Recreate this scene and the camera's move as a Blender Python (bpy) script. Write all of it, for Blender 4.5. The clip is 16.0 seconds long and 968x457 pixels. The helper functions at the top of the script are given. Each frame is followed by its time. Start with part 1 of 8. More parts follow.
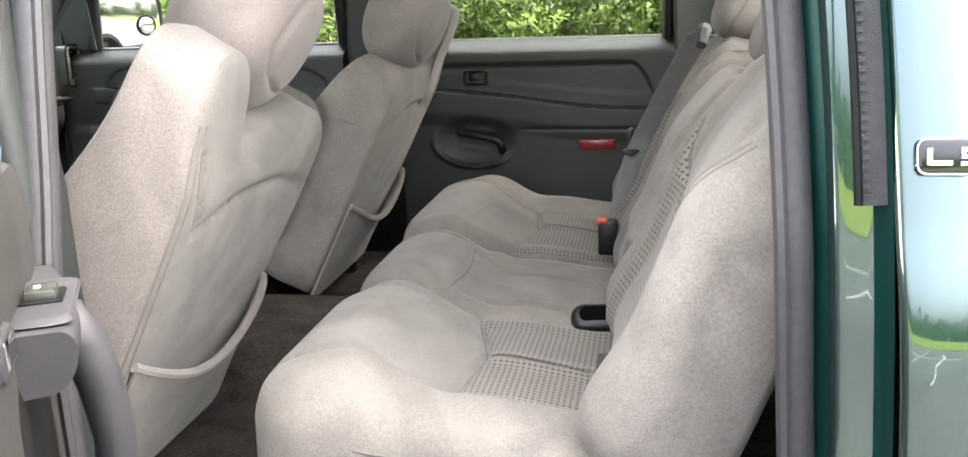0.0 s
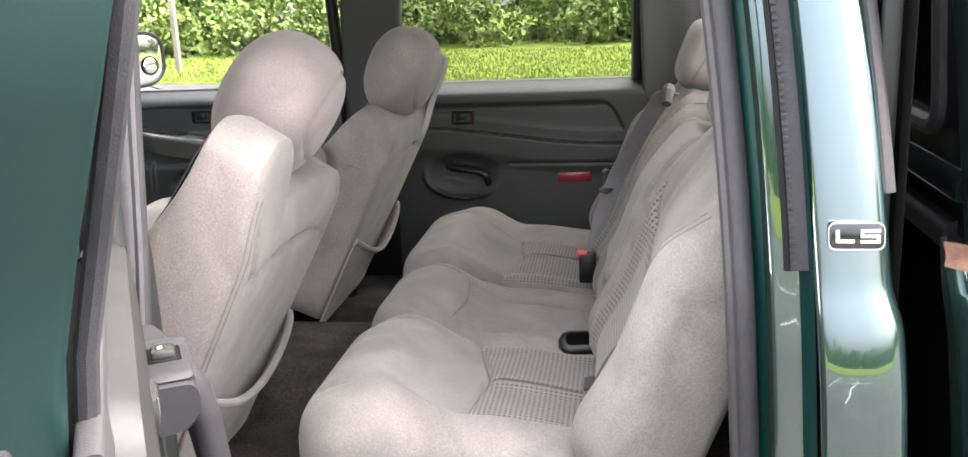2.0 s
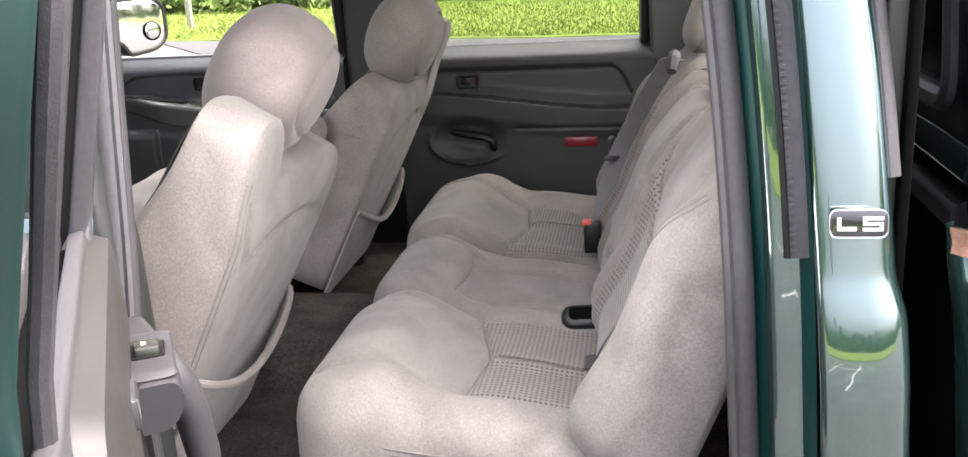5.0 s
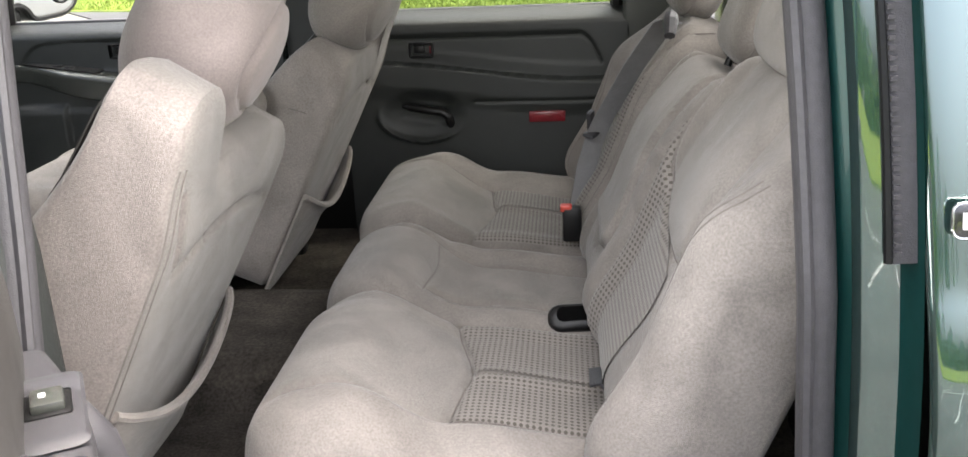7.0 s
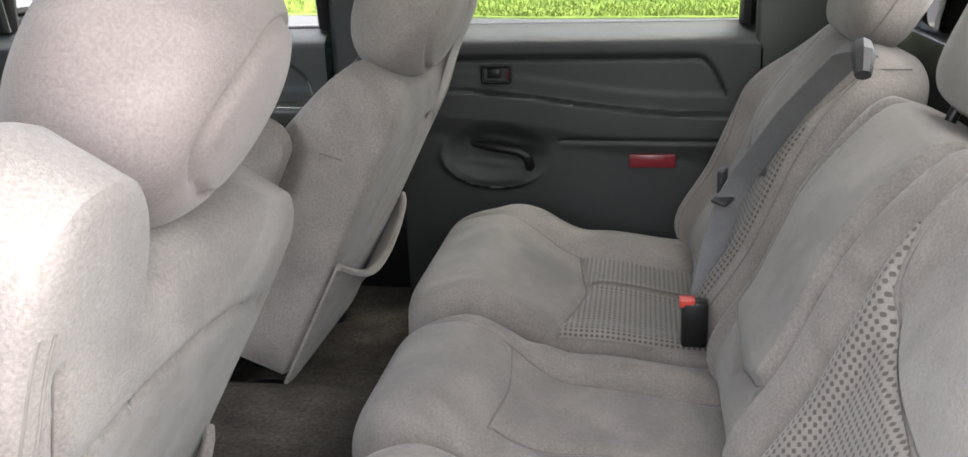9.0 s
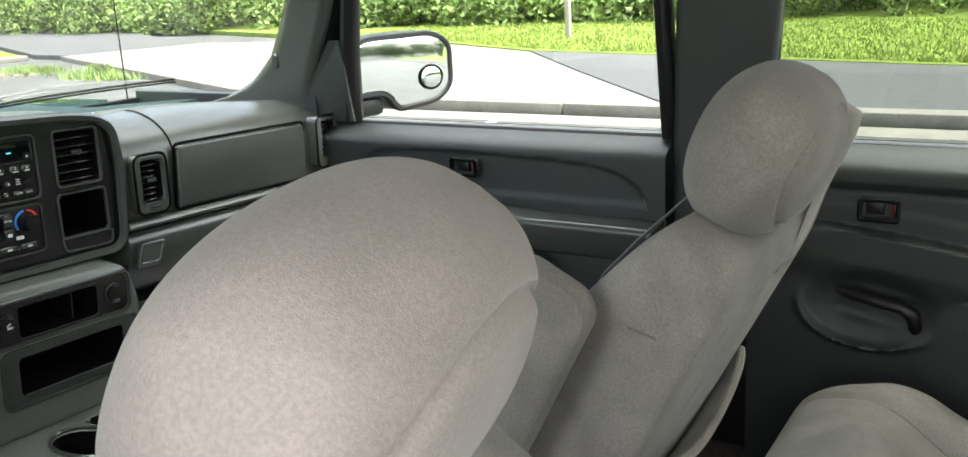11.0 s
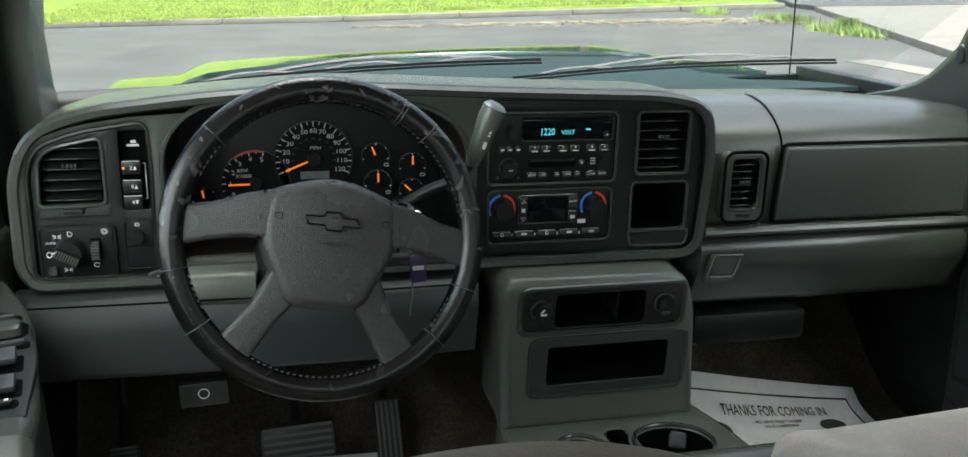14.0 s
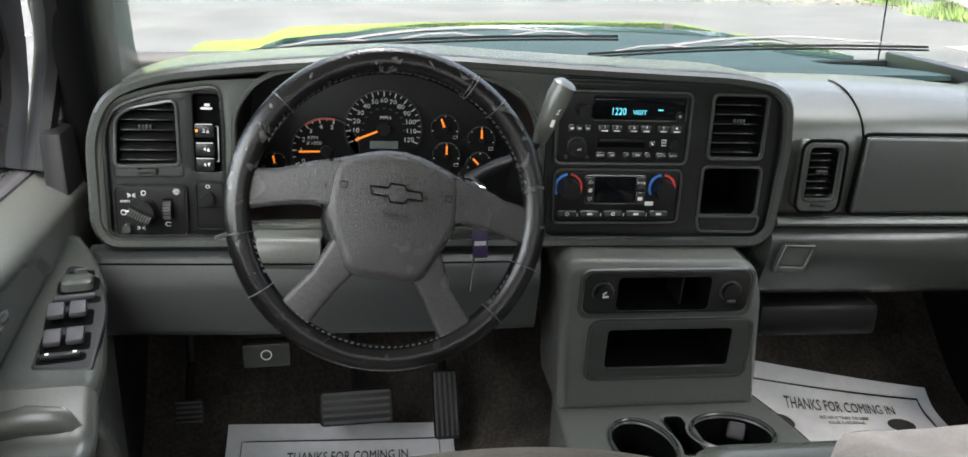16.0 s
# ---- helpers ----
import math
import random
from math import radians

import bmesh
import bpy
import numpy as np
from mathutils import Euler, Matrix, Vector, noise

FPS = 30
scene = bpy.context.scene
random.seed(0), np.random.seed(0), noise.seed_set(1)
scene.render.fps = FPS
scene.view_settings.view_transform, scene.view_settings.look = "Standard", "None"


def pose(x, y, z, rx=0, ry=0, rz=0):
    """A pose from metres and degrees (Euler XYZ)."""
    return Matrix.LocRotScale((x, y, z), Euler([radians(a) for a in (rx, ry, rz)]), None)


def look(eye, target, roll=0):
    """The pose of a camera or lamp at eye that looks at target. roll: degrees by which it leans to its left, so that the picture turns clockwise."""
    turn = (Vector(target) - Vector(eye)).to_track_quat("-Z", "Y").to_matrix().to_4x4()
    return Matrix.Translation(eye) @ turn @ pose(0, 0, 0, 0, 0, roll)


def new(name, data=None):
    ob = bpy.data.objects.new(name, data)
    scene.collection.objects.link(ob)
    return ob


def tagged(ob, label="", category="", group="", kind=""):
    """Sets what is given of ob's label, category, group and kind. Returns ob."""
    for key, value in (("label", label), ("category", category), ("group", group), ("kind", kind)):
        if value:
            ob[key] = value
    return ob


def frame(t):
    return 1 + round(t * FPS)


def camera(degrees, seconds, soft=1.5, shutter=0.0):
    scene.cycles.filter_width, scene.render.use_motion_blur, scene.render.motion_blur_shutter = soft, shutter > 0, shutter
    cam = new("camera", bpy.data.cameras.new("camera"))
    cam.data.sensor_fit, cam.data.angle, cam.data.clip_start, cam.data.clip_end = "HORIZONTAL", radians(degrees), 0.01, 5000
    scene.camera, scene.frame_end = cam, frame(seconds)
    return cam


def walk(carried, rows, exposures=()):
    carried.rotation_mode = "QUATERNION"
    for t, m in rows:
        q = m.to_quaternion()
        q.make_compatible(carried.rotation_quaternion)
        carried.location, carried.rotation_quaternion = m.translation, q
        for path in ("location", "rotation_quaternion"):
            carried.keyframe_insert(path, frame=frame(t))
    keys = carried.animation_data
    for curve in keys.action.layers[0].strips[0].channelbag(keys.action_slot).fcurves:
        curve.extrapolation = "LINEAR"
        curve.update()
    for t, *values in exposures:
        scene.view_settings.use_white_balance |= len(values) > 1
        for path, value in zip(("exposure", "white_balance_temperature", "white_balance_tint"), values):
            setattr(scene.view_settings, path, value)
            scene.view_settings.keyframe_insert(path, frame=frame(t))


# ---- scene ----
cam = camera(54.8, 16.0)
PATH = [
    (0.0, (0.759, -1.761, 1.5), (0.397, 0.141, 1.002), -2.0),
    (0.5, (0.729, -1.862, 1.531), (0.44, 0.057, 1.049), -2.3),
    (1, (0.725, -1.93, 1.567), (0.441, -0.007, 1.094), -2.5),
    (1.5, (0.724, -1.959, 1.603), (0.439, -0.039, 1.121), -2.4),
    (2, (0.75, -1.987, 1.636), (0.45, -0.073, 1.138), -2.5),
    (2.5, (0.768, -1.982, 1.649), (0.459, -0.074, 1.135), -2.6),
    (3, (0.782, -1.983, 1.671), (0.458, -0.085, 1.13), -2.9),
    (3.5, (0.801, -1.993, 1.679), (0.462, -0.102, 1.121), -3.3),
    (4, (0.805, -1.989, 1.679), (0.456, -0.105, 1.105), -3.6),
    (4.2, (0.809, -1.987, 1.679), (0.453, -0.106, 1.1), -3.7),
    (6.3, (0.692, -1.796, 1.629), (0.455, 0.089, 1.004), -2.5),
    (6.5, (0.687, -1.773, 1.626), (0.469, 0.111, 0.992), -2.5),
    (7, (0.655, -1.703, 1.615), (0.472, 0.18, 0.965), -2.5),
    (7.5, (0.627, -1.582, 1.589), (0.442, 0.297, 0.93), -2.8),
    (8, (0.611, -1.403, 1.566), (0.352, 0.471, 0.916), -2.2),
    (8.2, (0.601, -1.35, 1.566), (0.321, 0.523, 0.924), -2.0),
    (10.3, (0.554, -0.978, 1.659), (-0.104, 0.815, 1.067), -2.7),
    (10.5, (0.549, -0.941, 1.674), (-0.221, 0.813, 1.098), -2.8),
    (11, (0.529, -0.838, 1.688), (-0.519, 0.779, 1.153), -3.3),
    (11.5, (0.507, -0.759, 1.698), (-0.731, 0.719, 1.168), -2.5),
    (12, (0.482, -0.7, 1.706), (-0.923, 0.619, 1.171), -2.0),
    (12.5, (0.448, -0.642, 1.71), (-1.131, 0.467, 1.182), -1.2),
    (13, (0.418, -0.563, 1.717), (-1.29, 0.327, 1.177), -0.2),
    (13.5, (0.382, -0.507, 1.705), (-1.412, 0.186, 1.155), -0.2),
    (14, (0.354, -0.455, 1.701), (-1.507, 0.003, 1.129), -1.1),
    (14.5, (0.341, -0.431, 1.691), (-1.547, -0.096, 1.123), -0.6),
    (15, (0.336, -0.43, 1.69), (-1.545, -0.12, 1.085), -0.4),
    (15.5, (0.339, -0.435, 1.7), (-1.54, -0.133, 1.083), -0.3),
    (16, (0.347, -0.44, 1.705), (-1.528, -0.139, 1.077), 0.3),
]
EXPOSURE = [(0.0, 3.5, 6580, 9), (0.6, 3.2, 6630, 11), (2.0, 3.31, 6580, 14), (4.0, 3.39, 6580, 17), (7.0, 3.13, 6630, 11), (8.0, 3.38, 6480, 12), (10.5, 3.4, 6330, 5), (11.5, 2.8, 6450, 0), (12.5, 2.63, 6380, -2), (13.5, 2.5, 6100, 0), (14.5, 2.58, 6250, 4), (15.3, 3.15, 6330, 8), (16.0, 3.2, 6280, 9)]
walk(cam, [(t, look(eye, target, roll)) for t, eye, target, roll in PATH], EXPOSURE)

# ---- world and light ----
world = bpy.data.worlds.new("sky")
scene.world = world
world.use_nodes = True
wn = world.node_tree.nodes
sky = wn.new("ShaderNodeTexSky")
sky.sky_type = "NISHITA"
sky.sun_disc = False
sky.sun_elevation, sky.sun_rotation = radians(62), radians(80)
sky.air_density, sky.dust_density, sky.ozone_density = 0.75, 9.0, 1.0
wn["Background"].inputs["Strength"].default_value = 0.15
haze = wn.new("ShaderNodeHueSaturation")                 # thin overcast: a paler sky
haze.inputs["Saturation"].default_value = 0.62
world.node_tree.links.new(sky.outputs["Color"], haze.inputs["Color"])
world.node_tree.links.new(haze.outputs["Color"], wn["Background"].inputs["Color"])
sun = new("sun", bpy.data.lights.new("sun", "SUN"))
sun.data.energy, sun.data.angle, sun.data.color = 0.5, radians(25), (1.0, 0.96, 0.9)
sun.matrix_world = look((0, 0, 30), (10.0, -1.0, 8.0))


def opening_light(name, at, to, w, h, watts):
    """An added area lamp in an opening of the cab, standing in for sky light."""
    lamp = new(name, bpy.data.lights.new(name, "AREA"))
    lamp.data.shape, lamp.data.size, lamp.data.size_y, lamp.data.energy = "RECTANGLE", w, h, watts
    lamp.data.color = (1.0, 0.995, 0.97)
    lamp.matrix_world = look(at, to)


opening_light("door_opening_light", (0.44, -0.96, 1.52), (0.40, 0.0, 1.22), 0.66, 0.56, 0.80)
opening_light("driver_window_light", (-0.52, -0.858, 1.57), (-0.95, 0.1, 1.05), 0.66, 0.34, 0.85)
# added fill from the rear; the bed cap blocks the daylight at this window
opening_light("rear_fill_light", (0.985, 0.0, 1.60), (0.0, 0.0, 1.45), 1.30, 0.34, 0.70)
# ---- materials ----
def mat(name, color, rough=0.5, metal=0.0, scale=60.0, vary=0.12, bump=0.0, bscale=400.0, coat=0.0, stain=0.0, sheen=0.0, spec=0.5, emit=None, big=None, rvar=0.09):
    """A surface with grain at two scales, stains and fine relief."""
    m = bpy.data.materials.new(name)
    m.use_nodes = True
    nt = m.node_tree
    b = nt.nodes["Principled BSDF"]
    b.inputs["Roughness"].default_value = rough
    b.inputs["Metallic"].default_value = metal
    b.inputs["Coat Weight"].default_value = coat
    b.inputs["Coat Roughness"].default_value = 0.03
    b.inputs["Sheen Weight"].default_value = sheen
    b.inputs["Sheen Roughness"].default_value = 0.4
    b.inputs["Specular IOR Level"].default_value = spec
    co = nt.nodes.new("ShaderNodeTexCoord")
    def noise_node(sc, detail):
        n = nt.nodes.new("ShaderNodeTexNoise")
        n.inputs["Scale"].default_value, n.inputs["Detail"].default_value = sc, detail
        nt.links.new(co.outputs["Object"], n.inputs["Vector"])
        return n
    n1, n2 = noise_node(scale, 4), noise_node(big or max(scale / 14, 0.4), 3)
    def mixed(a, fac_from, lo, hi):
        ramp = nt.nodes.new("ShaderNodeMapRange")
        ramp.inputs["From Min"].default_value, ramp.inputs["From Max"].default_value = 0.3, 0.7
        ramp.inputs["To Min"].default_value, ramp.inputs["To Max"].default_value = lo, hi
        nt.links.new(fac_from, ramp.inputs["Value"])
        mx = nt.nodes.new("ShaderNodeMix")
        mx.data_type, mx.blend_type = "RGBA", "MULTIPLY"
        mx.inputs["Factor"].default_value = 1.0
        if hasattr(a, "is_linked"):
            nt.links.new(a, mx.inputs[6])
        else:
            mx.inputs[6].default_value = (*a, 1)
        nt.links.new(ramp.outputs[0], mx.inputs[7])
        return mx.outputs[2]
    c = mixed(color, n1.outputs["Fac"], 1 - vary, 1 + vary)
    c = mixed(c, n2.outputs["Fac"], 1 - vary * 0.8 - stain, 1 + vary * 0.4)
    nt.links.new(c, b.inputs["Base Color"])
    rr = nt.nodes.new("ShaderNodeMapRange")
    rr.inputs["To Min"].default_value, rr.inputs["To Max"].default_value = max(rough - rvar, 0.02), min(rough + rvar, 1.0)
    nt.links.new(n2.outputs["Fac"], rr.inputs["Value"])
    nt.links.new(rr.outputs[0], b.inputs["Roughness"])
    if bump:
        n3 = noise_node(bscale, 3)
        bp = nt.nodes.new("ShaderNodeBump")
        bp.inputs["Strength"].default_value, bp.inputs["Distance"].default_value = bump, 0.002
        nt.links.new(n3.outputs["Fac"], bp.inputs["Height"])
        nt.links.new(bp.outputs["Normal"], b.inputs["Normal"])
    if emit:
        b.inputs["Emission Color"].default_value, b.inputs["Emission Strength"].default_value = (*emit[:3], 1), emit[3]
    return m


def glass_mat(name, tint=(1, 1, 1), rough=0.0):
    m = bpy.data.materials.new(name)
    m.use_nodes = True
    nt = m.node_tree
    nt.nodes.remove(nt.nodes["Principled BSDF"])
    out = nt.nodes["Material Output"]
    tr, gl, mx, fr = (nt.nodes.new("ShaderNode" + k) for k in ("BsdfTransparent", "BsdfGlossy", "MixShader", "Fresnel"))
    tr.inputs["Color"].default_value = (*tint, 1)
    gl.inputs["Roughness"].default_value = rough
    fr.inputs["IOR"].default_value = 1.45
    nt.links.new(fr.outputs[0], mx.inputs[0])
    nt.links.new(tr.outputs[0], mx.inputs[1])
    nt.links.new(gl.outputs[0], mx.inputs[2])
    nt.links.new(mx.outputs[0], out.inputs["Surface"])
    return m


VELOUR = mat("velour", (0.203, 0.184, 0.168), 0.9, scale=330, vary=0.17, bump=0.55, bscale=800, sheen=0.2, stain=-0.03, spec=0.2, big=16.0)
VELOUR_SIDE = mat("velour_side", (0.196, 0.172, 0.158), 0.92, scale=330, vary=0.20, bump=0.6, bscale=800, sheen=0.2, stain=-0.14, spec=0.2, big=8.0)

VELOUR_HEAD = mat("worn_velour", (0.207, 0.175, 0.165), 0.9, scale=360, vary=0.13, bump=0.4, bscale=800, sheen=0.2, stain=-0.10, spec=0.2, big=8.0)


def nap(m, scale, lo):
    """Soft brushed patches where the pile lies the other way."""
    nt = m.node_tree
    b = nt.nodes["Principled BSDF"]
    co = nt.nodes.new("ShaderNodeTexCoord")
    n = nt.nodes.new("ShaderNodeTexNoise")
    n.inputs["Scale"].default_value, n.inputs["Detail"].default_value, n.inputs["Distortion"].default_value = scale, 2.5, 1.6
    nt.links.new(co.outputs["Object"], n.inputs["Vector"])
    mp = nt.nodes.new("ShaderNodeMapRange")
    mp.interpolation_type = "SMOOTHSTEP"
    mp.inputs["From Min"].default_value, mp.inputs["From Max"].default_value = 0.36, 0.62
    mp.inputs["To Min"].default_value, mp.inputs["To Max"].default_value = lo, 1.06
    nt.links.new(n.outputs["Fac"], mp.inputs["Value"])
    mx = nt.nodes.new("ShaderNodeMix")
    mx.data_type, mx.blend_type = "RGBA", "MULTIPLY"
    mx.inputs["Factor"].default_value = 1.0
    nt.links.new(b.inputs["Base Color"].links[0].from_socket, mx.inputs[6])
    nt.links.new(mp.outputs[0], mx.inputs[7])
    nt.links.new(mx.outputs[2], b.inputs["Base Color"])


nap(VELOUR, 4.5, 0.83)
nap(VELOUR_SIDE, 4.5, 0.85)
nap(VELOUR_HEAD, 4.5, 0.87)
SEAM = mat("seam_thread", (0.145, 0.13, 0.118), 0.9, vary=0.1)
PLASTIC = mat("charcoal_plastic", (0.036, 0.039, 0.035), 0.25, scale=300, vary=0.07, rvar=0.025, big=5.0, bump=0.12, bscale=1400)
DOOR_PLASTIC = mat("door_plastic", (0.0215, 0.024, 0.023), 0.34, scale=300, vary=0.08, bump=0.35, bscale=1400, spec=0.4)
PLASTIC_SOFT = mat("dash_vinyl", (0.050, 0.054, 0.048), 0.25, scale=300, vary=0.07, rvar=0.025, big=5.0, bump=0.12, bscale=1200)
PLASTIC_PALE = mat("grey_vinyl", (0.090, 0.094, 0.084), 0.26, scale=300, vary=0.07, rvar=0.025, big=5.0, bump=0.12, bscale=1200)
PLASTIC_DARK = mat("black_plastic", (0.0065, 0.0065, 0.0068), 0.36, scale=200, vary=0.1, bump=0.15, bscale=1500, spec=0.32)
# near-black for black parts, and as painted shade inside recesses and gaps
BLACK = mat("black_and_recess_shade", (0.0018, 0.0018, 0.0018), 0.9, spec=0.06)
GREY_TRIM = mat("grey_trim", (0.030, 0.0295, 0.033), 0.45, scale=240, vary=0.08, bump=0.3, bscale=1200)
TAUPE_TRIM = mat("taupe_trim", (0.026, 0.025, 0.024), 0.5, scale=240, vary=0.06, bump=0.3, bscale=1200)
RUBBER = mat("rubber_seal", (0.042, 0.0405, 0.044), 0.55, scale=120, vary=0.15, bump=0.3, bscale=600)
CARPET = mat("carpet", (0.066, 0.058, 0.050), 1.0, scale=150, vary=0.35, bump=1.0, bscale=500, stain=0.2, spec=0.1)
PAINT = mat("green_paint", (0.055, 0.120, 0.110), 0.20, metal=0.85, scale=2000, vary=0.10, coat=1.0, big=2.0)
PAINT.node_tree.nodes["Principled BSDF"].inputs["Coat IOR"].default_value = 2.4
PAINT.node_tree.nodes["Principled BSDF"].inputs["Coat Roughness"].default_value = 0.035
# body green again, darkened so jamb and sill carry their shade in the colour
PAINT_SHADED = mat("green_paint_shaded", (0.003, 0.032, 0.029), 0.33, metal=0.3, scale=1500, vary=0.12, coat=0.25, spec=0.35)
# the same green on the open door, dimmed for the dark surroundings it reflects
PAINT_DOOR_DIM = mat("green_paint_dimmed", (0.018, 0.048, 0.044), 0.42, metal=0.3, scale=1500, vary=0.12, coat=0.3, spec=0.4, big=1.5)
BADGE = mat("badge_gloss", (0.022, 0.022, 0.023), 0.12, coat=1.0, vary=0.05)
CHROME = mat("chrome", (0.7, 0.7, 0.7), 0.12, metal=1.0, vary=0.03)
WHITE = mat("white_print", (0.62, 0.62, 0.60), 0.6, vary=0.03)
PAPER = mat("paper", (0.78, 0.79, 0.82), 0.7, scale=40, vary=0.05)
INK = mat("ink", (0.03, 0.03, 0.03), 0.6, vary=0.05)
LEATHER = mat("worn_leather", (0.0045, 0.0042, 0.0042), 0.22, scale=90, vary=0.35, bump=0.22, bscale=500, spec=0.4)


def flaking(m):
    """Grey scuffs where the leather of the upper rim has worn through."""
    nt = m.node_tree
    b = nt.nodes["Principled BSDF"]
    co = nt.nodes.new("ShaderNodeTexCoord")
    sep = nt.nodes.new("ShaderNodeSeparateXYZ")
    nt.links.new(co.outputs["Object"], sep.inputs[0])
    n = nt.nodes.new("ShaderNodeTexNoise")
    n.inputs["Scale"].default_value, n.inputs["Detail"].default_value, n.inputs["Distortion"].default_value = 38, 6, 1.2
    nt.links.new(co.outputs["Object"], n.inputs["Vector"])
    cut, up = nt.nodes.new("ShaderNodeMapRange"), nt.nodes.new("ShaderNodeMapRange")
    cut.inputs["From Min"].default_value, cut.inputs["From Max"].default_value = 0.60, 0.66
    nt.links.new(n.outputs["Fac"], cut.inputs["Value"])
    up.inputs["From Min"].default_value, up.inputs["From Max"].default_value, up.inputs["To Min"].default_value = -0.14, 0.15, 0.12
    nt.links.new(sep.outputs[1], up.inputs["Value"])
    f = nt.nodes.new("ShaderNodeMath")
    f.operation = "MULTIPLY"
    nt.links.new(cut.outputs[0], f.inputs[0])
    nt.links.new(up.outputs[0], f.inputs[1])
    mx = nt.nodes.new("ShaderNodeMix")
    mx.data_type = "RGBA"
    old = b.inputs["Base Color"].links[0].from_socket
    nt.links.new(f.outputs[0], mx.inputs["Factor"])
    nt.links.new(old, mx.inputs[6])
    mx.inputs[7].default_value = (0.085, 0.080, 0.078, 1)
    nt.links.new(mx.outputs[2], b.inputs["Base Color"])


flaking(LEATHER)
DASH_BLACK = mat("dash_panel_black", (0.0075, 0.0080, 0.0074), 0.26, scale=300, vary=0.1, rvar=0.03, big=5.0, bump=0.12, bscale=1400)
POLISHED = mat("polished_vinyl", (0.040, 0.043, 0.039), 0.20, scale=200, vary=0.1)
SCREEN = mat("display_glass", (0.003, 0.0035, 0.0045), 0.08, vary=0.05, spec=0.3)
GAUGE = mat("gauge_face", (0.007, 0.007, 0.0075), 0.7, vary=0.1, spec=0.15)
KNEE = mat("knee_vinyl", (0.040, 0.0425, 0.042), 0.36, scale=300, vary=0.07, rvar=0.04, big=5.0, bump=0.3, bscale=1200)
WRAP = mat("flaked_leather", (0.0045, 0.0042, 0.0042), 0.20, scale=160, vary=0.5, bump=0.45, bscale=260, spec=0.4)
HUB = mat("wheel_vinyl", (0.037, 0.035, 0.034), 0.25, scale=200, vary=0.15, bump=0.6, bscale=700, stain=0.1)
flaking(WRAP)
RED = mat("red_reflector", (0.15, 0.010, 0.016), 0.25, vary=0.1)
# amber lamp and needles; the unlit needles get an added glow
ORANGE = mat("orange_glow", (0.9, 0.22, 0.02), 0.5, emit=(1.0, 0.25, 0.02, 0.1))
CYAN = mat("display_cyan", (0.06, 0.35, 0.42), 0.5, emit=(0.16, 0.75, 0.9, 0.14))
BLUE = mat("blue_mark", (0.05, 0.2, 0.6), 0.5)
REDM = mat("red_mark", (0.6, 0.05, 0.04), 0.5)
GLASS = glass_mat("window_glass", (0.93, 0.96, 0.94))
GLASS_TINT = glass_mat("tinted_glass", (0.50, 0.54, 0.50))
MIRROR = mat("mirror_glass", (0.85, 0.87, 0.88), 0.02, metal=1.0, vary=0.01)
BELT = mat("belt_webbing", (0.17, 0.17, 0.175), 0.6, scale=500, vary=0.15, bump=0.4, bscale=1500)
HEADLINER = mat("headliner_cloth", (0.56, 0.54, 0.50), 0.95, scale=200, vary=0.08, bump=0.4)


def weave():
    """Seat insert cloth with rows of small dark dots."""
    m = mat("dotted_weave", (0.203, 0.186, 0.170), 0.9, scale=300, vary=0.1, bump=0.3, sheen=0.2, spec=0.2)
    nt = m.node_tree
    b = nt.nodes["Principled BSDF"]
    co = nt.nodes.new("ShaderNodeTexCoord")
    sep = nt.nodes.new("ShaderNodeSeparateXYZ")
    nt.links.new(co.outputs["UV"], sep.inputs[0])
    def math_node(op, a, v=None, c=None):
        n = nt.nodes.new("ShaderNodeMath")
        n.operation = op
        nt.links.new(a, n.inputs[0])
        if v is not None:
            if hasattr(v, "is_linked"):
                nt.links.new(v, n.inputs[1])
            else:
                n.inputs[1].default_value = v
        if c is not None:
            n.inputs[2].default_value = c
        return n.outputs[0]
    k = math.pi / 0.0086
    sa = math_node("SINE", math_node("MULTIPLY", math_node("ADD", sep.outputs[0], sep.outputs[1]), k))
    sb = math_node("SINE", math_node("MULTIPLY", math_node("SUBTRACT", sep.outputs[0], sep.outputs[1]), k))
    p = math_node("MULTIPLY", sa, sb)
    f = nt.nodes.new("ShaderNodeMapRange")
    f.inputs["From Min"].default_value, f.inputs["From Max"].default_value = 0.15, 0.45
    nt.links.new(p, f.inputs["Value"])
    mx = nt.nodes.new("ShaderNodeMix")
    mx.data_type = "RGBA"
    old = b.inputs["Base Color"].links[0].from_socket
    nt.links.new(f.outputs[0], mx.inputs["Factor"])
    nt.links.new(old, mx.inputs[6])
    mx.inputs[7].default_value = (0.085, 0.075, 0.066, 1)
    nt.links.new(mx.outputs[2], b.inputs["Base Color"])
    return m


WEAVE = weave()
BELT_DARK = mat("dark_webbing", (0.035, 0.032, 0.03), 0.8, scale=500, vary=0.15, bump=0.4, bscale=1500)
CREASE = mat("crease_thread", (0.14, 0.125, 0.115), 0.95, vary=0.1)

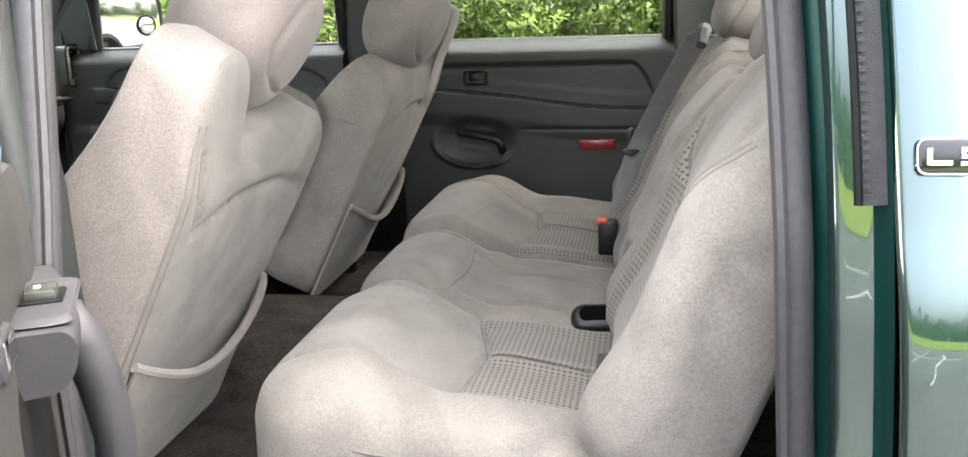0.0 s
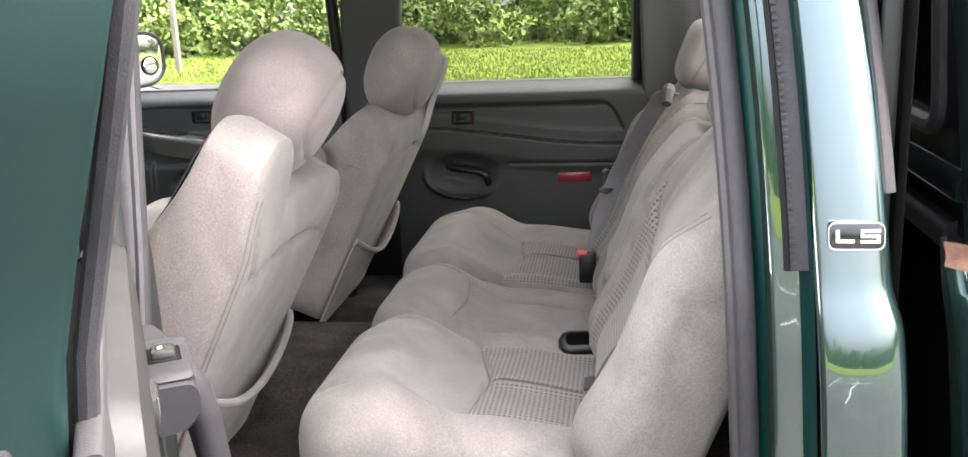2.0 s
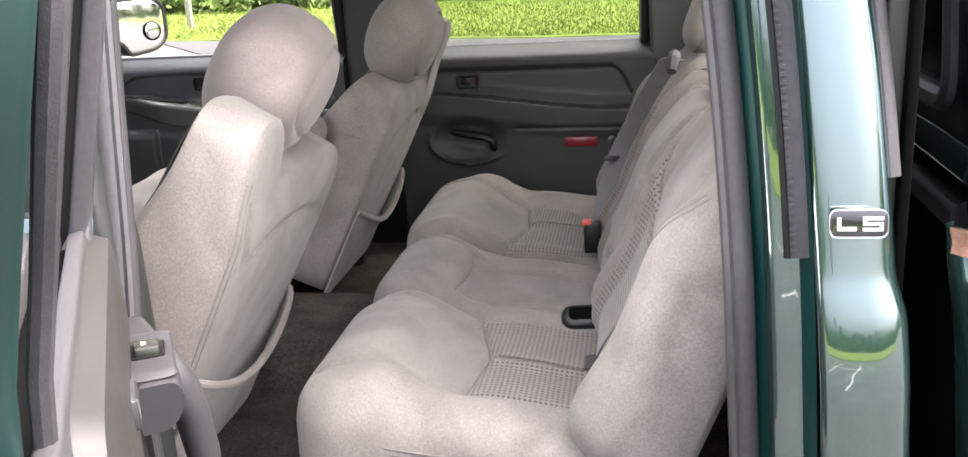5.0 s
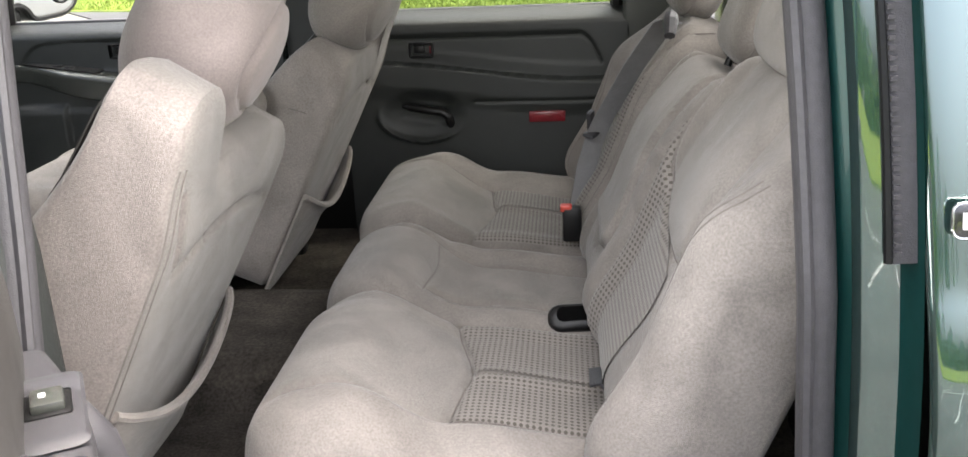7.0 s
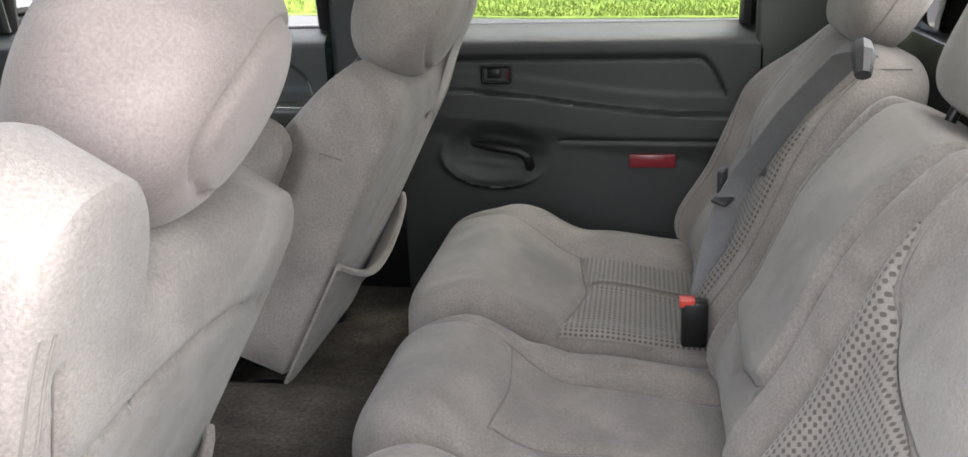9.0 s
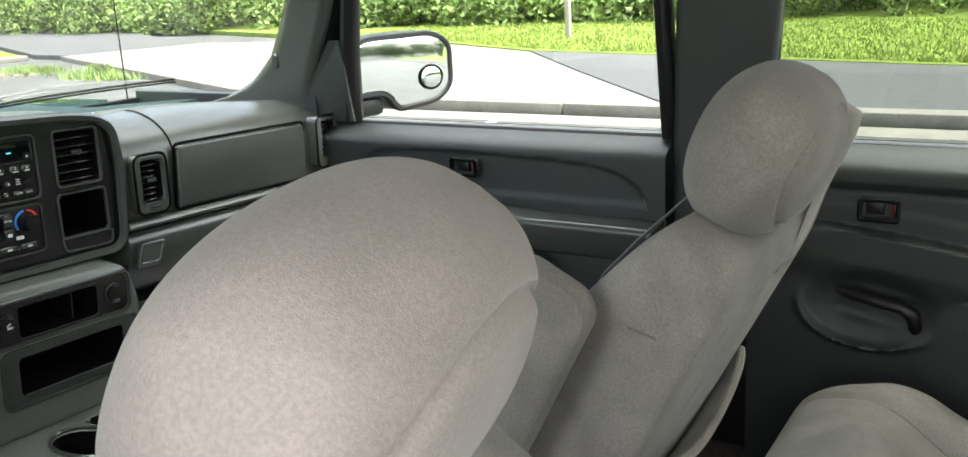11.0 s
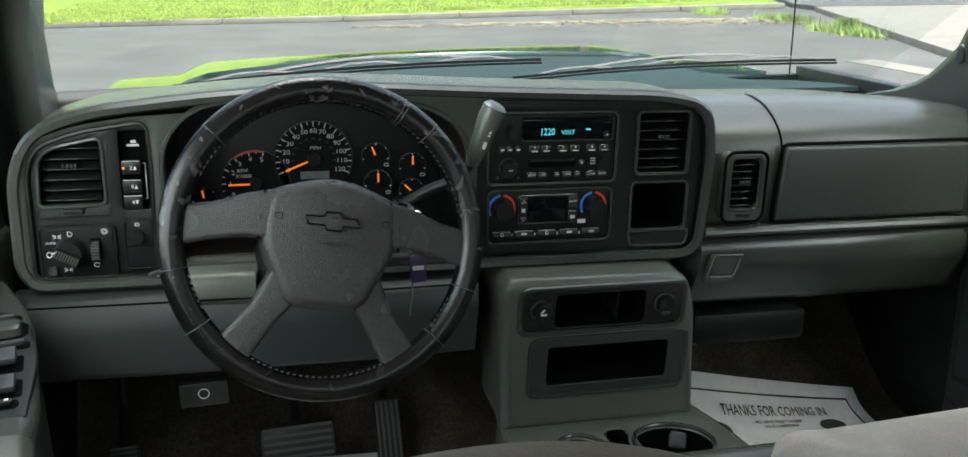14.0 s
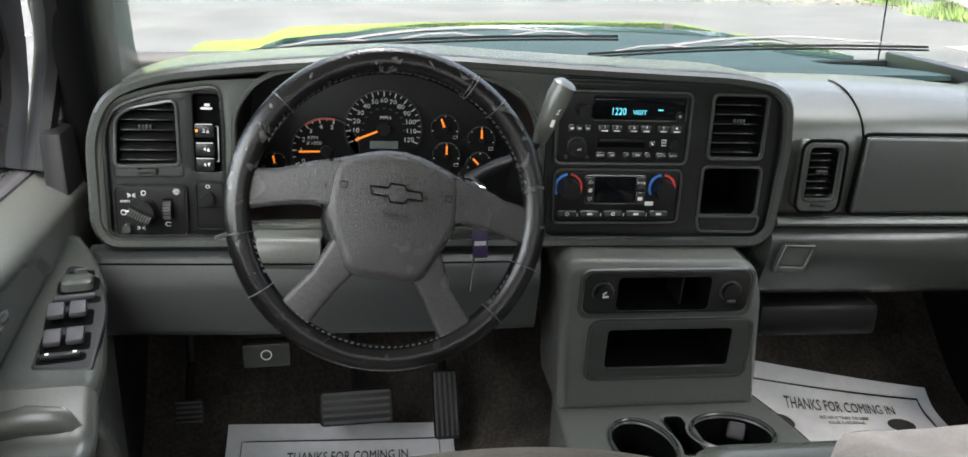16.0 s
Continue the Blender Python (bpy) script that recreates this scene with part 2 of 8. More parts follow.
ASPHALT = mat("asphalt", (0.049, 0.050, 0.0475), 0.9, scale=28, vary=0.38, bump=0.5, bscale=120, stain=0.15, big=0.7)
ASPHALT_DARK = mat("dark_asphalt", (0.045, 0.045, 0.048), 0.9, scale=90, vary=0.25, bump=0.5, bscale=120, stain=0.1)
CONCRETE = mat("concrete", (0.128, 0.120, 0.104), 0.9, scale=40, vary=0.15, bump=0.4, bscale=90, stain=0.15)
GRASS = mat("grass_ground", (0.115, 0.158, 0.030), 0.95, scale=30, vary=0.35, bump=0.6, bscale=60, stain=0.1, spec=0.1)
BLADE = mat("grass_blade", (0.165, 0.215, 0.042), 0.7, scale=8, vary=0.3, spec=0.2)
LEAF = mat("leaf", (0.15, 0.215, 0.055), 0.6, scale=2.5, vary=0.6, spec=0.3)
LEAF_DARK = mat("leaf_dark", (0.05, 0.09, 0.022), 0.7, scale=2.0, vary=0.5, spec=0.3)
BARK = mat("bark", (0.12, 0.10, 0.085), 0.95, scale=12, vary=0.4, bump=1.0, bscale=40)
WOOD_POST = mat("grey_timber", (0.30, 0.27, 0.23), 0.9, scale=20, vary=0.3, bump=0.5, bscale=60)
ROAD_PAINT = mat("road_paint", (0.6, 0.6, 0.58), 0.8, scale=30, vary=0.2)
# ---- modelling helpers ----
def mesh_of(bm, name, smooth=True):
    me = bpy.data.meshes.new(name)
    bm.normal_update()
    bm.to_mesh(me)
    bm.free()
    if smooth:
        for p in me.polygons:
            p.use_smooth = True
    return me


def sharp(me, deg=40):
    me.set_sharp_from_angle(angle=radians(deg))
    return me


def part(name, bm, material, parent=None, label="", m=None, smooth=True, deg=38):
    me = bm if isinstance(bm, bpy.types.Mesh) else sharp(mesh_of(bm, name, smooth), deg)
    if material and not me.materials:
        me.materials.append(material)
    ob = new(name, me)
    if parent:
        ob.parent = parent
    if m is not None:
        ob.matrix_basis = m
    if label:
        ob["label"] = label
    return ob


def thing(name, label, category, m=None, group="", kind=""):
    ob = new(name)
    ob.empty_display_size = 0.05
    if m is not None:
        ob.matrix_basis = m
    return tagged(ob, label, category, group, kind)


def add_box(bm, c, s, bevel=0.0, seg=2, m=None):
    mm = Matrix.Translation(c) @ Matrix.Diagonal((*s, 1))
    if m is not None:
        mm = m @ mm
    vs = bmesh.ops.create_cube(bm, size=1, matrix=mm)["verts"]
    if bevel:
        es = list({e for v in vs for e in v.link_edges})
        bmesh.ops.bevel(bm, geom=es, offset=bevel, segments=seg, profile=0.5, affect="EDGES")
    return bm


def box(c, s, bevel=0.0, seg=2, m=None):
    return add_box(bmesh.new(), c, s, bevel, seg, m)


def add_cyl(bm, a, b, r, r2=None, n=20, caps=True):
    a, b = Vector(a), Vector(b)
    d = b - a
    mm = Matrix.Translation((a + b) / 2) @ d.to_track_quat("Z", "Y").to_matrix().to_4x4()
    bmesh.ops.create_cone(bm, cap_ends=caps, segments=n, radius1=r, radius2=r if r2 is None else r2, depth=d.length, matrix=mm)
    return bm


def cyl(a, b, r, r2=None, n=20):
    return add_cyl(bmesh.new(), a, b, r, r2, n)


def add_loft(bm, rings, closed=True, caps=True):
    vs = [[bm.verts.new(p) for p in ring] for ring in rings]
    n = len(vs[0])
    for r0, r1 in zip(vs, vs[1:]):
        for i in range(n if closed else n - 1):
            j = (i + 1) % n
            bm.faces.new((r0[i], r0[j], r1[j], r1[i]))
    if caps and closed:
        bm.faces.new(vs[0][::-1])
        bm.faces.new(vs[-1])
    bmesh.ops.recalc_face_normals(bm, faces=bm.faces[:])
    return bm


def loft(rings, closed=True, caps=True):
    return add_loft(bmesh.new(), rings, closed, caps)


def add_tube(bm, pts, r, n=8, flat=1.0, closed=False):
    """A bar along pts; flat squeezes it across."""
    pts = [Vector(p) for p in pts]
    rings, side = [], None
    for i, p in enumerate(pts):
        if closed:
            d = pts[(i + 1) % len(pts)] - pts[i - 1]
        else:
            d = pts[min(i + 1, len(pts) - 1)] - pts[max(i - 1, 0)]
        d.normalize()
        if side is None:
            side = d.orthogonal().normalized()
        side = (side - d * side.dot(d)).normalized()
        up = d.cross(side)
        rr = r[i] if isinstance(r, (list, tuple)) else r
        rings.append([p + side * math.cos(a) * rr + up * math.sin(a) * rr * flat for a in np.linspace(0, 2 * math.pi, n, endpoint=False)])
    if closed:
        rings.append(rings[0])
    return add_loft(bm, rings, True, not closed)


def tube(pts, r, n=8, flat=1.0, closed=False):
    return add_tube(bmesh.new(), pts, r, n, flat, closed)


def strip(pts, side, width, thick):
    """A ribbon with thickness along pts, its width along side(i)."""
    rings = []
    pts = [Vector(p) for p in pts]
    for i, p in enumerate(pts):
        d = (pts[min(i + 1, len(pts) - 1)] - pts[max(i - 1, 0)]).normalized()
        s = Vector(side)
        s = (s - d * s.dot(d)).normalized() * width / 2
        u = d.cross(s).normalized() * thick / 2
        rings.append([p + s + u, p - s + u, p - s - u, p + s - u])
    return loft(rings)


def rrect(cx, cy, w, h, r, n=5):
    """A rounded rectangle; r may be four radii from the lower left on, counter-clockwise."""
    rs = r if isinstance(r, (tuple, list)) else (r,) * 4
    out = []
    for k, (sx, sy) in enumerate(((-1, -1), (1, -1), (1, 1), (-1, 1))):
        rad = min(rs[k], w / 2.001, h / 2.001)
        ox, oy = cx + sx * (w / 2 - rad), cy + sy * (h / 2 - rad)
        a0 = math.pi + k * math.pi / 2
        for i in range(n + 1):
            a = a0 + i / n * math.pi / 2
            out.append((ox + rad * math.cos(a), oy + rad * math.sin(a)))
    return out


def fillet(poly, r, n=5):
    """A polygon with its corners rounded."""
    out = []
    k = len(poly)
    for i in range(k):
        p, a, b = Vector(poly[i]), Vector(poly[i - 1]), Vector(poly[(i + 1) % k])
        rr = r[i] if isinstance(r, (list, tuple)) else r
        da, db = (a - p), (b - p)
        la = min(rr, da.length * 0.49, db.length * 0.49)
        s, e = p + da.normalized() * la, p + db.normalized() * la
        for j in range(n + 1):
            t = j / n
            out.append(tuple(s * (1 - t) ** 2 + p * 2 * t * (1 - t) + e * t * t))
    return out


def shrink(loop, d):
    """The loop moved inwards by d (counter-clockwise loops)."""
    out, n = [], len(loop)
    for i in range(n):
        a, p, b = Vector(loop[i - 1]), Vector(loop[i]), Vector(loop[(i + 1) % n])
        e1, e2 = (p - a), (b - p)
        e1 = e1.normalized() if e1.length > 1e-9 else e2.normalized()
        e2 = e2.normalized() if e2.length > 1e-9 else e1
        n1, n2 = Vector((-e1.y, e1.x)), Vector((-e2.y, e2.x))
        m = n1 + n2
        m = m / max(m.dot(n1), 0.5) if m.length > 1e-6 else n1
        out.append(tuple(p + m * d))
    return out


def facing(origin, across, up):
    """A frame whose first axis runs across, the second up, the third outwards."""
    a, b = Vector(across).normalized(), Vector(up).normalized()
    c = a.cross(b).normalized()
    b = c.cross(a)
    return Matrix.Translation(origin) @ Matrix((a, b, c)).transposed().to_4x4()


def add_panel(bm, outer, holes=(), depth=0.02, r=0.004, m=None, seg=3, back=False, bulge=None):
    """A plate with a rounded rim and holes through it, its face at height 0 and its body below."""
    m = m or Matrix()
    loops = []
    for k, loop in enumerate([outer, *holes]):
        sign = 1 if k == 0 else -1
        area = sum(loop[i - 1][0] * loop[i][1] - loop[i][0] * loop[i - 1][1] for i in range(len(loop)))
        loop = loop if area > 0 else loop[::-1]
        rings = []
        for i in range(seg + 1):
            a = i / seg * math.pi / 2
            rings.append((shrink(loop, sign * r * (1 - math.sin(a))) if r else loop, -r * (1 - math.cos(a))))
        rings.append((loop, -depth))
        vs = [[bm.verts.new(m @ Vector((x, y, z + (bulge(x, y) if bulge else 0)))) for x, y in lp] for lp, z in rings]
        n = len(loop)
        for r0, r1 in zip(vs, vs[1:]):
            for i in range(n):
                j = (i + 1) % n
                q = (r0[j], r0[i], r1[i], r1[j]) if sign > 0 else (r0[i], r0[j], r1[j], r1[i])
                bm.faces.new(q)
        loops.append(vs)
    def cap(ring_index, flip):
        edges = []
        for vs in loops:
            ring = vs[ring_index]
            for i in range(len(ring)):
                e = bm.edges.get((ring[i], ring[(i + 1) % len(ring)])) or bm.edges.new((ring[i], ring[(i + 1) % len(ring)]))
                edges.append(e)
        if len(loops) == 1:
            bm.faces.new(loops[0][ring_index] if not flip else loops[0][ring_index][::-1])
            return
        got = bmesh.ops.triangle_fill(bm, edges=edges, use_beauty=True, use_dissolve=False)
        fs = [f for f in got["geom"] if isinstance(f, bmesh.types.BMFace)]
        want = m.to_3x3() @ Vector((0, 0, -1 if flip else 1))
        for f in fs:
            f.normal_update()
            if f.normal.dot(want) < 0:
                f.normal_flip()
    cap(0, False)
    if back:
        cap(-1, True)
    return bm


def panel(outer, holes=(), depth=0.02, r=0.004, m=None, seg=3, back=False, bulge=None):
    return add_panel(bmesh.new(), outer, holes, depth, r, m, seg, back, bulge)


def puffy(outline, front, rear, m=None, pf=4.0, pr=4.0, rings=18, centre=None, wave=None):
    """A stuffed form over a star-shaped outline: front(a, b) and rear(a, b) give its height over and under the
    middle sheet, which fall off to nothing at the rim. wave(a, b, h) may shape the front further."""
    m = m or Matrix()
    bm = bmesh.new()
    c = Vector(centre) if centre else sum((Vector(p) for p in outline), Vector((0, 0))) / len(outline)
    n = len(outline)
    rs = [0.45 * math.sin(i / rings * math.pi / 2) + 0.55 * (i / rings) for i in range(1, rings)] + [1.0]
    def height(p, r, f, q):
        return f(p.x, p.y) * max(1 - r ** q, 0.0) ** (1 / q)
    sheets = []
    for side in (1, -1):
        f, q = (front, pf) if side > 0 else (rear, pr)
        vs = []
        for r in (rs if side > 0 else rs[:-1]):
            row = []
            for o in outline:
                p = c + (Vector(o) - c) * r
                h = height(p, r, f, q) * side
                if side > 0 and wave:
                    h = wave(p.x, p.y, h)
                row.append(bm.verts.new(m @ Vector((p.x, p.y, h))))
            vs.append(row)
        h0 = height(c, 0, f, q) * side
        if side > 0 and wave:
            h0 = wave(c.x, c.y, h0)
        top = bm.verts.new(m @ Vector((c.x, c.y, h0)))
        for i in range(n):
            j = (i + 1) % n
            bm.faces.new((top, vs[0][i], vs[0][j]) if side > 0 else (top, vs[0][j], vs[0][i]))
        if side < 0:
            vs.append(sheets[0][-1])
        for r0, r1 in zip(vs, vs[1:]):
            for i in range(n):
                j = (i + 1) % n
                bm.faces.new((r0[i], r1[i], r1[j], r0[j]) if side > 0 else (r0[j], r1[j], r1[i], r0[i]))
        sheets.append(vs)
    return bm


def puffy_face(outline, f, q, centre):
    """The front height of a puffy form at (a, b)."""
    c = Vector(centre)
    def height(a, b):
        d = Vector((a, b)) - c
        if d.length < 1e-6:
            return f(a, b)
        best = 1e-6
        n = len(outline)
        for i in range(n):
            p, e = Vector(outline[i]) - c, Vector(outline[(i + 1) % n]) - Vector(outline[i])
            den = d.x * e.y - d.y * e.x
            if abs(den) < 1e-12:
                continue
            t = (p.x * e.y - p.y * e.x) / den
            u = (p.x * d.y - p.y * d.x) / den
            if t > 0 and -1e-6 <= u <= 1 + 1e-6:
                best = t
                break
        r = 1 / best if best > 1e-6 else 1.0
        return f(a, b) * max(1 - min(r, 1) ** q, 0.0) ** (1 / q)
    return height


def sheet(us, vs, f, thick=None, m=None, closed_u=False):
    """A surface f(u, v) over two lists of values."""
    bm = bmesh.new()
    m = m or Matrix()
    g = [[bm.verts.new(m @ Vector(f(u, v))) for v in vs] for u in us]
    for a, b in zip(g, g[1:]):
        for i in range(len(vs) - 1):
            bm.faces.new((a[i], b[i], b[i + 1], a[i + 1]))
    if thick:
        bmesh.ops.recalc_face_normals(bm, faces=bm.faces[:])
        bmesh.ops.solidify(bm, geom=bm.faces[:], thickness=thick)
    return bm


def smooth01(t):
    t = min(max(t, 0.0), 1.0)
    return t * t * (3 - 2 * t)


def groove(d, w):
    """1 on a line, falling to 0 at the distance w."""
    return math.exp(-(d / w) ** 2)


def near_lines(lines):
    """The distance from (a, b) to the nearest of several polylines."""
    pts = np.concatenate([np.concatenate([np.linspace(p, q, max(2, int(math.dist(p, q) / 0.003))) for p, q in zip(l, l[1:])]) for l in lines])
    def dist(a, b):
        d = pts - (a, b)
        return math.sqrt((d * d).sum(1).min())
    return dist


def bend(points, n=6):
    """A smooth line through points."""
    pts = [Vector((*p, 0)) for p in points]
    pts = [pts[0] * 2 - pts[1]] + pts + [pts[-1] * 2 - pts[-2]]
    out = []
    for i in range(1, len(pts) - 2):
        p0, p1, p2, p3 = pts[i - 1:i + 3]
        for k in range(n):
            t = k / n
            v = 0.5 * (2 * p1 + (p2 - p0) * t + (2 * p0 - 5 * p1 + 4 * p2 - p3) * t * t + (3 * p1 - p0 - 3 * p2 + p3) * t ** 3)
            out.append((v.x, v.y))
    return out + [(pts[-2].x, pts[-2].y)]


def text_mesh(words, size, name="lettering", align="CENTER", extrude=0.0003):
    cu = bpy.data.curves.new(name, "FONT")
    cu.body, cu.size, cu.align_x, cu.align_y, cu.extrude = words, size, align, "CENTER", extrude
    cu.resolution_u = 2
    ob = new(name, cu)
    dg = bpy.context.evaluated_depsgraph_get()
    dg.update()
    me = bpy.data.meshes.new_from_object(ob.evaluated_get(dg))
    bpy.data.objects.remove(ob)
    bpy.data.curves.remove(cu)
    me.materials.clear()
    return me


def lettering(words, size, material, parent, m, name="lettering", align="CENTER"):
    me = text_mesh(words, size, name, align)
    me.materials.append(material)
    return part(name, me, None, parent, m=m)


def ccw(loop):
    area = sum(loop[i - 1][0] * loop[i][1] - loop[i][0] * loop[i - 1][1] for i in range(len(loop)))
    return loop if area > 0 else loop[::-1]


def dense(loop, step=0.012):
    out = []
    for i in range(len(loop)):
        a, b = Vector(loop[i]), Vector(loop[(i + 1) % len(loop)])
        k = max(1, int((b - a).length / step))
        out += [tuple(a.lerp(b, j / k)) for j in range(k)]
    return out
# ---- the cab shell ----
FLOOR = 0.73


def floor_height(x, y):
    hump = 0.09 * smooth01((0.26 - abs(y)) / 0.12)
    toe = 0.38 * smooth01((-1.16 - x) / 0.5)
    return FLOOR + hump + toe


tagged(part("floor", sheet(np.linspace(-1.65, 1.05, 110), np.linspace(-0.86, 0.86, 60),
                   lambda x, y: (x, y, floor_height(x, y)), thick=-0.02), CARPET), "worn grey-brown carpet on the cab floor", "carpet", kind="structure")
ceiling = tagged(part("ceiling", sheet(np.linspace(-0.80, 1.02, 24), np.linspace(-0.80, 0.80, 24),
                 lambda x, y: (x, y, 1.845 - 0.06 * (abs(y) / 0.8) ** 4 - 0.03 * smooth01((x - 0.6) / 0.4)), thick=0.03), HEADLINER),
                 "pale grey cloth headliner under the cab roof", "ceiling", kind="structure")
roof = tagged(part("roof", sheet(np.linspace(-0.86, 1.06, 20), np.linspace(-0.84, 0.84, 24),
              lambda x, y: (x, y, 1.91 - 0.07 * (abs(y) / 0.84) ** 4 - 0.03 * ((x - 0.1) / 0.95) ** 2), thick=-0.015), PAINT), "dark green metallic cab roof", "roof", kind="structure")

# rear wall of the cab with its window
rear_m = facing((1.012, 0, 0), (0, -1, 0), (0.02, 0, 1))
wall_rear = thing("wall_rear", "dark trimmed rear wall of the cab with a wide window", "wall", kind="structure")
part("trim", panel(rrect(0, 1.24, 1.66, 1.20, 0.04), [rrect(0, 1.555, 1.36, 0.37, 0.05)], 0.03, 0.005, rear_m, back=True), PLASTIC, wall_rear)
part("glass", panel(rrect(0, 1.555, 1.36, 0.37, 0.05), (), 0.004, 0.001, rear_m @ pose(0, 0, -0.012), back=True), GLASS, wall_rear).visible_shadow = False


def bar(points, section, name, material, parent, label=""):
    """A pillar: a section of the plan swept along points."""
    pts = [Vector(p) for p in points]
    rings = [[Vector((p.x + a, p.y + b, p.z)) for a, b in section] for p in pts]
    return part(name, loft(rings), material, parent, label)


def pillars(s):
    """Right (s=1) or left (s=-1) side of the cab between the doors."""
    nm = "right" if s > 0 else "left"
    bp = thing("pillar_b_" + nm, "charcoal plastic trim on the post between the doors", "pillar", kind="structure")
    sec = [(x, s * y) for x, y in fillet([(-0.095, -0.015), (0.095, -0.015), (0.085, 0.06), (-0.085, 0.06)], 0.02, 3)]
    path = [(-0.02, s * 0.84, 0.74), (-0.02, s * 0.84, 1.30), (-0.02, s * 0.835, 1.42), (0.0, s * 0.80, 1.62), (0.01, s * 0.76, 1.84)]
    if s < 0:
        path = [(x + float(np.interp(z, (0.7, 1.30, 1.42, 1.62, 1.84), (0.035, 0.035, 0.022, -0.015, -0.045))), y, z) for x, y, z in path]
    bar(path, sec, "trim", DOOR_PLASTIC, bp)
    ap = thing("pillar_a_" + nm, "charcoal trimmed windscreen post", "pillar", kind="structure")
    rings = []
    for z in np.linspace(1.33, 1.84, 26):
        xa = float(np.interp(z, (1.33, 1.395, 1.41, 1.43, 1.455, 1.514, 1.643, 1.84), (-1.46, -1.40, -1.32, -1.255, -1.20, -1.127, -1.044, -0.90)))
        xb = float(np.interp(z, (1.33, 1.43, 1.50, 1.64, 1.84), (-1.03, -1.008, -0.977, -0.90, -0.78)))
        y = float(np.interp(z, (1.33, 1.45, 1.60, 1.84), (0.835, 0.815, 0.80, 0.742)))
        if s < 0:
            xa, xb, y = xa - 0.11, xb - 0.115, y - 0.05
        sec = fillet([(xa - 0.015, y + 0.09), (xa, y + 0.004), (xa + 0.03, y - 0.012), (xb - 0.02, y - 0.006), (xb, y + 0.012), (xb, y + 0.10)], [0.004, 0.02, 0.03, 0.02, 0.012, 0.004], 3)
        rings.append([(x, s * yy, z) for x, yy in sec])
    part("trim", loft(rings), PLASTIC_SOFT, ap)
    part("pillar_seal", tube([(float(np.interp(z, (1.33, 1.43, 1.50, 1.64, 1.84), (-1.03, -1.008, -0.977, -0.90, -0.78))) + (0.014 if s > 0 else -0.085), s * (float(np.interp(z, (1.33, 1.45, 1.60, 1.84), (0.835, 0.815, 0.80, 0.742))) + (0.03 if s > 0 else -0.005)), z) for z in np.linspace(1.33, 1.82, 20)], 0.021 if s > 0 else 0.026, 12), BLACK, ap, "black rubber door seal")
    part("grab_bolt", puffy(ccw(dense(rrect(0, 0, 0.018, 0.036, 0.009), 0.006)), lambda a, b: 0.007, lambda a, b: 0.004, facing((-1.095, s * 0.798, 1.504), (s * -1, 0, 0), (0.4, 0, 1)), pf=2.5, rings=5), PLASTIC, ap)
    cp = thing("pillar_c_" + nm, "charcoal trimmed rear corner post of the cab", "pillar", kind="structure")
    x_front = -0.10 if s > 0 else 0.0
    secc = [(x, s * y) for x, y in fillet([(x_front, -0.02), (0.11, -0.02), (0.11, 0.05 if s > 0 else 0.008), (x_front, 0.05 if s > 0 else 0.008)], 0.012, 3)]
    bar([(0.90, s * 0.82, 0.72), (0.90, s * 0.82, 1.35), (0.89, s * 0.80, 1.6), (0.88, s * 0.75, 1.85)], secc, "trim", PLASTIC, cp)


pillars(1)
pillars(-1)

for s_ in (-1, 1):
    for x0_, x1_ in ((-1.66, -1.0), (-1.02, 0.99 if s_ > 0 else 0.08)):
        tagged(part("kick_panel", box(((x0_ + x1_) / 2, s_ * 0.835, 0.92), (x1_ - x0_, 0.03, 0.50 if x0_ > -1.5 else 1.0), 0.005), PLASTIC_DARK), "charcoal kick panel at the edge of the floor", "trim", kind="structure")
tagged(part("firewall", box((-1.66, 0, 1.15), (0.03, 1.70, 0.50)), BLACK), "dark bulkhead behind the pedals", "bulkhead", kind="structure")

# windscreen
ws = thing("windscreen", "clear laminated windscreen with a dark shade band", "windscreen", kind="structure")
def ws_point(u, v):
    return (-1.56 + 0.80 * v + 0.10 * u * u, u * (0.86 - 0.10 * v), 1.40 + 0.45 * v)
part("glass", sheet(np.linspace(-1, 1, 25), np.linspace(0, 1, 7), ws_point), GLASS, ws).visible_shadow = False
part("frit", sheet(np.linspace(-1, 1, 25), np.linspace(0.92, 1.0, 3), lambda u, v: Vector(ws_point(u, v)) + Vector((0.004, 0, -0.004))), BLACK, ws, "black printed band")
part("header", sheet(np.linspace(-1, 1, 25), np.linspace(0, 1, 5), lambda u, v: (-0.78 + 0.10 * u * u + 0.06 * v, u * 0.77, 1.81 + 0.03 * v - 0.03 * u ** 4), thick=0.02), HEADLINER, ws)


# ---- doors on the right ----
def front_pad(x):
    """Upper edge of the padded field on a front door."""
    return float(np.interp(x, (-0.882, -0.870, -0.853, -0.830, -0.809, -0.775, -0.731, -0.56, -0.383, -0.274, -0.235, -0.199, -0.170, -0.158, -0.150), (1.20, 1.248, 1.276, 1.296, 1.306, 1.311, 1.313, 1.315, 1.311, 1.304, 1.297, 1.284, 1.261, 1.235, 1.16)))


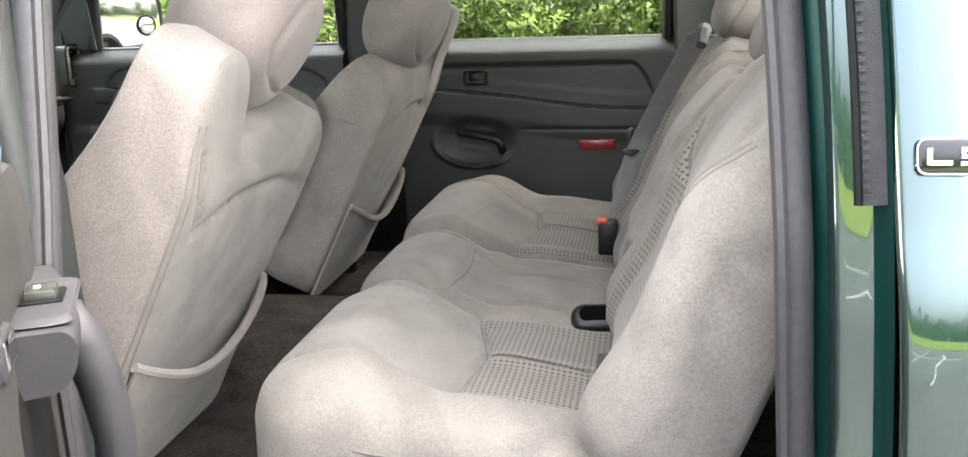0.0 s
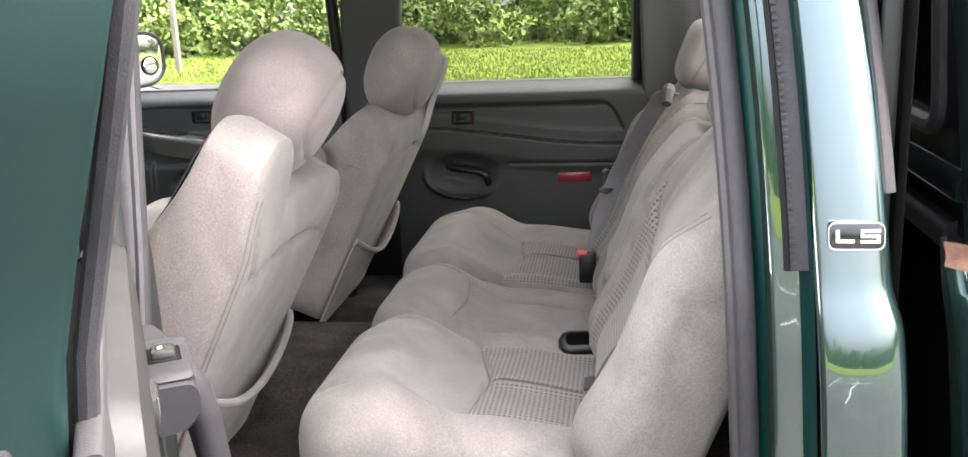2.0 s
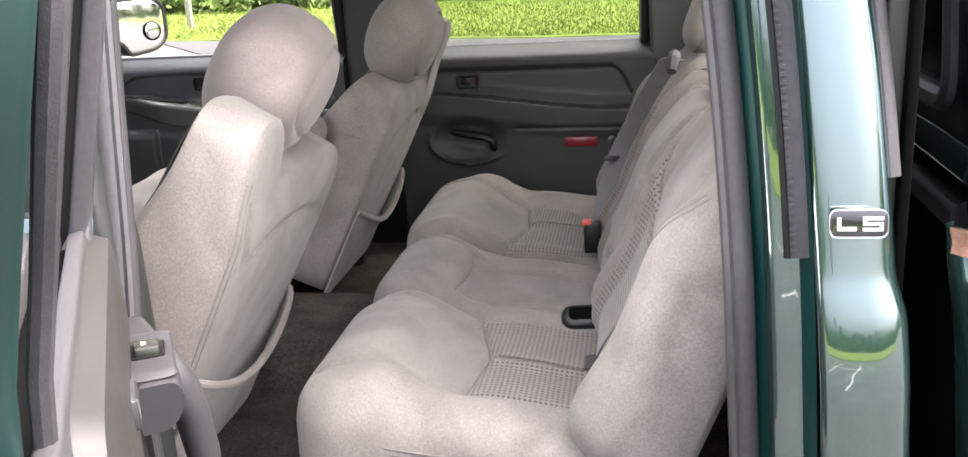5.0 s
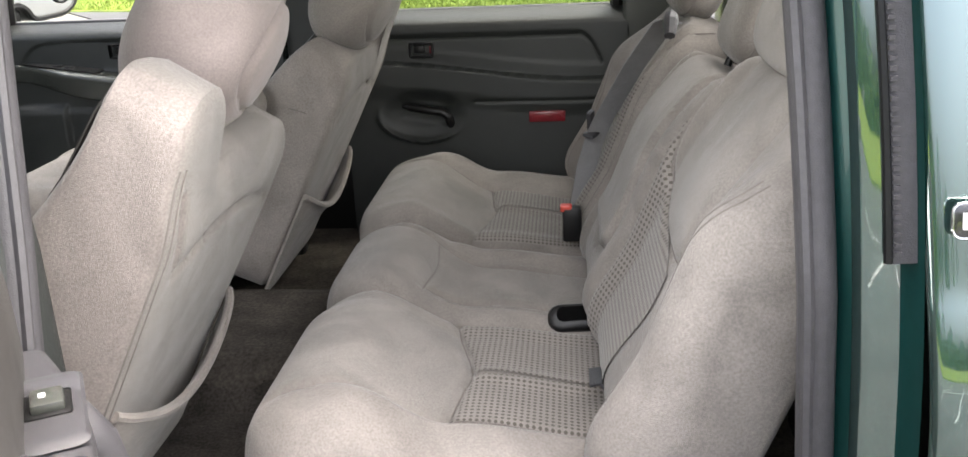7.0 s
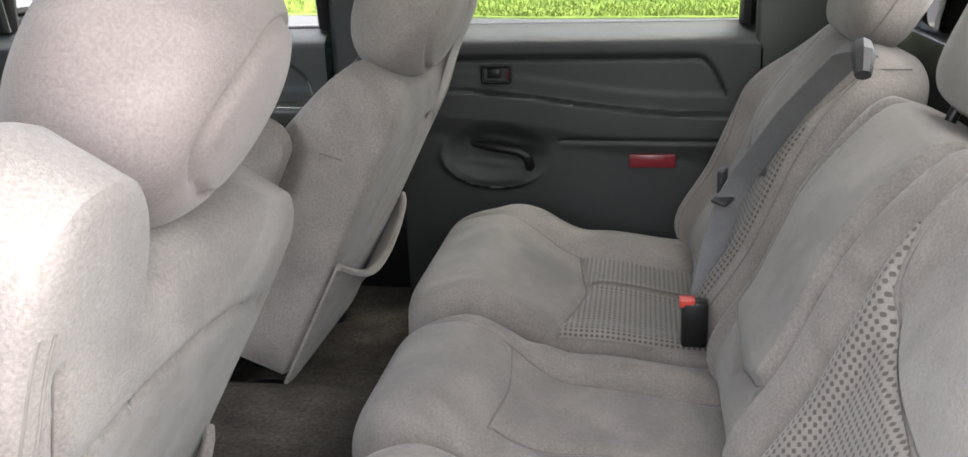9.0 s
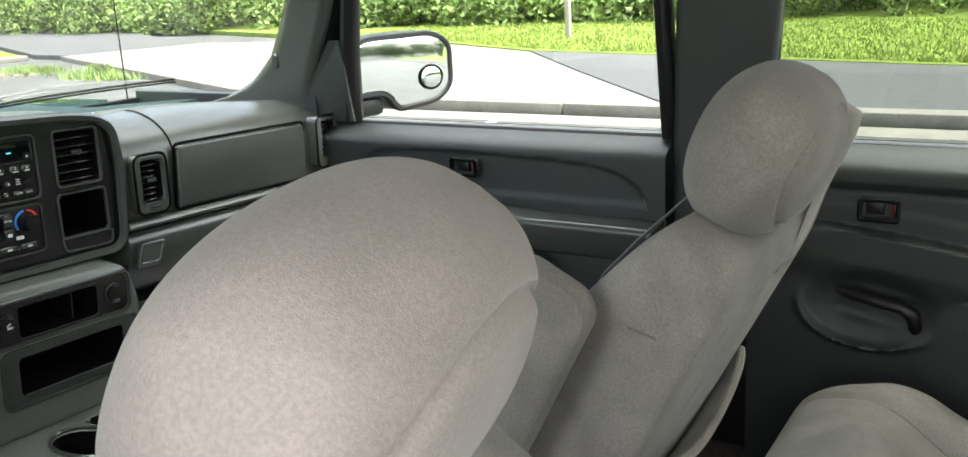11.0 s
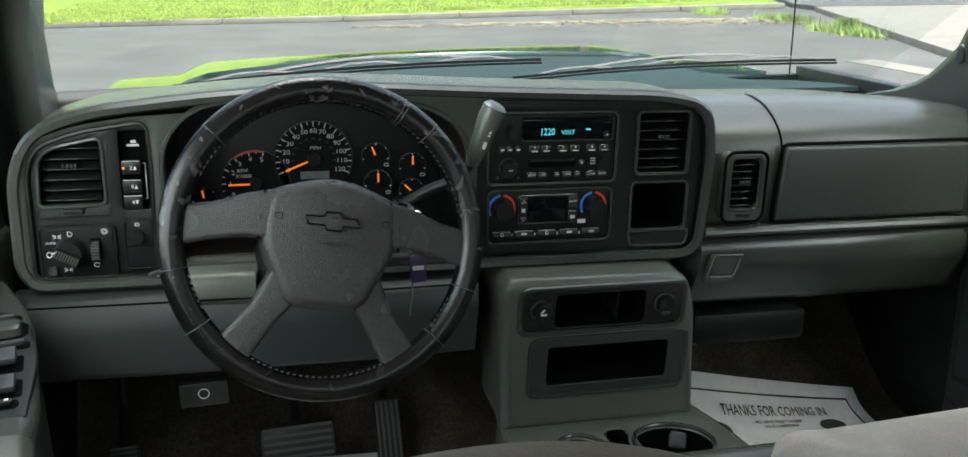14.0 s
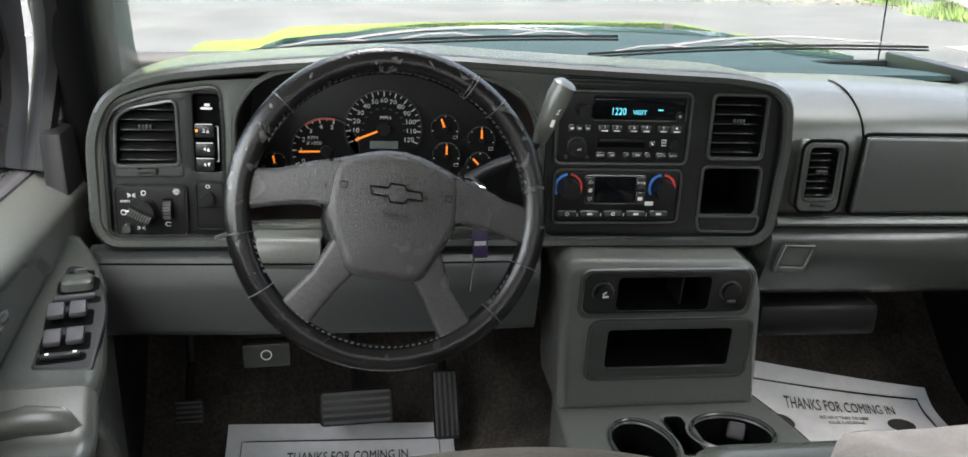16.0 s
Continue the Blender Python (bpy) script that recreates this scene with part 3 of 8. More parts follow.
def card_depth(x, z, front):
    """How far the inside of a door stands out from its plane."""
    d = 0.0
    if z > 1.31:
        d -= 0.055 * smooth01((z - 1.315) / 0.05) ** 1.5
    if front:
        d -= 0.005 * smooth01((front_pad(x) - z) / 0.006) * smooth01((z - 1.222) / 0.014)
    elif 0.10 < x < 0.76:
        roundoff = max((1 - min(e / w, 1)) ** 2.2 * 0.085 for e, w in ((x - 0.10, 0.02), (0.76 - x, 0.07)))
        d -= 0.007 * groove(z - 1.293 + roundoff, 0.0055)
        if z < 1.293 - roundoff:
            d -= 0.004 * smooth01((z - (1.262 - 0.055 * smooth01((x - 0.12) / 0.6))) / 0.014)
    ledge = 1.20 if front else 1.235 - 0.055 * smooth01((x - 0.12) / 0.6)
    low = ledge - 0.07
    if not front:
        d += 0.020 * smooth01((ledge - z) / 0.012) - 0.007 * smooth01((ledge - 0.06 - z) / 0.05)
        d -= 0.005 * groove(z - 1.118, 0.004) * smooth01((x - 0.40) / 0.03)
    d += 0.0064 * smooth01((low - z) / 0.02) * (0 if not front else 1)
    if not front:
        e = math.hypot((x - 0.274) / 0.122, (z - 1.088) / 0.074)
        ang = smooth01(0.10 - 0.95 * ((x - 0.274) / 0.122 * 0.45 + (z - 1.088) / 0.074 * 0.88) / max(e, 0.2))
        d += 0.013 * ang ** 1.6 * groove(e - 1.0, 0.07)
        d -= 0.012 * smooth01((1.0 - e) / 0.5)
        e2 = max(abs(x - 0.277) / 0.074, abs(z - 1.088 + 0.16 * (x - 0.277)) / 0.026)
        d -= 0.004 * smooth01((1.0 - e2) / 0.22)
    else:
        e = math.hypot((x + 0.52) / 0.19, (z - 1.065) / 0.075)
        d -= 0.02 * smooth01((1.0 - e) / 0.3)
        es = max(abs(x + 0.88) / 0.13, abs(z - 1.02) / 0.12)
        d += 0.012 * smooth01((1.0 - es) / 0.12)
    return d


def door_right(front):
    nm = "door_1" if front else "door_2"
    x0, x1 = (-1.02, -0.115) if front else (0.06, 0.83)
    door = thing(nm, "closed charcoal plastic %s door with a window" % ("front passenger" if front else "rear passenger"), "car door", kind="structure")
    us, vs = np.arange(x0, x1 + 0.001, 0.0048), np.arange(0.85 if front else 0.70, 1.3601, 0.0044)
    part("door_card", sheet(us, vs, lambda x, z: (x, 0.80 - card_depth(x, z, front), z)), DOOR_PLASTIC, door)
    if front:
        part("lower_card", box(((x0 + x1) / 2, 0.81, 0.775), (x1 - x0, 0.04, 0.16), 0.004), DOOR_PLASTIC, door)
    part("outer_skin", sheet(np.linspace(x0, x1, 8), np.linspace(0.60, 1.36, 16), lambda x, z: (x, 0.90 + 0.06 * math.sin(min((z - 0.5) / 0.86, 1) * math.pi) ** 0.6, z)), PAINT, door, "dark green painted skin")
    part("sill_strip", box(((x0 + x1) / 2, 0.868, 1.352), (x1 - x0, 0.03, 0.022), 0.006), RUBBER, door, "black rubber wiper strip")
    gx0, gx1 = (-0.90, -0.125) if front else (0.075, 0.80)
    def gp(x, z):
        return (x, 0.872 - 0.11 * ((z - 1.35) / 0.48) ** 1.3 if z > 1.35 else 0.872, z)
    part("glass", sheet(np.linspace(x0 + 0.02, x1 - 0.02, 6), np.linspace(1.345, 1.80, 8), gp), GLASS if front else GLASS_TINT, door).visible_shadow = False
    fr = [(gx0, 0.85, 1.36), (gx0, 0.815, 1.60), (gx0 + (0.12 if front else 0), 0.765, 1.79), (gx1, 0.765, 1.79), (gx1, 0.815, 1.60), (gx1, 0.85, 1.36)]
    if front:
        fr = [(-0.915, 0.853, 1.36), (-0.90, 0.84, 1.50), (-0.80, 0.765, 1.79), (gx1, 0.765, 1.79), (gx1, 0.815, 1.60), (gx1, 0.85, 1.36)]
    part("window_frame", tube(fr, 0.024, 8, 0.8), PLASTIC_DARK, door, "black window frame")
    if front:
        part("sail_panel", loft([[(-1.08, 0.83, 1.36), (-0.90, 0.835, 1.36), (-0.90, 0.875, 1.36), (-1.08, 0.875, 1.36)],
                                 [(-0.925, 0.80, 1.55), (-0.90, 0.805, 1.55), (-0.90, 0.86, 1.55), (-0.925, 0.86, 1.55)]]), PLASTIC, door)
    return door


DOOR_FR, DOOR_RR = door_right(True), door_right(False)
DOOR_RR.location.x = -0.012


def armrest_front(parent, s):
    """Sloping armrest with a switch bank at its front end."""
    rings = []
    for x in np.linspace(-0.90, -0.12, 40):
        w = 0.012 + 0.075 * smooth01((x + 0.90) / 0.22) - 0.012 * smooth01((x + 0.6) / 0.4)
        top = 1.252 - 0.05 * smooth01((x + 0.86) / 0.5)
        h = 0.05 + 0.025 * smooth01((x + 0.9) / 0.25)
        sec = fillet([(0.81, top - h), (0.80 - w * 0.72, top - h), (0.80 - w, top - 0.012), (0.80 - w * 0.9, top), (0.81, top)], 0.012, 3)
        rings.append([(x, s * y, z) for y, z in sec])
    return part("armrest", loft(rings), PLASTIC, parent)


arm = armrest_front(DOOR_FR, 1)
part("switch_plate", loft([[(x, 0.795 - w * (1 - k), 1.254 - 0.05 * smooth01((x + 0.86) / 0.5) + 0.002 * k2) for k, k2 in ((0, 0), (0, 1), (1, 1), (1, 0))]
     for x, w in ((-0.855, 0.012), (-0.80, 0.04), (-0.70, 0.058), (-0.625, 0.055))]), PLASTIC_DARK, DOOR_FR)
for dx in (0.0, 0.035):
    part("switch", box((-0.745 + dx, 0.772 - dx * 0.2, 1.246 - dx * 0.1), (0.022, 0.022, 0.012), 0.003), PLASTIC_DARK, DOOR_FR)
lock = part("latch_bezel", panel(rrect(0, 0, 0.068, 0.04, 0.006), [rrect(0, 0, 0.056, 0.029, 0.005)], 0.012, 0.002, facing((-0.565, 0.793, 1.282), (-1, 0, 0), (0, 0, 1))), PLASTIC_DARK, DOOR_FR)
part("lever", box((-0.575, 0.80, 1.282), (0.03, 0.008, 0.022), 0.003), PLASTIC_DARK, DOOR_FR)
part("lock_tab", box((-0.543, 0.795, 1.282), (0.008, 0.01, 0.02), 0.002), RED, DOOR_FR, "red lock tab")
part("pull_handle", tube([(-0.605, 0.785, 1.085), (-0.58, 0.765, 1.075), (-0.50, 0.755, 1.047), (-0.47, 0.77, 1.03), (-0.46, 0.80, 1.02)], 0.011, 8), PLASTIC_DARK, DOOR_FR)
part("door_pocket", loft([[(x, 0.79, z0), (x, 0.72, z0 + 0.02), (x, 0.715, z1 - 0.01), (x, 0.725, z1), (x, 0.735, z1 - 0.01), (x, 0.79, z0 + 0.01)]
     for x, z0, z1 in ((-0.78, 0.76, 0.90), (-0.5, 0.76, 0.93), (-0.2, 0.76, 0.93))]), PLASTIC, DOOR_FR)

part("pad_piping", tube([(x, 0.8005 - card_depth(x, front_pad(x) - 0.004, True), front_pad(x) + 0.002) for x in np.concatenate((np.linspace(-0.868, -0.80, 12), np.linspace(-0.78, -0.25, 14), np.linspace(-0.235, -0.156, 12)))], 0.0032, 6), PLASTIC, DOOR_FR, "moulded edge of the padded field")
part("bright_strip", box((-0.545, 0.790, 1.207), (0.115, 0.006, 0.008), 0.002), CHROME, DOOR_FR, "thin bright strip behind the armrest")
part("pocket_line", tube([(-0.46, 0.797, 1.118), (-0.37, 0.796, 1.117), (-0.27, 0.796, 1.116), (-0.18, 0.796, 1.117)], 0.002, 6), BLACK, DOOR_FR)
part("reflector", box((0.61, 0.782, 1.076), (0.098, 0.012, 0.03), 0.004), RED, DOOR_RR, "red reflector strip")
part("latch_bezel", panel(rrect(0, 0, 0.066, 0.04, 0.006), [rrect(0, 0, 0.054, 0.029, 0.005)], 0.012, 0.002, facing((0.278, 0.790, 1.262), (-1, 0, 0), (0, 0, 1))), PLASTIC_DARK, DOOR_RR)
part("lever", box((0.27, 0.80, 1.262), (0.03, 0.008, 0.022), 0.003), PLASTIC_DARK, DOOR_RR)
part("lock_tab", box((0.302, 0.795, 1.262), (0.008, 0.01, 0.02), 0.002), RED, DOOR_RR, "red lock tab")
part("pull_handle", tube([(0.216, 0.806, 1.108), (0.235, 0.795, 1.106), (0.28, 0.792, 1.099), (0.322, 0.792, 1.092), (0.340, 0.793, 1.080), (0.346, 0.795, 1.060), (0.347, 0.803, 1.046)], [0.007, 0.010, 0.011, 0.011, 0.012, 0.012, 0.010], 10), PLASTIC_DARK, DOOR_RR)
# ---- seats ----
def front_seat(s, label):
    """s = -1: behind the wheel; 1: passenger's. Outer side carries the belt tower."""
    yc = -0.512 if s < 0 else 0.440
    dx = 0.015 if s < 0 else 0.006
    up = 0.020 if s < 0 else 0.042
    seat = thing("bucket_seat", label, "car seat", pose(0, yc, 0), group="front seats")
    m = facing((-0.145 + dx, 0, 0.816), (0, 1, 0), (0.454, 0, 0.891))
    pts = [(-0.235, 0.02), (0.23, 0.02), (0.238, 0.30), (0.238, 0.675 + up), (0.21, 0.712 + up), (0.145, 0.712 + up), (0.112, 0.67 + up), (0.105, 0.605), (0.0, 0.605), (-0.17, 0.615), (-0.288 if s < 0 else -0.225, 0.578), (-0.292 if s < 0 else -0.228, 0.45), (-0.255 if s < 0 else -0.215, 0.25)]
    rad = [0.08, 0.06, 0.2, 0.05, 0.03, 0.03, 0.04, 0.04, 0.05, 0.08, 0.055, 0.1, 0.2]
    line = ccw(dense([(s * a, b) for a, b in fillet(pts, rad, 6)]))
    def back_wave(a, b, h):
        return h - 0.008 * groove(near(a, b), 0.007)
    def back_front(a, b):
        return 0.094 - 0.014 * smooth01((b - 0.52) / 0.12)
    arcs = [bend([(s * p, q) for p, q in l]) for l in ([(0.198, 0.60), (0.190, 0.55), (0.172, 0.485)], [(0.172, 0.485), (0.06, 0.512), (-0.09, 0.505), (-0.235, 0.462)])]
    near = near_lines(arcs)
    on_back = puffy_face(line, back_front, 10, (s * 0.03, 0.30))
    for l in arcs:
        part("seam", tube([m @ Vector((a, b, on_back(a, b) - 0.0068)) for a, b in l], 0.0013, 5), CREASE, seat)
    br = part("backrest", puffy(line, back_front, lambda a, b: 0.115 + 0.02 * smooth01((abs(a) - 0.12) / 0.1) - 0.095 * smooth01((b - 0.30) / 0.38),
         m, pf=10, pr=5, rings=44, centre=(s * 0.03, 0.30), wave=back_wave), VELOUR, seat)
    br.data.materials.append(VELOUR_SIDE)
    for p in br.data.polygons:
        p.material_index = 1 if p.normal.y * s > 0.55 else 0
    # map pocket on the back
    def hem(l):
        return 0.288 - 0.060 * math.cos(l / 0.21 * math.pi / 2) + 0.02 * l
    def pocket(u, v):
        l = -0.215 + 0.425 * u
        k = math.sin(u * math.pi) ** 0.7
        b = 0.03 + (hem(l) - 0.03) * v
        return (s * l, b, 0.096 * (1 - (abs(l) / 0.238) ** 9) ** 0.11 + 0.003 + 0.036 * v ** 2.0 * k)
    us, vs = np.linspace(0, 1, 33), np.linspace(0, 1, 13)
    pk = part("map_pocket", sheet(us, vs, pocket, thick=-0.006 * s, m=m), VELOUR, seat, "sagging cloth map pocket")
    part("hem", tube([m @ Vector(pocket(u, 1.0)) for u in us], 0.0075, 8), VELOUR, seat)
    # stitched edge of the outer side
    for off in (0.0, 0.007):
        path = []
        for b in np.linspace(0.02, 0.64, 40):
            aa = s * (0.226 - off * 1.6)
            path.append(m @ Vector((aa, b, on_back(aa, b) + 0.0004)))
        part("seam", tube(path, 0.0013, 5), SEAM, seat)
    # head restraint
    mh = facing((0.173, 0.068, 1.476) if s < 0 else (0.184, -0.040, 1.441), (-0.17, 1, 0.05) if s < 0 else (0, 1, 0), (0.545, 0.09, 0.84) if s < 0 else (0.407, 0, 0.914))
    hw, hh, hd = (0.162, 0.104, 0.098) if s < 0 else (0.148, 0.112, 0.088)
    oh = dense([(hw * math.copysign(abs(math.cos(t)) ** 0.88, math.cos(t)), hh * math.copysign(abs(math.sin(t)) ** 0.90, math.sin(t)) * (1.0 if math.sin(t) > 0 else 1.42 if s < 0 else 1.08)) for t in np.linspace(0, 2 * math.pi, 64, endpoint=False)], 0.03)
    def head_wave(a, b, h):
        e = math.hypot(a / (hw * 0.74), b / (hh * 0.74))
        return h - 0.008 * groove(e - 1, 0.05)
    part("headrest", puffy(oh, lambda a, b: hd, lambda a, b: hd, mh, pf=2.35, pr=2.3, rings=40, wave=head_wave), VELOUR_HEAD if s < 0 else VELOUR, seat)
    for k in (-0.06, 0.06):
        part("post", cyl((0.115, -s * 0.048 + k, 1.24), (0.160, -s * 0.048 + k, 1.40), 0.007), CHROME, seat)
    # cushion, base and recliner
    mc = facing((-0.42, 0, 0.93 if s < 0 else 0.955), (1, 0, 0.10 if s < 0 else -0.02), (0, 1, 0))
    oc = ccw(dense(rrect(0.0, 0, 0.60, 0.52, 0.09, 6), 0.02))
    part("cushion", puffy(oc, lambda a, b: 0.085 + 0.02 * smooth01((abs(b) - 0.14) / 0.08) - 0.015 * (a / 0.3), lambda a, b: 0.09, mc, pf=4, pr=6, rings=16), VELOUR, seat)
    part("base", box((-0.42, 0, 0.82), (0.50, 0.42, 0.10), 0.02), PLASTIC_DARK, seat)
    for k in (-0.19, 0.19):
        part("rail", box((-0.38, k, 0.758), (0.60, 0.04, 0.045), 0.006), PLASTIC_DARK, seat)
        part("rail_foot", box((-0.09, k, 0.755), (0.06, 0.06, 0.06), 0.012), PLASTIC_DARK, seat)
    part("side_cover", puffy(ccw(dense(rrect(0, 0, 0.46, 0.12, 0.05), 0.03)), lambda a, b: 0.02, lambda a, b: 0.01, facing((-0.36, s * 0.262, 0.845), (s * -1, 0, 0), (0, 0, 1)), pf=4, rings=6), PLASTIC, seat)
    # shoulder belt up the tower
    front_of = lambda b, h: m @ Vector((s * 0.175, b, h))
    f = [front_of(0.12, -0.15), front_of(0.30, -0.125), front_of(0.45, -0.085), front_of(0.56, -0.058), front_of(0.65, -0.045), front_of(0.70, -0.032)]
    if s > 0:
        f = [front_of(0.15, -0.165), front_of(0.30, -0.166), front_of(0.39, -0.139), front_of(0.507, -0.097), front_of(0.60, -0.064), front_of(0.70, -0.034)]
    part("belt", strip(f, (0, 1, 0), 0.046, 0.0025), BELT_DARK if s < 0 else BELT, seat, "belt webbing")
    return seat


front_seat(-1, "taupe velour driver's bucket seat with a map pocket")
front_seat(1, "taupe velour front passenger bucket seat with a map pocket")


# armrest folded up against the passenger seat
rest = thing("folded_armrest", "taupe velour armrest folded up beside the passenger seat", "armrest")
rm = facing((-0.066, 0.186, 1.122), (-0.891, 0, 0.454), (0.454, 0, 0.891))
part("pad", puffy(ccw(dense(rrect(0.046, 0.0, 0.150, 0.36, 0.045, 6), 0.012)), lambda a, b: 0.035, lambda a, b: 0.03, rm, pf=4, pr=4, rings=12), VELOUR, rest)
part("pivot", cyl((-0.115, 0.205, 0.98), (-0.115, 0.25, 0.98), 0.022), PLASTIC_DARK, rest)

# carpet mat behind the driver's seat
mat_thing = thing("carpet_mat", "dark worn carpet mat on the rear floor", "floor mat")
part("mat", sheet(np.linspace(-0.16, 0.30, 12), np.linspace(-0.70, -0.20, 12), lambda x, y: (x + 0.02 * math.sin(y * 9), y, floor_height(x, y) + 0.030 + 0.003 * math.sin(x * 22 + y * 13)), thick=0.006), mat("mat_carpet", (0.050, 0.044, 0.039), 1.0, scale=180, vary=0.4, bump=1.0, bscale=600, stain=0.15, spec=0.1), mat_thing)

# rear bench
def uv_plan(ob, inv=None):
    uv = ob.data.uv_layers.new(name="UVMap")
    for lp in ob.data.loops:
        co = ob.data.vertices[lp.vertex_index].co
        co = inv @ co if inv else co
        uv.data[lp.index].uv = (co.x, co.y)


def rear_cushion(seat, y0, y1, x0, outer):
    """outer: -1 or 1 for the outboard side, 0 for the middle place."""
    zc, w = 0.86, y1 - y0
    out = ccw(dense(rrect((x0 + 0.73) / 2, (y0 + y1) / 2, 0.73 - x0, w, (0.11, 0.05, 0.05, 0.11), 8), 0.009))
    def u_of(y):                       # 0 at the inboard edge, 1 at the outboard edge
        return (y1 - y) / w if outer < 0 else (y - y0) / w
    def y_of(u):
        return y1 - u * w if outer < 0 else y0 + u * w
    def top(x, y):
        u = u_of(y)
        z = 0.948 + (0.084 if outer < 0 else 0.086 if outer else 0.084) * smooth01((0.46 - x) / 0.18) - 0.020 * smooth01((x - 0.48) / 0.18)
        if outer:
            z += 0.034 * smooth01((u - 0.70) / 0.12) * smooth01((x - 0.26) / 0.12)
            z += 0.014 * smooth01((0.16 - u) / 0.1) + 0.010 * math.exp(-((u - 0.42) / 0.035) ** 2) * smooth01((x - 0.46) / 0.03)
        else:
            z += 0.020 * (smooth01((0.22 - u) / 0.10) + smooth01((u - 0.76) / 0.10)) * smooth01((x - 0.36) / 0.06) - 0.006 * smooth01((x - 0.36) / 0.03)
        return z - zc
    if outer:
        lines = [bend([(x0 + 0.03, y_of(0.76)), (0.30, y_of(0.745)), (0.45, y_of(0.715)), (0.58, y_of(0.70)), (0.70, y_of(0.71))]),
                 bend([(0.425, y_of(0.03)), (0.44, y_of(0.16)), (0.463, y_of(0.34)), (0.466, y_of(0.42)), (0.458, y_of(0.50)), (0.445, y_of(0.71))]),
                 bend([(0.466, y_of(0.42)), (0.58, y_of(0.415)), (0.70, y_of(0.41))])]
    else:
        lines = [bend([(0.25, y_of(0.80)), (0.36, y_of(0.78)), (0.50, y_of(0.72)), (0.70, y_of(0.74))]),
                 bend([(0.37, y_of(0.22)), (0.50, y_of(0.28)), (0.70, y_of(0.26))]),
                 bend([(0.365, y_of(0.20)), (0.375, y_of(0.5)), (0.365, y_of(0.79))])]
    near = near_lines(lines)
    deep = lambda x, y: 0.009 * groove(near(x, y), 0.0075)
    part("cushion", puffy(out, top, lambda x, y: 0.12, Matrix.Translation((0, 0, zc)), pf=4.5, pr=6, rings=64, wave=lambda x, y, h: h - deep(x, y)), VELOUR, seat)
    face = puffy_face(out, top, 4.5, ((x0 + 0.73) / 2, (y0 + y1) / 2))
    for l in lines:
        part("seam", tube([(x, y, zc + face(x, y) - deep(x, y) + 0.0006) for x, y in l], 0.0013, 5), CREASE, seat)
    if outer:
        for u0, u1 in ((0.035, 0.405), (0.43, 0.69)):
            def ins(a, b):
                u = u0 + (u1 - u0) * b
                xf = 0.432 + 0.038 * smooth01(u / 0.40) - 0.022 * smooth01((u - 0.42) / 0.3)
                x = xf + (0.70 - xf) * a
                y = y_of(u)
                return (x, y, zc + face(x, y) + 0.0028 - deep(x, y) * 0.9)
            uv_plan(part("insert", sheet(np.linspace(0, 1, 30), np.linspace(0, 1, 24), ins), WEAVE, seat, "dotted woven insert"))
        # double stitching round the outboard front corner
        side = y0 if outer < 0 else y1
        sg = -1 if outer < 0 else 1
        for off in (0.0, 0.010):
            pts = [(x0 + 0.012, y_of(0.35), 0.900 + off), (x0 + 0.010, y_of(0.62), 0.915 + off), (x0 + 0.022, y_of(0.84), 0.932 + off),
                   (x0 + 0.07, side - sg * 0.016, 0.935 + off), (x0 + 0.17, side - sg * 0.0035, 0.925 + off), (x0 + 0.34, side - sg * 0.001, 0.905 + off), (x0 + 0.46, side - sg * 0.001, 0.900 + off)]
            a = bend([(p[0], p[1]) for p in pts])
            zz = np.interp(np.arange(len(a)), np.arange(len(pts)) * 6, [p[2] for p in pts])
            part("stitching", tube([(x, y, z) for (x, y), z in zip(a, zz)], 0.0021, 5), SEAM, seat)
    part("seat_base", box(((x0 + 0.80) / 2 + 0.04, (y0 + y1) / 2, 0.765), (0.80 - x0 - 0.1, w * 0.96, 0.09), 0.015), PLASTIC_DARK, seat)


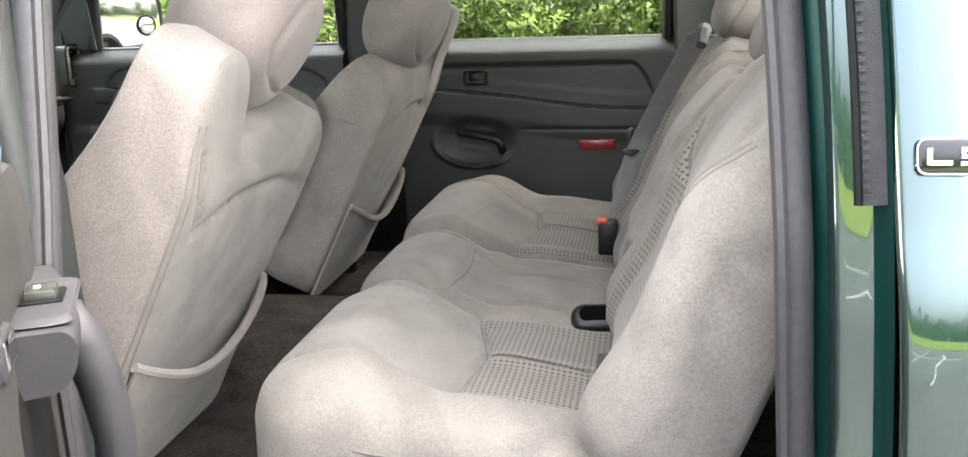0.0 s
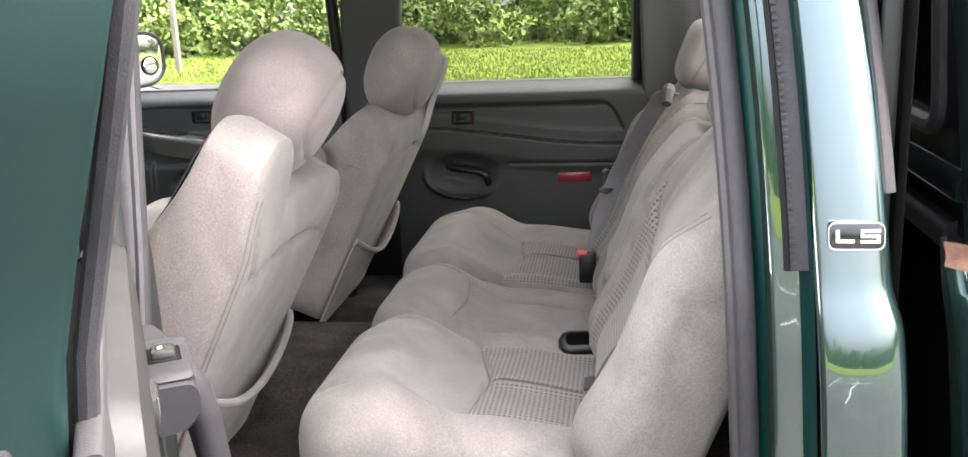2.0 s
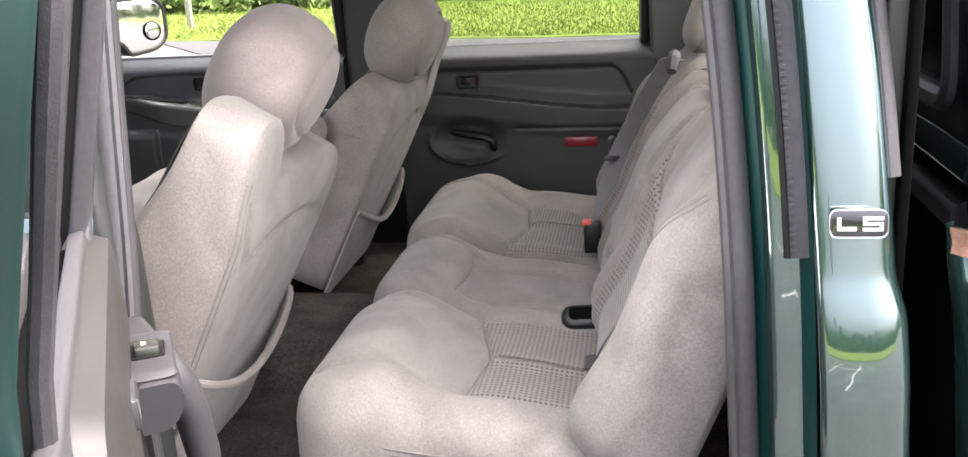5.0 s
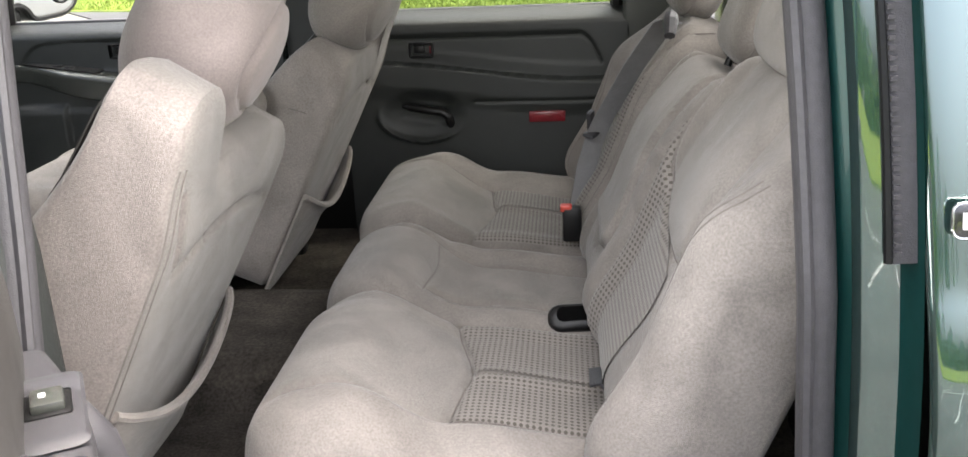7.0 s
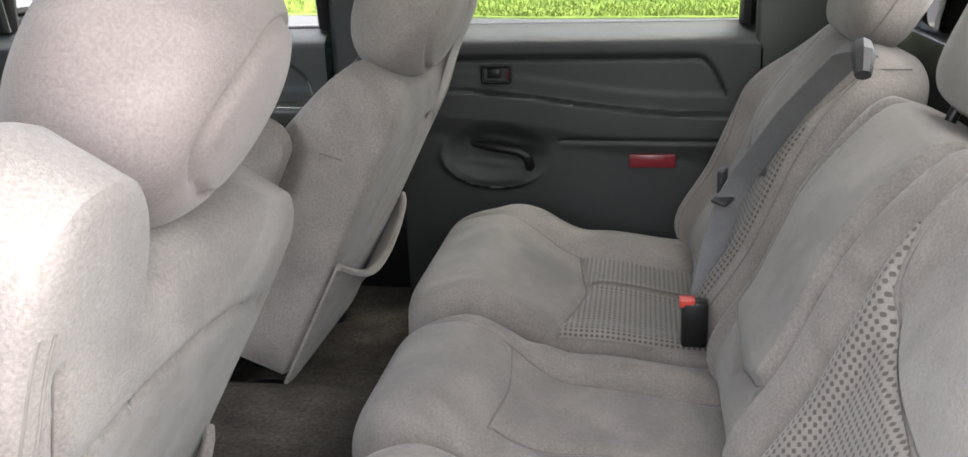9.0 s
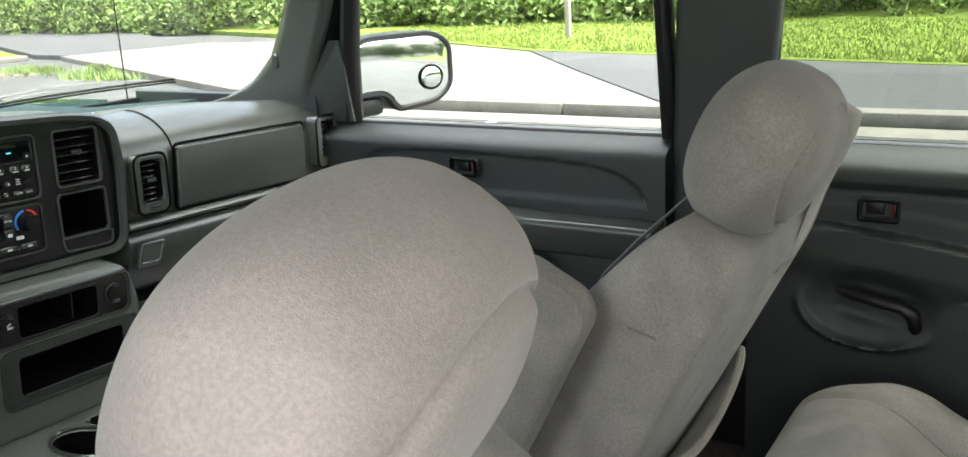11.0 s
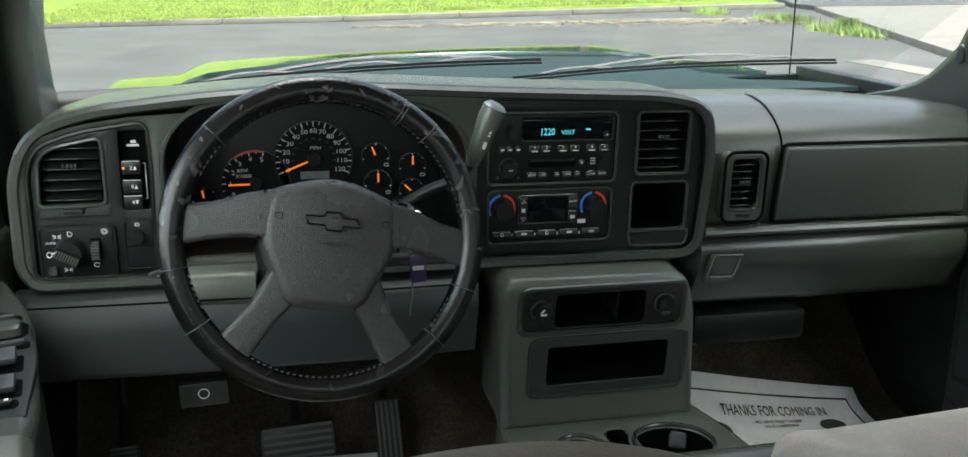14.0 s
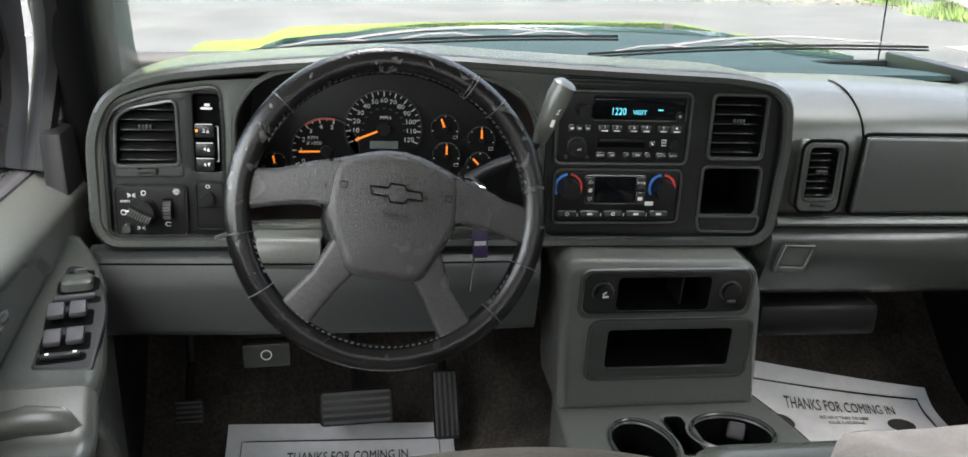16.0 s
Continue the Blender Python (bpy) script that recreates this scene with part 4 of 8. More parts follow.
def rear_back(seat, y0, y1, top, outer, headrest, lean=21.5):
    """A rear backrest facing forwards, with bolsters and a tongue-shaped centre pad."""
    a = radians(lean)
    yc, w = (y0 + y1) / 2, y1 - y0
    m = facing((0.735, yc, 0.90), (0, -1, 0), (math.sin(a), 0, math.cos(a)))
    sg = 1 if outer < 0 else -1                   # outboard side in the plan of the back
    if outer:
        pts = [(-w / 2, 0), (w / 2, 0), (w / 2, top * 0.74), (w / 2 - 0.05, top * 0.93), (w / 2 - 0.12, top), (-w / 2 + 0.12, top), (-w / 2 + 0.04, top * 0.96), (-w / 2, top * 0.85)]
        if outer > 0:
            pts = [(-p, q) for p, q in pts]
        hole_c = (0, top * 0.48)
    else:
        pts = [(-w / 2, 0), (w / 2, 0), (w / 2, top * 0.97), (-w / 2, top * 0.97)]
        hole_c = (0, top * 0.48)
    out = ccw(dense(fillet(pts, 0.05, 6), 0.009))
    def front(p, q):
        u = p * sg / w
        t = 0.088 - 0.035 * smooth01((q - top * 0.6) / (top * 0.4)) + 0.02 * smooth01((0.2 - q) / 0.15)
        if outer:
            t += 0.040 * smooth01((u - 0.27) / 0.13) * smooth01((top * 0.95 - q) / 0.15) + 0.022 * smooth01((-0.30 - u) / 0.1)
            t += 0.012 * math.exp(-((u - 0.07) / 0.16) ** 2) * smooth01((q - 0.26) / 0.06)
        else:
            t += 0.016 * (smooth01((abs(u) - 0.30) / 0.06)) + 0.02 * smooth01((q - 0.10) / 0.05) * smooth01((0.30 - abs(u)) / 0.04)
        return t
    f = w / 0.48
    if outer:
        tongue = [(-0.205, top * 0.97), (-0.192, 0.40), (-0.165, 0.315), (-0.095, 0.266), (0.0, 0.250), (0.052, 0.258), (0.080, 0.29), (0.101, 0.345), (0.108, top * 0.95)]
        lines = [bend([(p * f * sg, q) for p, q in tongue]),
                 bend([(-0.212 * f * sg, 0.02), (-0.214 * f * sg, 0.20), (-0.213 * f * sg, 0.36), (-0.205 * f * sg, top * 0.94)])]
    else:
        lines = [bend([(k * w * 0.31, top * 0.95), (k * w * 0.31, 0.2), (k * w * 0.27, 0.13), (0.0, 0.095)]) for k in (-1, 1)]
    near = near_lines(lines)
    deep = lambda p, q: 0.009 * groove(near(p, q), 0.0075)
    part("backrest", puffy(out, front, lambda p, q: 0.06, m, pf=5, pr=6, rings=64, wave=lambda p, q, h: h - deep(p, q), centre=hole_c), VELOUR, seat)
    face = puffy_face(out, front, 5, hole_c)
    for l in lines:
        part("seam", tube([m @ Vector((p, q, face(p, q) - deep(p, q) + 0.0006)) for p, q in l], 0.0013, 5), CREASE, seat)
    if outer:
        def ins(u, v):
            q = 0.03 + 0.355 * v
            right = float(np.interp(q, (0.03, 0.084, 0.17, 0.235, 0.245, 0.262, 0.29, 0.32, 0.385), (0.0, 0.023, 0.045, 0.052, 0.0, -0.085, -0.138, -0.172, -0.195)))
            left = float(np.interp(q, (0.03, 0.25, 0.40), (-0.206, -0.208, -0.206)))
            p = (left + (right - left) * u) * f * sg
            return (p, q, face(p, q) + 0.0028 - deep(p, q) * 0.9)
        uv_plan(part("insert", sheet(np.linspace(0, 1, 28), np.linspace(0, 1, 34), ins, m=m), WEAVE, seat, "dotted woven insert"), m.inverted())
        for off in (0.0, 0.010):
            path = []
            for q in np.linspace(0.0, top * 0.80, 60):
                p = sg * f * (float(np.interp(q, (0.0, 0.09, 0.25, 0.33, 0.40), (0.180, 0.180, 0.176, 0.186, 0.206))) - off)
                path.append(m @ Vector((p, q, face(p, q) - 0.0003)))
            part("stitching", tube(path, 0.0014, 5), SEAM, seat)
    if headrest:
        mh = m @ (pose(-0.030 * sg, top + 0.066, 0.024, -8, 0, 0) if outer else pose(0, top + 0.085, -0.015, -8, 0, 0))
        oh = [(headrest * math.copysign(abs(math.cos(t)) ** 0.55, math.cos(t)), 0.085 * math.copysign(abs(math.sin(t)) ** 0.55, math.sin(t))) for t in np.linspace(0, 2 * math.pi, 64, endpoint=False)]
        part("headrest", puffy(oh, lambda p, q: 0.06 + 0.012 * (q / 0.085), lambda p, q: 0.05, mh, pf=3.5, pr=3, rings=22), VELOUR, seat)
        part("stitching", tube([mh @ Vector((p * 0.995, q * 0.995, 0.012)) for p, q in oh], 0.0016, 5, closed=True), SEAM, seat)
        for k in (-0.05, 0.05):
            part("post", cyl(m @ Vector((k, top - 0.05, 0.0)), m @ Vector((k, top + 0.04, 0.0)), 0.007), PLASTIC_DARK, seat)


for label, outer, cy0, cy1, by0, by1, top, hr in (
        ("taupe velour rear seat with dotted insert beside the open door", -1, -0.712, -0.228, -0.748, -0.235, 0.530, 0.148),
        ("taupe velour middle rear seat with plain cushion", 0, -0.250, 0.150, -0.256, 0.135, 0.485, 0.11),
        ("taupe velour rear seat with dotted insert beside the closed door", 1, 0.165, 0.700, 0.145, 0.715, 0.525, 0.148)):
    rs = thing("rear_seat", label, "car seat", pose(*((0.040, -0.036, 0.008), (0.028, -0.012, -0.004), (0.016, 0.008, -0.010))[outer + 1]), group="rear seats")
    rear_cushion(rs, cy0, cy1, (0.178, 0.180, 0.160)[outer + 1], outer)
    rear_back(rs, by0, by1, top, outer, hr)

# belts and latches on the bench
latch = thing("seat_latch", "black plastic seat latch flap between the cushions", "seat latch", pose(0.018, -0.022, -0.004))
part("flap", puffy(ccw(dense(rrect(0, 0, 0.115, 0.050, 0.022), 0.01)), lambda a, b: 0.014, lambda a, b: 0.012, facing((0.655, -0.205, 0.945), (1, 0.06, 0.03), (0, 0.55, 0.83)), pf=3, rings=10), PLASTIC_DARK, latch)
part("finger_cup", puffy(ccw(dense(rrect(0, 0, 0.085, 0.026, 0.012), 0.01)), lambda a, b: 0.002, lambda a, b: 0.004, facing((0.655, -0.213, 0.957), (1, 0.06, 0.03), (0, 0.55, 0.83)), pf=3, rings=6), BLACK, latch)
buckle = thing("belt_buckle", "black belt buckle with red release button", "belt buckle", pose(0, -0.030, 0.010))
part("body", box((0.660, 0.178, 0.975), (0.040, 0.028, 0.075), 0.006), PLASTIC_DARK, buckle)
part("button", box((0.648, 0.176, 1.010), (0.024, 0.022, 0.014), 0.003), mat("red_button", (0.55, 0.06, 0.04), 0.4), buckle, "red release button")
belt = thing("seat_belt", "grey shoulder belt with dark steel tongue across the backrest", "seat belt")
bp = [(0.845, 0.045, 1.405), (0.834, 0.070, 1.399), (0.811, 0.125, 1.353), (0.786, 0.180, 1.303), (0.761, 0.225, 1.246), (0.733, 0.260, 1.188), (0.714, 0.270, 1.145), (0.692, 0.250, 1.078), (0.676, 0.220, 1.00), (0.690, 0.20, 0.95)]
part("webbing", strip(bp, (0.8, 0.35, -0.2), 0.045, 0.0025), BELT, belt)
part("tongue", box((0, 0, 0), (0.055, 0.008, 0.026), 0.003, 2, facing((0.708, 0.272, 1.148), (0.5, 0.9, 0.1), (0, -0.4, 1))), GREY_TRIM, belt)
part("tongue_grip", box((0, 0.024, 0), (0.022, 0.044, 0.012), 0.004, 2, facing((0.704, 0.290, 1.150), (0.5, 0.9, 0.3), (0, -0.2, 1))), GREY_TRIM, belt)
guide = thing("belt_guide", "taupe belt guide at the top of the middle backrest", "belt guide", pose(-0.010, 0.010, 0.012))
part("guide", tube([(0.845, -0.02, 1.375), (0.848, 0.0, 1.395), (0.852, 0.03, 1.40), (0.855, 0.06, 1.385)], [0.010, 0.014, 0.014, 0.008], 8), GREY_TRIM, guide)
tag = thing("belt_stalk", "grey webbing stub between cushion and backrest", "belt stub", pose(0.030, -0.050, 0.020))
part("stub", strip([(0.690, -0.47, 0.930), (0.665, -0.47, 0.965), (0.650, -0.47, 0.962)], (0, 1, 0), 0.05, 0.004), GREY_TRIM, tag)
# ---- left side of the truck: door frame, open door, bed ----
def side_shift(z):
    """How far the cab side leans in over the belt line or bulges under it."""
    if z > 1.27:
        return 0.10 * ((z - 1.27) / 0.5) ** 0.9
    return -0.024 * math.sin(math.pi / 2 * min((1.27 - z) / 0.13, 1.0))


def lean_x(z):
    """How far the rear edge of the door opening runs forwards with height."""
    d = z - 1.30
    return -0.06 * d - 0.10 * d * d if d > 0 else -0.055 * d


corner = thing("cab_corner", "dark green metallic rear corner post of the cab", "car body", kind="structure")
JAMB_DARK = [(0.893, -0.800), (0.896, -0.842), (0.900, -0.858), (0.910, -0.866), (0.916, -0.872)]
JAMB_FACE = [(0.916, -0.872), (0.921, -0.884), (0.930, -0.889), (0.948, -0.891), (0.953, -0.893)]
JAMB_EDGE = [(0.953, -0.893), (0.957, -0.899), (0.962, -0.914), (0.9645, -0.922)]
SKIN = [(0.9645, -0.922), (0.967, -0.927), (0.973, -0.930), (0.990, -0.932), (1.015, -0.932), (1.034, -0.929), (1.046, -0.921), (1.053, -0.908), (1.056, -0.885), (1.056, -0.60)]
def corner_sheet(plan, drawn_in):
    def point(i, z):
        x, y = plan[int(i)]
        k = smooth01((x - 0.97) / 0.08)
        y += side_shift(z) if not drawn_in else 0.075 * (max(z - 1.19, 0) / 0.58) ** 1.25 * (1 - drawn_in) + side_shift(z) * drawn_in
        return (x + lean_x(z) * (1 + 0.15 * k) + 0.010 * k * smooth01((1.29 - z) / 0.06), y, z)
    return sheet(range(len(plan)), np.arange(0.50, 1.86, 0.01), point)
# inner jamb and edge: shade put into the paint colour, face between left plain
part("jamb", corner_sheet(JAMB_DARK, 0.02), PAINT_SHADED, corner, "green door jamb, paint darkened for its shade")
part("jamb_face", corner_sheet(JAMB_FACE, 0.05), PAINT, corner)
part("jamb_edge", corner_sheet(JAMB_EDGE, 0.05), PAINT_SHADED, corner, "green edge behind the skin, darkened in colour for shade")
part("skin", corner_sheet(SKIN, 0), PAINT, corner)
WSTRIP = [(0.886 + lean_x(z), -0.858 + max(side_shift(z), -0.004) * 0.75, z) for z in np.arange(0.62, 1.84, 0.03)]
weather = tagged(part("weatherstrip", tube(WSTRIP, 0.0185, 12, 1.0), RUBBER), "grey rubber weatherstrip along the rear door opening", "seal", kind="structure")
part("lip", tube([(x - 0.012, y - 0.016, z) for x, y, z in WSTRIP], 0.006, 6), RUBBER, weather)
FSTRIP = [(0.096 + 0.015 * max(z - 1.45, 0), -0.872 + side_shift(z) * 0.75, z) for z in np.arange(0.62, 1.84, 0.03)]
fseal = tagged(part("weatherstrip", tube(FSTRIP, 0.021, 12, 0.95), RUBBER), "grey rubber weatherstrip on the post between the doors", "seal", kind="structure")
part("lip", tube([(x + 0.016, y - 0.012, z) for x, y, z in FSTRIP], 0.006, 6), RUBBER, fseal)
GUARD = [(0.951 + lean_x(z), -0.905 + 0.080 * (max(z - 1.19, 0) / 0.58) ** 1.25, z) for z in np.arange(1.300, 1.84, 0.02)]
guard = tagged(part("drip_seal", strip(GUARD, (1, -0.10, 0), 0.022, 0.016), RUBBER), "ribbed grey rubber strip on the door jamb", "seal", kind="structure")
part("groove", tube([(x - 0.013, y - 0.004, z) for x, y, z in GUARD], 0.0045, 6), PLASTIC_DARK, guard)
for z in np.arange(1.31, 1.80, 0.0085):
    part("rib", box((0.944 + lean_x(z), -0.9145 + 0.080 * (max(z - 1.19, 0) / 0.58) ** 1.25, z), (0.006, 0.004, 0.0042)), RUBBER, guard)
# black sheet added behind the cab, painting the shade of the gap
part("gap_panel", box((1.072, -0.55, 1.1), (0.012, 0.60, 1.3), 0.003), BLACK, corner, "black sheet for the shade in the gap behind the cab")
lip = [(1.058 + lean_x(z) * 1.1, -0.893 + side_shift(z), z) for z in np.arange(1.385, 1.84, 0.03)]
part("rear_trim", tube(lip, 0.013, 10, 0.7), RUBBER, corner, "grey trim strip")

badge = thing("trim_badge", "small black badge with chrome rim and silver letters", "badge", facing((1.005, -0.9325, 1.3505), (1, 0.0, 0), (-0.06, 0.19, 1)))
part("plate", panel(rrect(0, 0, 0.060, 0.030, 0.008), (), 0.006, 0.0025), BADGE, badge)
part("rim", tube([(x, y, -0.001) for x, y in rrect(0, 0, 0.060, 0.030, 0.008)], 0.0013, 6, closed=True), CHROME, badge)
bl = bmesh.new()
for c, w, h in (((-0.0205, 0), 0.004, 0.014), ((-0.012, -0.0055), 0.019, 0.004)):
    add_box(bl, (*c, 0.0008), (w, h, 0.0012))
part("letter", bl, WHITE, badge)
bs = bmesh.new()
for c, w, h in (((0.0145, 0.006), 0.021, 0.0035), ((0.0145, 0), 0.021, 0.0035), ((0.0145, -0.006), 0.021, 0.0035), ((0.0058, 0.003), 0.0036, 0.0075), ((0.0232, -0.003), 0.0036, 0.0075)):
    add_box(bs, (*c, 0.0008), (w, h, 0.0012))
part("letter", bs, WHITE, badge)

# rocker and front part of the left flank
part("sill", loft([[(x, y, z) for y, z in fillet([(-0.80, 0.70), (-0.93, 0.70), (-0.95, 0.60), (-0.93, 0.48), (-0.80, 0.48)], 0.03, 3)] for x in (-1.1, 0.95)]), PAINT_SHADED, corner)

# open rear door, swung out on the middle post
dm = facing((0.10, -0.95, 0), (0.5, -0.866, 0), (0, 0, 1))
od = thing("door_3", "open green rear door with a taupe inner panel", "car door", dm, kind="structure")
DL = 0.665
def door_lean(z):
    """The window frame leans towards the cab above the belt line."""
    return -0.014 - 0.23 * max(z - 1.36, 0) if z > 1.36 else -0.014
part("shell", panel(rrect(DL / 2 - 0.02, 0.975, DL - 0.03, 0.73, 0.04), (), 0.09, 0.02, pose(0, 0, 0.105), seg=4, back=True), PAINT_DOOR_DIM, od)
part("edge_seam", tube([(DL - 0.036, z, 0.070) for z in np.linspace(0.70, 1.33, 8)], 0.004, 6), BLACK, od, "dark folded seam of the skin")
# rear upright and top rail, with a rounded upper corner
rail = [(0.612, 1.30), (0.624, 1.42), (0.648, 1.50), (0.684, 1.58), (0.706, 1.65), (0.700, 1.72), (0.665, 1.768), (0.60, 1.79), (0.48, 1.795), (0.24, 1.792), (0.13, 1.775), (0.075, 1.73)]
rings = []
for i, (l, z) in enumerate(rail):
    a, b = rail[max(i - 1, 0)], rail[min(i + 1, len(rail) - 1)]
    d = Vector((b[0] - a[0], b[1] - a[1])).normalized()
    n0 = door_lean(z) + 0.026 + 0.006 * (1 - smooth01((z - 1.45) / 0.2))
    rings.append([(l - d.y * p, z + d.x * p, n0 + q) for p, q in fillet([(0.0, 0.0), (0.046, 0.006), (0.046, 0.070), (0.0, 0.092), (-0.010, 0.045)], 0.010, 4)])
part("window_frame", loft(rings), PAINT_DOOR_DIM, od, "green painted window frame")
part("frame_seal", tube([(l - 0.022, z, door_lean(z) + 0.022) for l, z in rail[:8]], 0.008, 8), RUBBER, od, "dark rubber seal")
# front upright with its two glass channels
for name, off, wid, m_ in (("front_upright", 0.032, 0.030, PLASTIC_DARK), ("glass_channel", 0.046, 0.013, RUBBER), ("glass_channel", 0.012, 0.012, RUBBER)):
    part(name, loft([[(l, z, door_lean(z) + n) for l, n in fillet([(0.035, off - wid), (0.085 if m_ is RUBBER else 0.076, off - wid), (0.085 if m_ is RUBBER else 0.076, off + wid), (0.035, off + wid)], 0.006, 3)] for z in np.linspace(1.30, 1.78, 14)]), m_, od)
for n in (-0.002, 0.052):
    part("belt_lip", loft([[(l, 1.358 + q, n + p) for p, q in fillet([(-0.012, -0.02), (0.012, -0.02), (0.010, 0.016), (-0.008, 0.018)], 0.006, 3)] for l in np.linspace(0.06, DL - 0.005, 6)]), RUBBER, od, "rubber lip beside the lowered glass")
part("glass_slot", box((DL / 2, 1.343, 0.025), (DL - 0.10, 0.02, 0.03)), BLACK, od)
part("door_seal", tube([(l, z, 0.002) for l, z in rrect(DL / 2, 0.975, DL - 0.03, 0.69, 0.06)], 0.010, 8, closed=True), RUBBER, od, "dark rubber seal")
part("inner_panel", puffy(ccw(dense(rrect(DL / 2 - 0.030, 1.003, DL - 0.070, 0.731, (0.05, 0.05, 0.055, 0.055)), 0.015)), lambda a, b: 0.01, lambda a, b: 0.040, None, pf=6, pr=7, rings=16), TAUPE_TRIM, od, "taupe inner panel")
ab = []
for l in np.linspace(0.05, 0.262, 14):
    k = 0.052 + 0.036 * math.sin(min((l - 0.02) / 0.22, 1) * math.pi / 2)
    top = 1.250 - 0.012 * smooth01((l - 0.24) / 0.10)
    ab.append([(l, z, -y) for y, z in fillet([(-0.01, top - 0.056), (k - 0.018, top - 0.052), (k - 0.004, top - 0.036), (k, top - 0.012), (k - 0.008, top), (-0.01, top)], 0.012, 4)])
part("armrest", loft(ab), GREY_TRIM, od, "grey plastic armrest")
part("pull_handle", tube([(0.170, 1.236, -0.052), (0.170, 1.228, -0.070), (0.170, 1.205, -0.083), (0.169, 1.165, -0.092), (0.166, 1.11, -0.098), (0.160, 1.04, -0.094), (0.152, 0.975, -0.078), (0.145, 0.935, -0.045)], [0.022, 0.023, 0.022, 0.020, 0.019, 0.019, 0.020, 0.024], 14), GREY_TRIM, od, "grey plastic pull handle")
part("handle_recess", puffy(ccw(dense(rrect(0.20, 1.105, 0.17, 0.22, 0.05), 0.015)), lambda a, b: 0.003, lambda a, b: 0.004, pose(0, 0, -0.040), pf=5, pr=5, rings=6), PLASTIC_DARK, od)
part("switch_plate", puffy(ccw(dense(rrect(0.185, -0.058, 0.135, 0.054, (0.012, 0.012, 0.02, 0.012)), 0.008)), lambda a, b: 0.004, lambda a, b: 0.004, Matrix.Translation((0, 1.2515, 0)) @ Matrix(((1, 0, 0, 0), (0, 0, 1, 0), (0, 1, 0, 0), (0, 0, 0, 1))), pf=6, rings=6), GREY_TRIM, od)
part("switch_bezel", box((0.182, 1.2555, -0.057), (0.044, 0.003, 0.036), 0.003), PLASTIC_DARK, od)
part("window_switch", box((0.182, 1.259, -0.057), (0.032, 0.012, 0.026), 0.004), PLASTIC, od)
part("switch_mark", box((0.182, 1.2653, -0.054), (0.007, 0.0006, 0.005)), WHITE, od)
part("latch_lever", box((0.298, 1.252, -0.040), (0.045, 0.026, 0.014), 0.005), CHROME, od, "chrome inner latch lever")
part("latch_housing", box((0.298, 1.250, -0.038), (0.060, 0.034, 0.014), 0.006), GREY_TRIM, od)

# bed and its cap
SCUFFED = mat("scuffed_black", (0.022, 0.021, 0.022), 0.6, scale=45, vary=0.5, bump=0.5, bscale=200, stain=0.2)
bed = thing("truck_bed", "dark green pickup bed side with rusty front corner", "truck bed", pose(0.064, 0.010, 0.053))
bedplan = [(1.056, -0.875), (1.045, -0.885), (1.05, -0.90), (1.07, -0.925), (1.11, -0.935), (2.9, -0.94)]
part("bed_side", sheet(range(len(bedplan)), np.arange(0.5, 1.286, 0.01), lambda i, z: (bedplan[int(i)][0] + 0.10 * max(1.30 - z, 0) + 0.006 * smooth01((1.24 - z) / 0.1), bedplan[int(i)][1] + (side_shift(z) if i > 1 else 0), z)), PAINT, bed)
part("bed_rail", loft([[(x, y, z) for y, z in fillet([(-0.938, 1.262), (-0.80, 1.262), (-0.80, 1.284), (-0.925, 1.287)], 0.008, 2)] for x in (1.10, 2.9)]), SCUFFED, bed)
# bed wall facing the gap, blackened for the shade there
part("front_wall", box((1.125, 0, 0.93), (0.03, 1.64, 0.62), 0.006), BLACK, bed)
part("front_lip", loft([[(x, y, z) for x, z in fillet([(1.088, 1.232), (1.150, 1.240), (1.150, 1.268), (1.10, 1.272), (1.086, 1.262)], 0.006, 3)] for y in np.linspace(-0.772, 0.772, 30)]), SCUFFED, bed, "scuffed black top rail")
RUST = mat("rust_primer", (0.24, 0.125, 0.085), 0.9, scale=60, vary=0.4, bump=0.6)
part("rust_patch", sheet(range(2, 4), np.linspace(1.252, 1.280, 6), lambda i, z: (bedplan[int(i)][0] - 0.002 + 0.0012 * math.sin(z * 900 + i), bedplan[int(i)][1] - 0.002 + (side_shift(z) if i > 1 else 0), z)), RUST, bed, "rust on the bed corner")
cap = thing("bed_cap", "dark green cap over the truck bed with a front window", "truck cap", pose(0.068, 0.01, 0.030))
capplan = [(1.100, -0.800), (1.087, -0.810), (1.090, -0.826), (1.110, -0.862), (1.16, -0.885), (2.9, -0.90)]
def cap_in(z):
    """The sides of the cap lean in as they rise."""
    return 0.40 * (z - 1.356)
part("cap_side", sheet(range(len(capplan)), np.arange(1.272, 1.90, 0.03), lambda i, z: (capplan[int(i)][0], capplan[int(i)][1] + cap_in(z), z)), PAINT, cap)
part("cap_seal", tube([(x + 0.004, y + cap_in(1.272) + 0.006, 1.272) for x, y in capplan[1:]], 0.008, 8), RUBBER, cap, "black rubber seal under the cap")
cap_m = facing((1.10, 0, 0), (0, -1, 0), (0, 0, 1))
win = ccw(fillet([(-0.690, 1.398), (0.690, 1.398), (0.610, 1.745), (-0.610, 1.745)], 0.05, 6))
part("cap_front", panel(ccw([(-0.815, 1.275), (0.815, 1.275), (0.60, 1.87), (-0.60, 1.87)]), [win], 0.02, 0.004, cap_m, back=True), PLASTIC_DARK, cap)
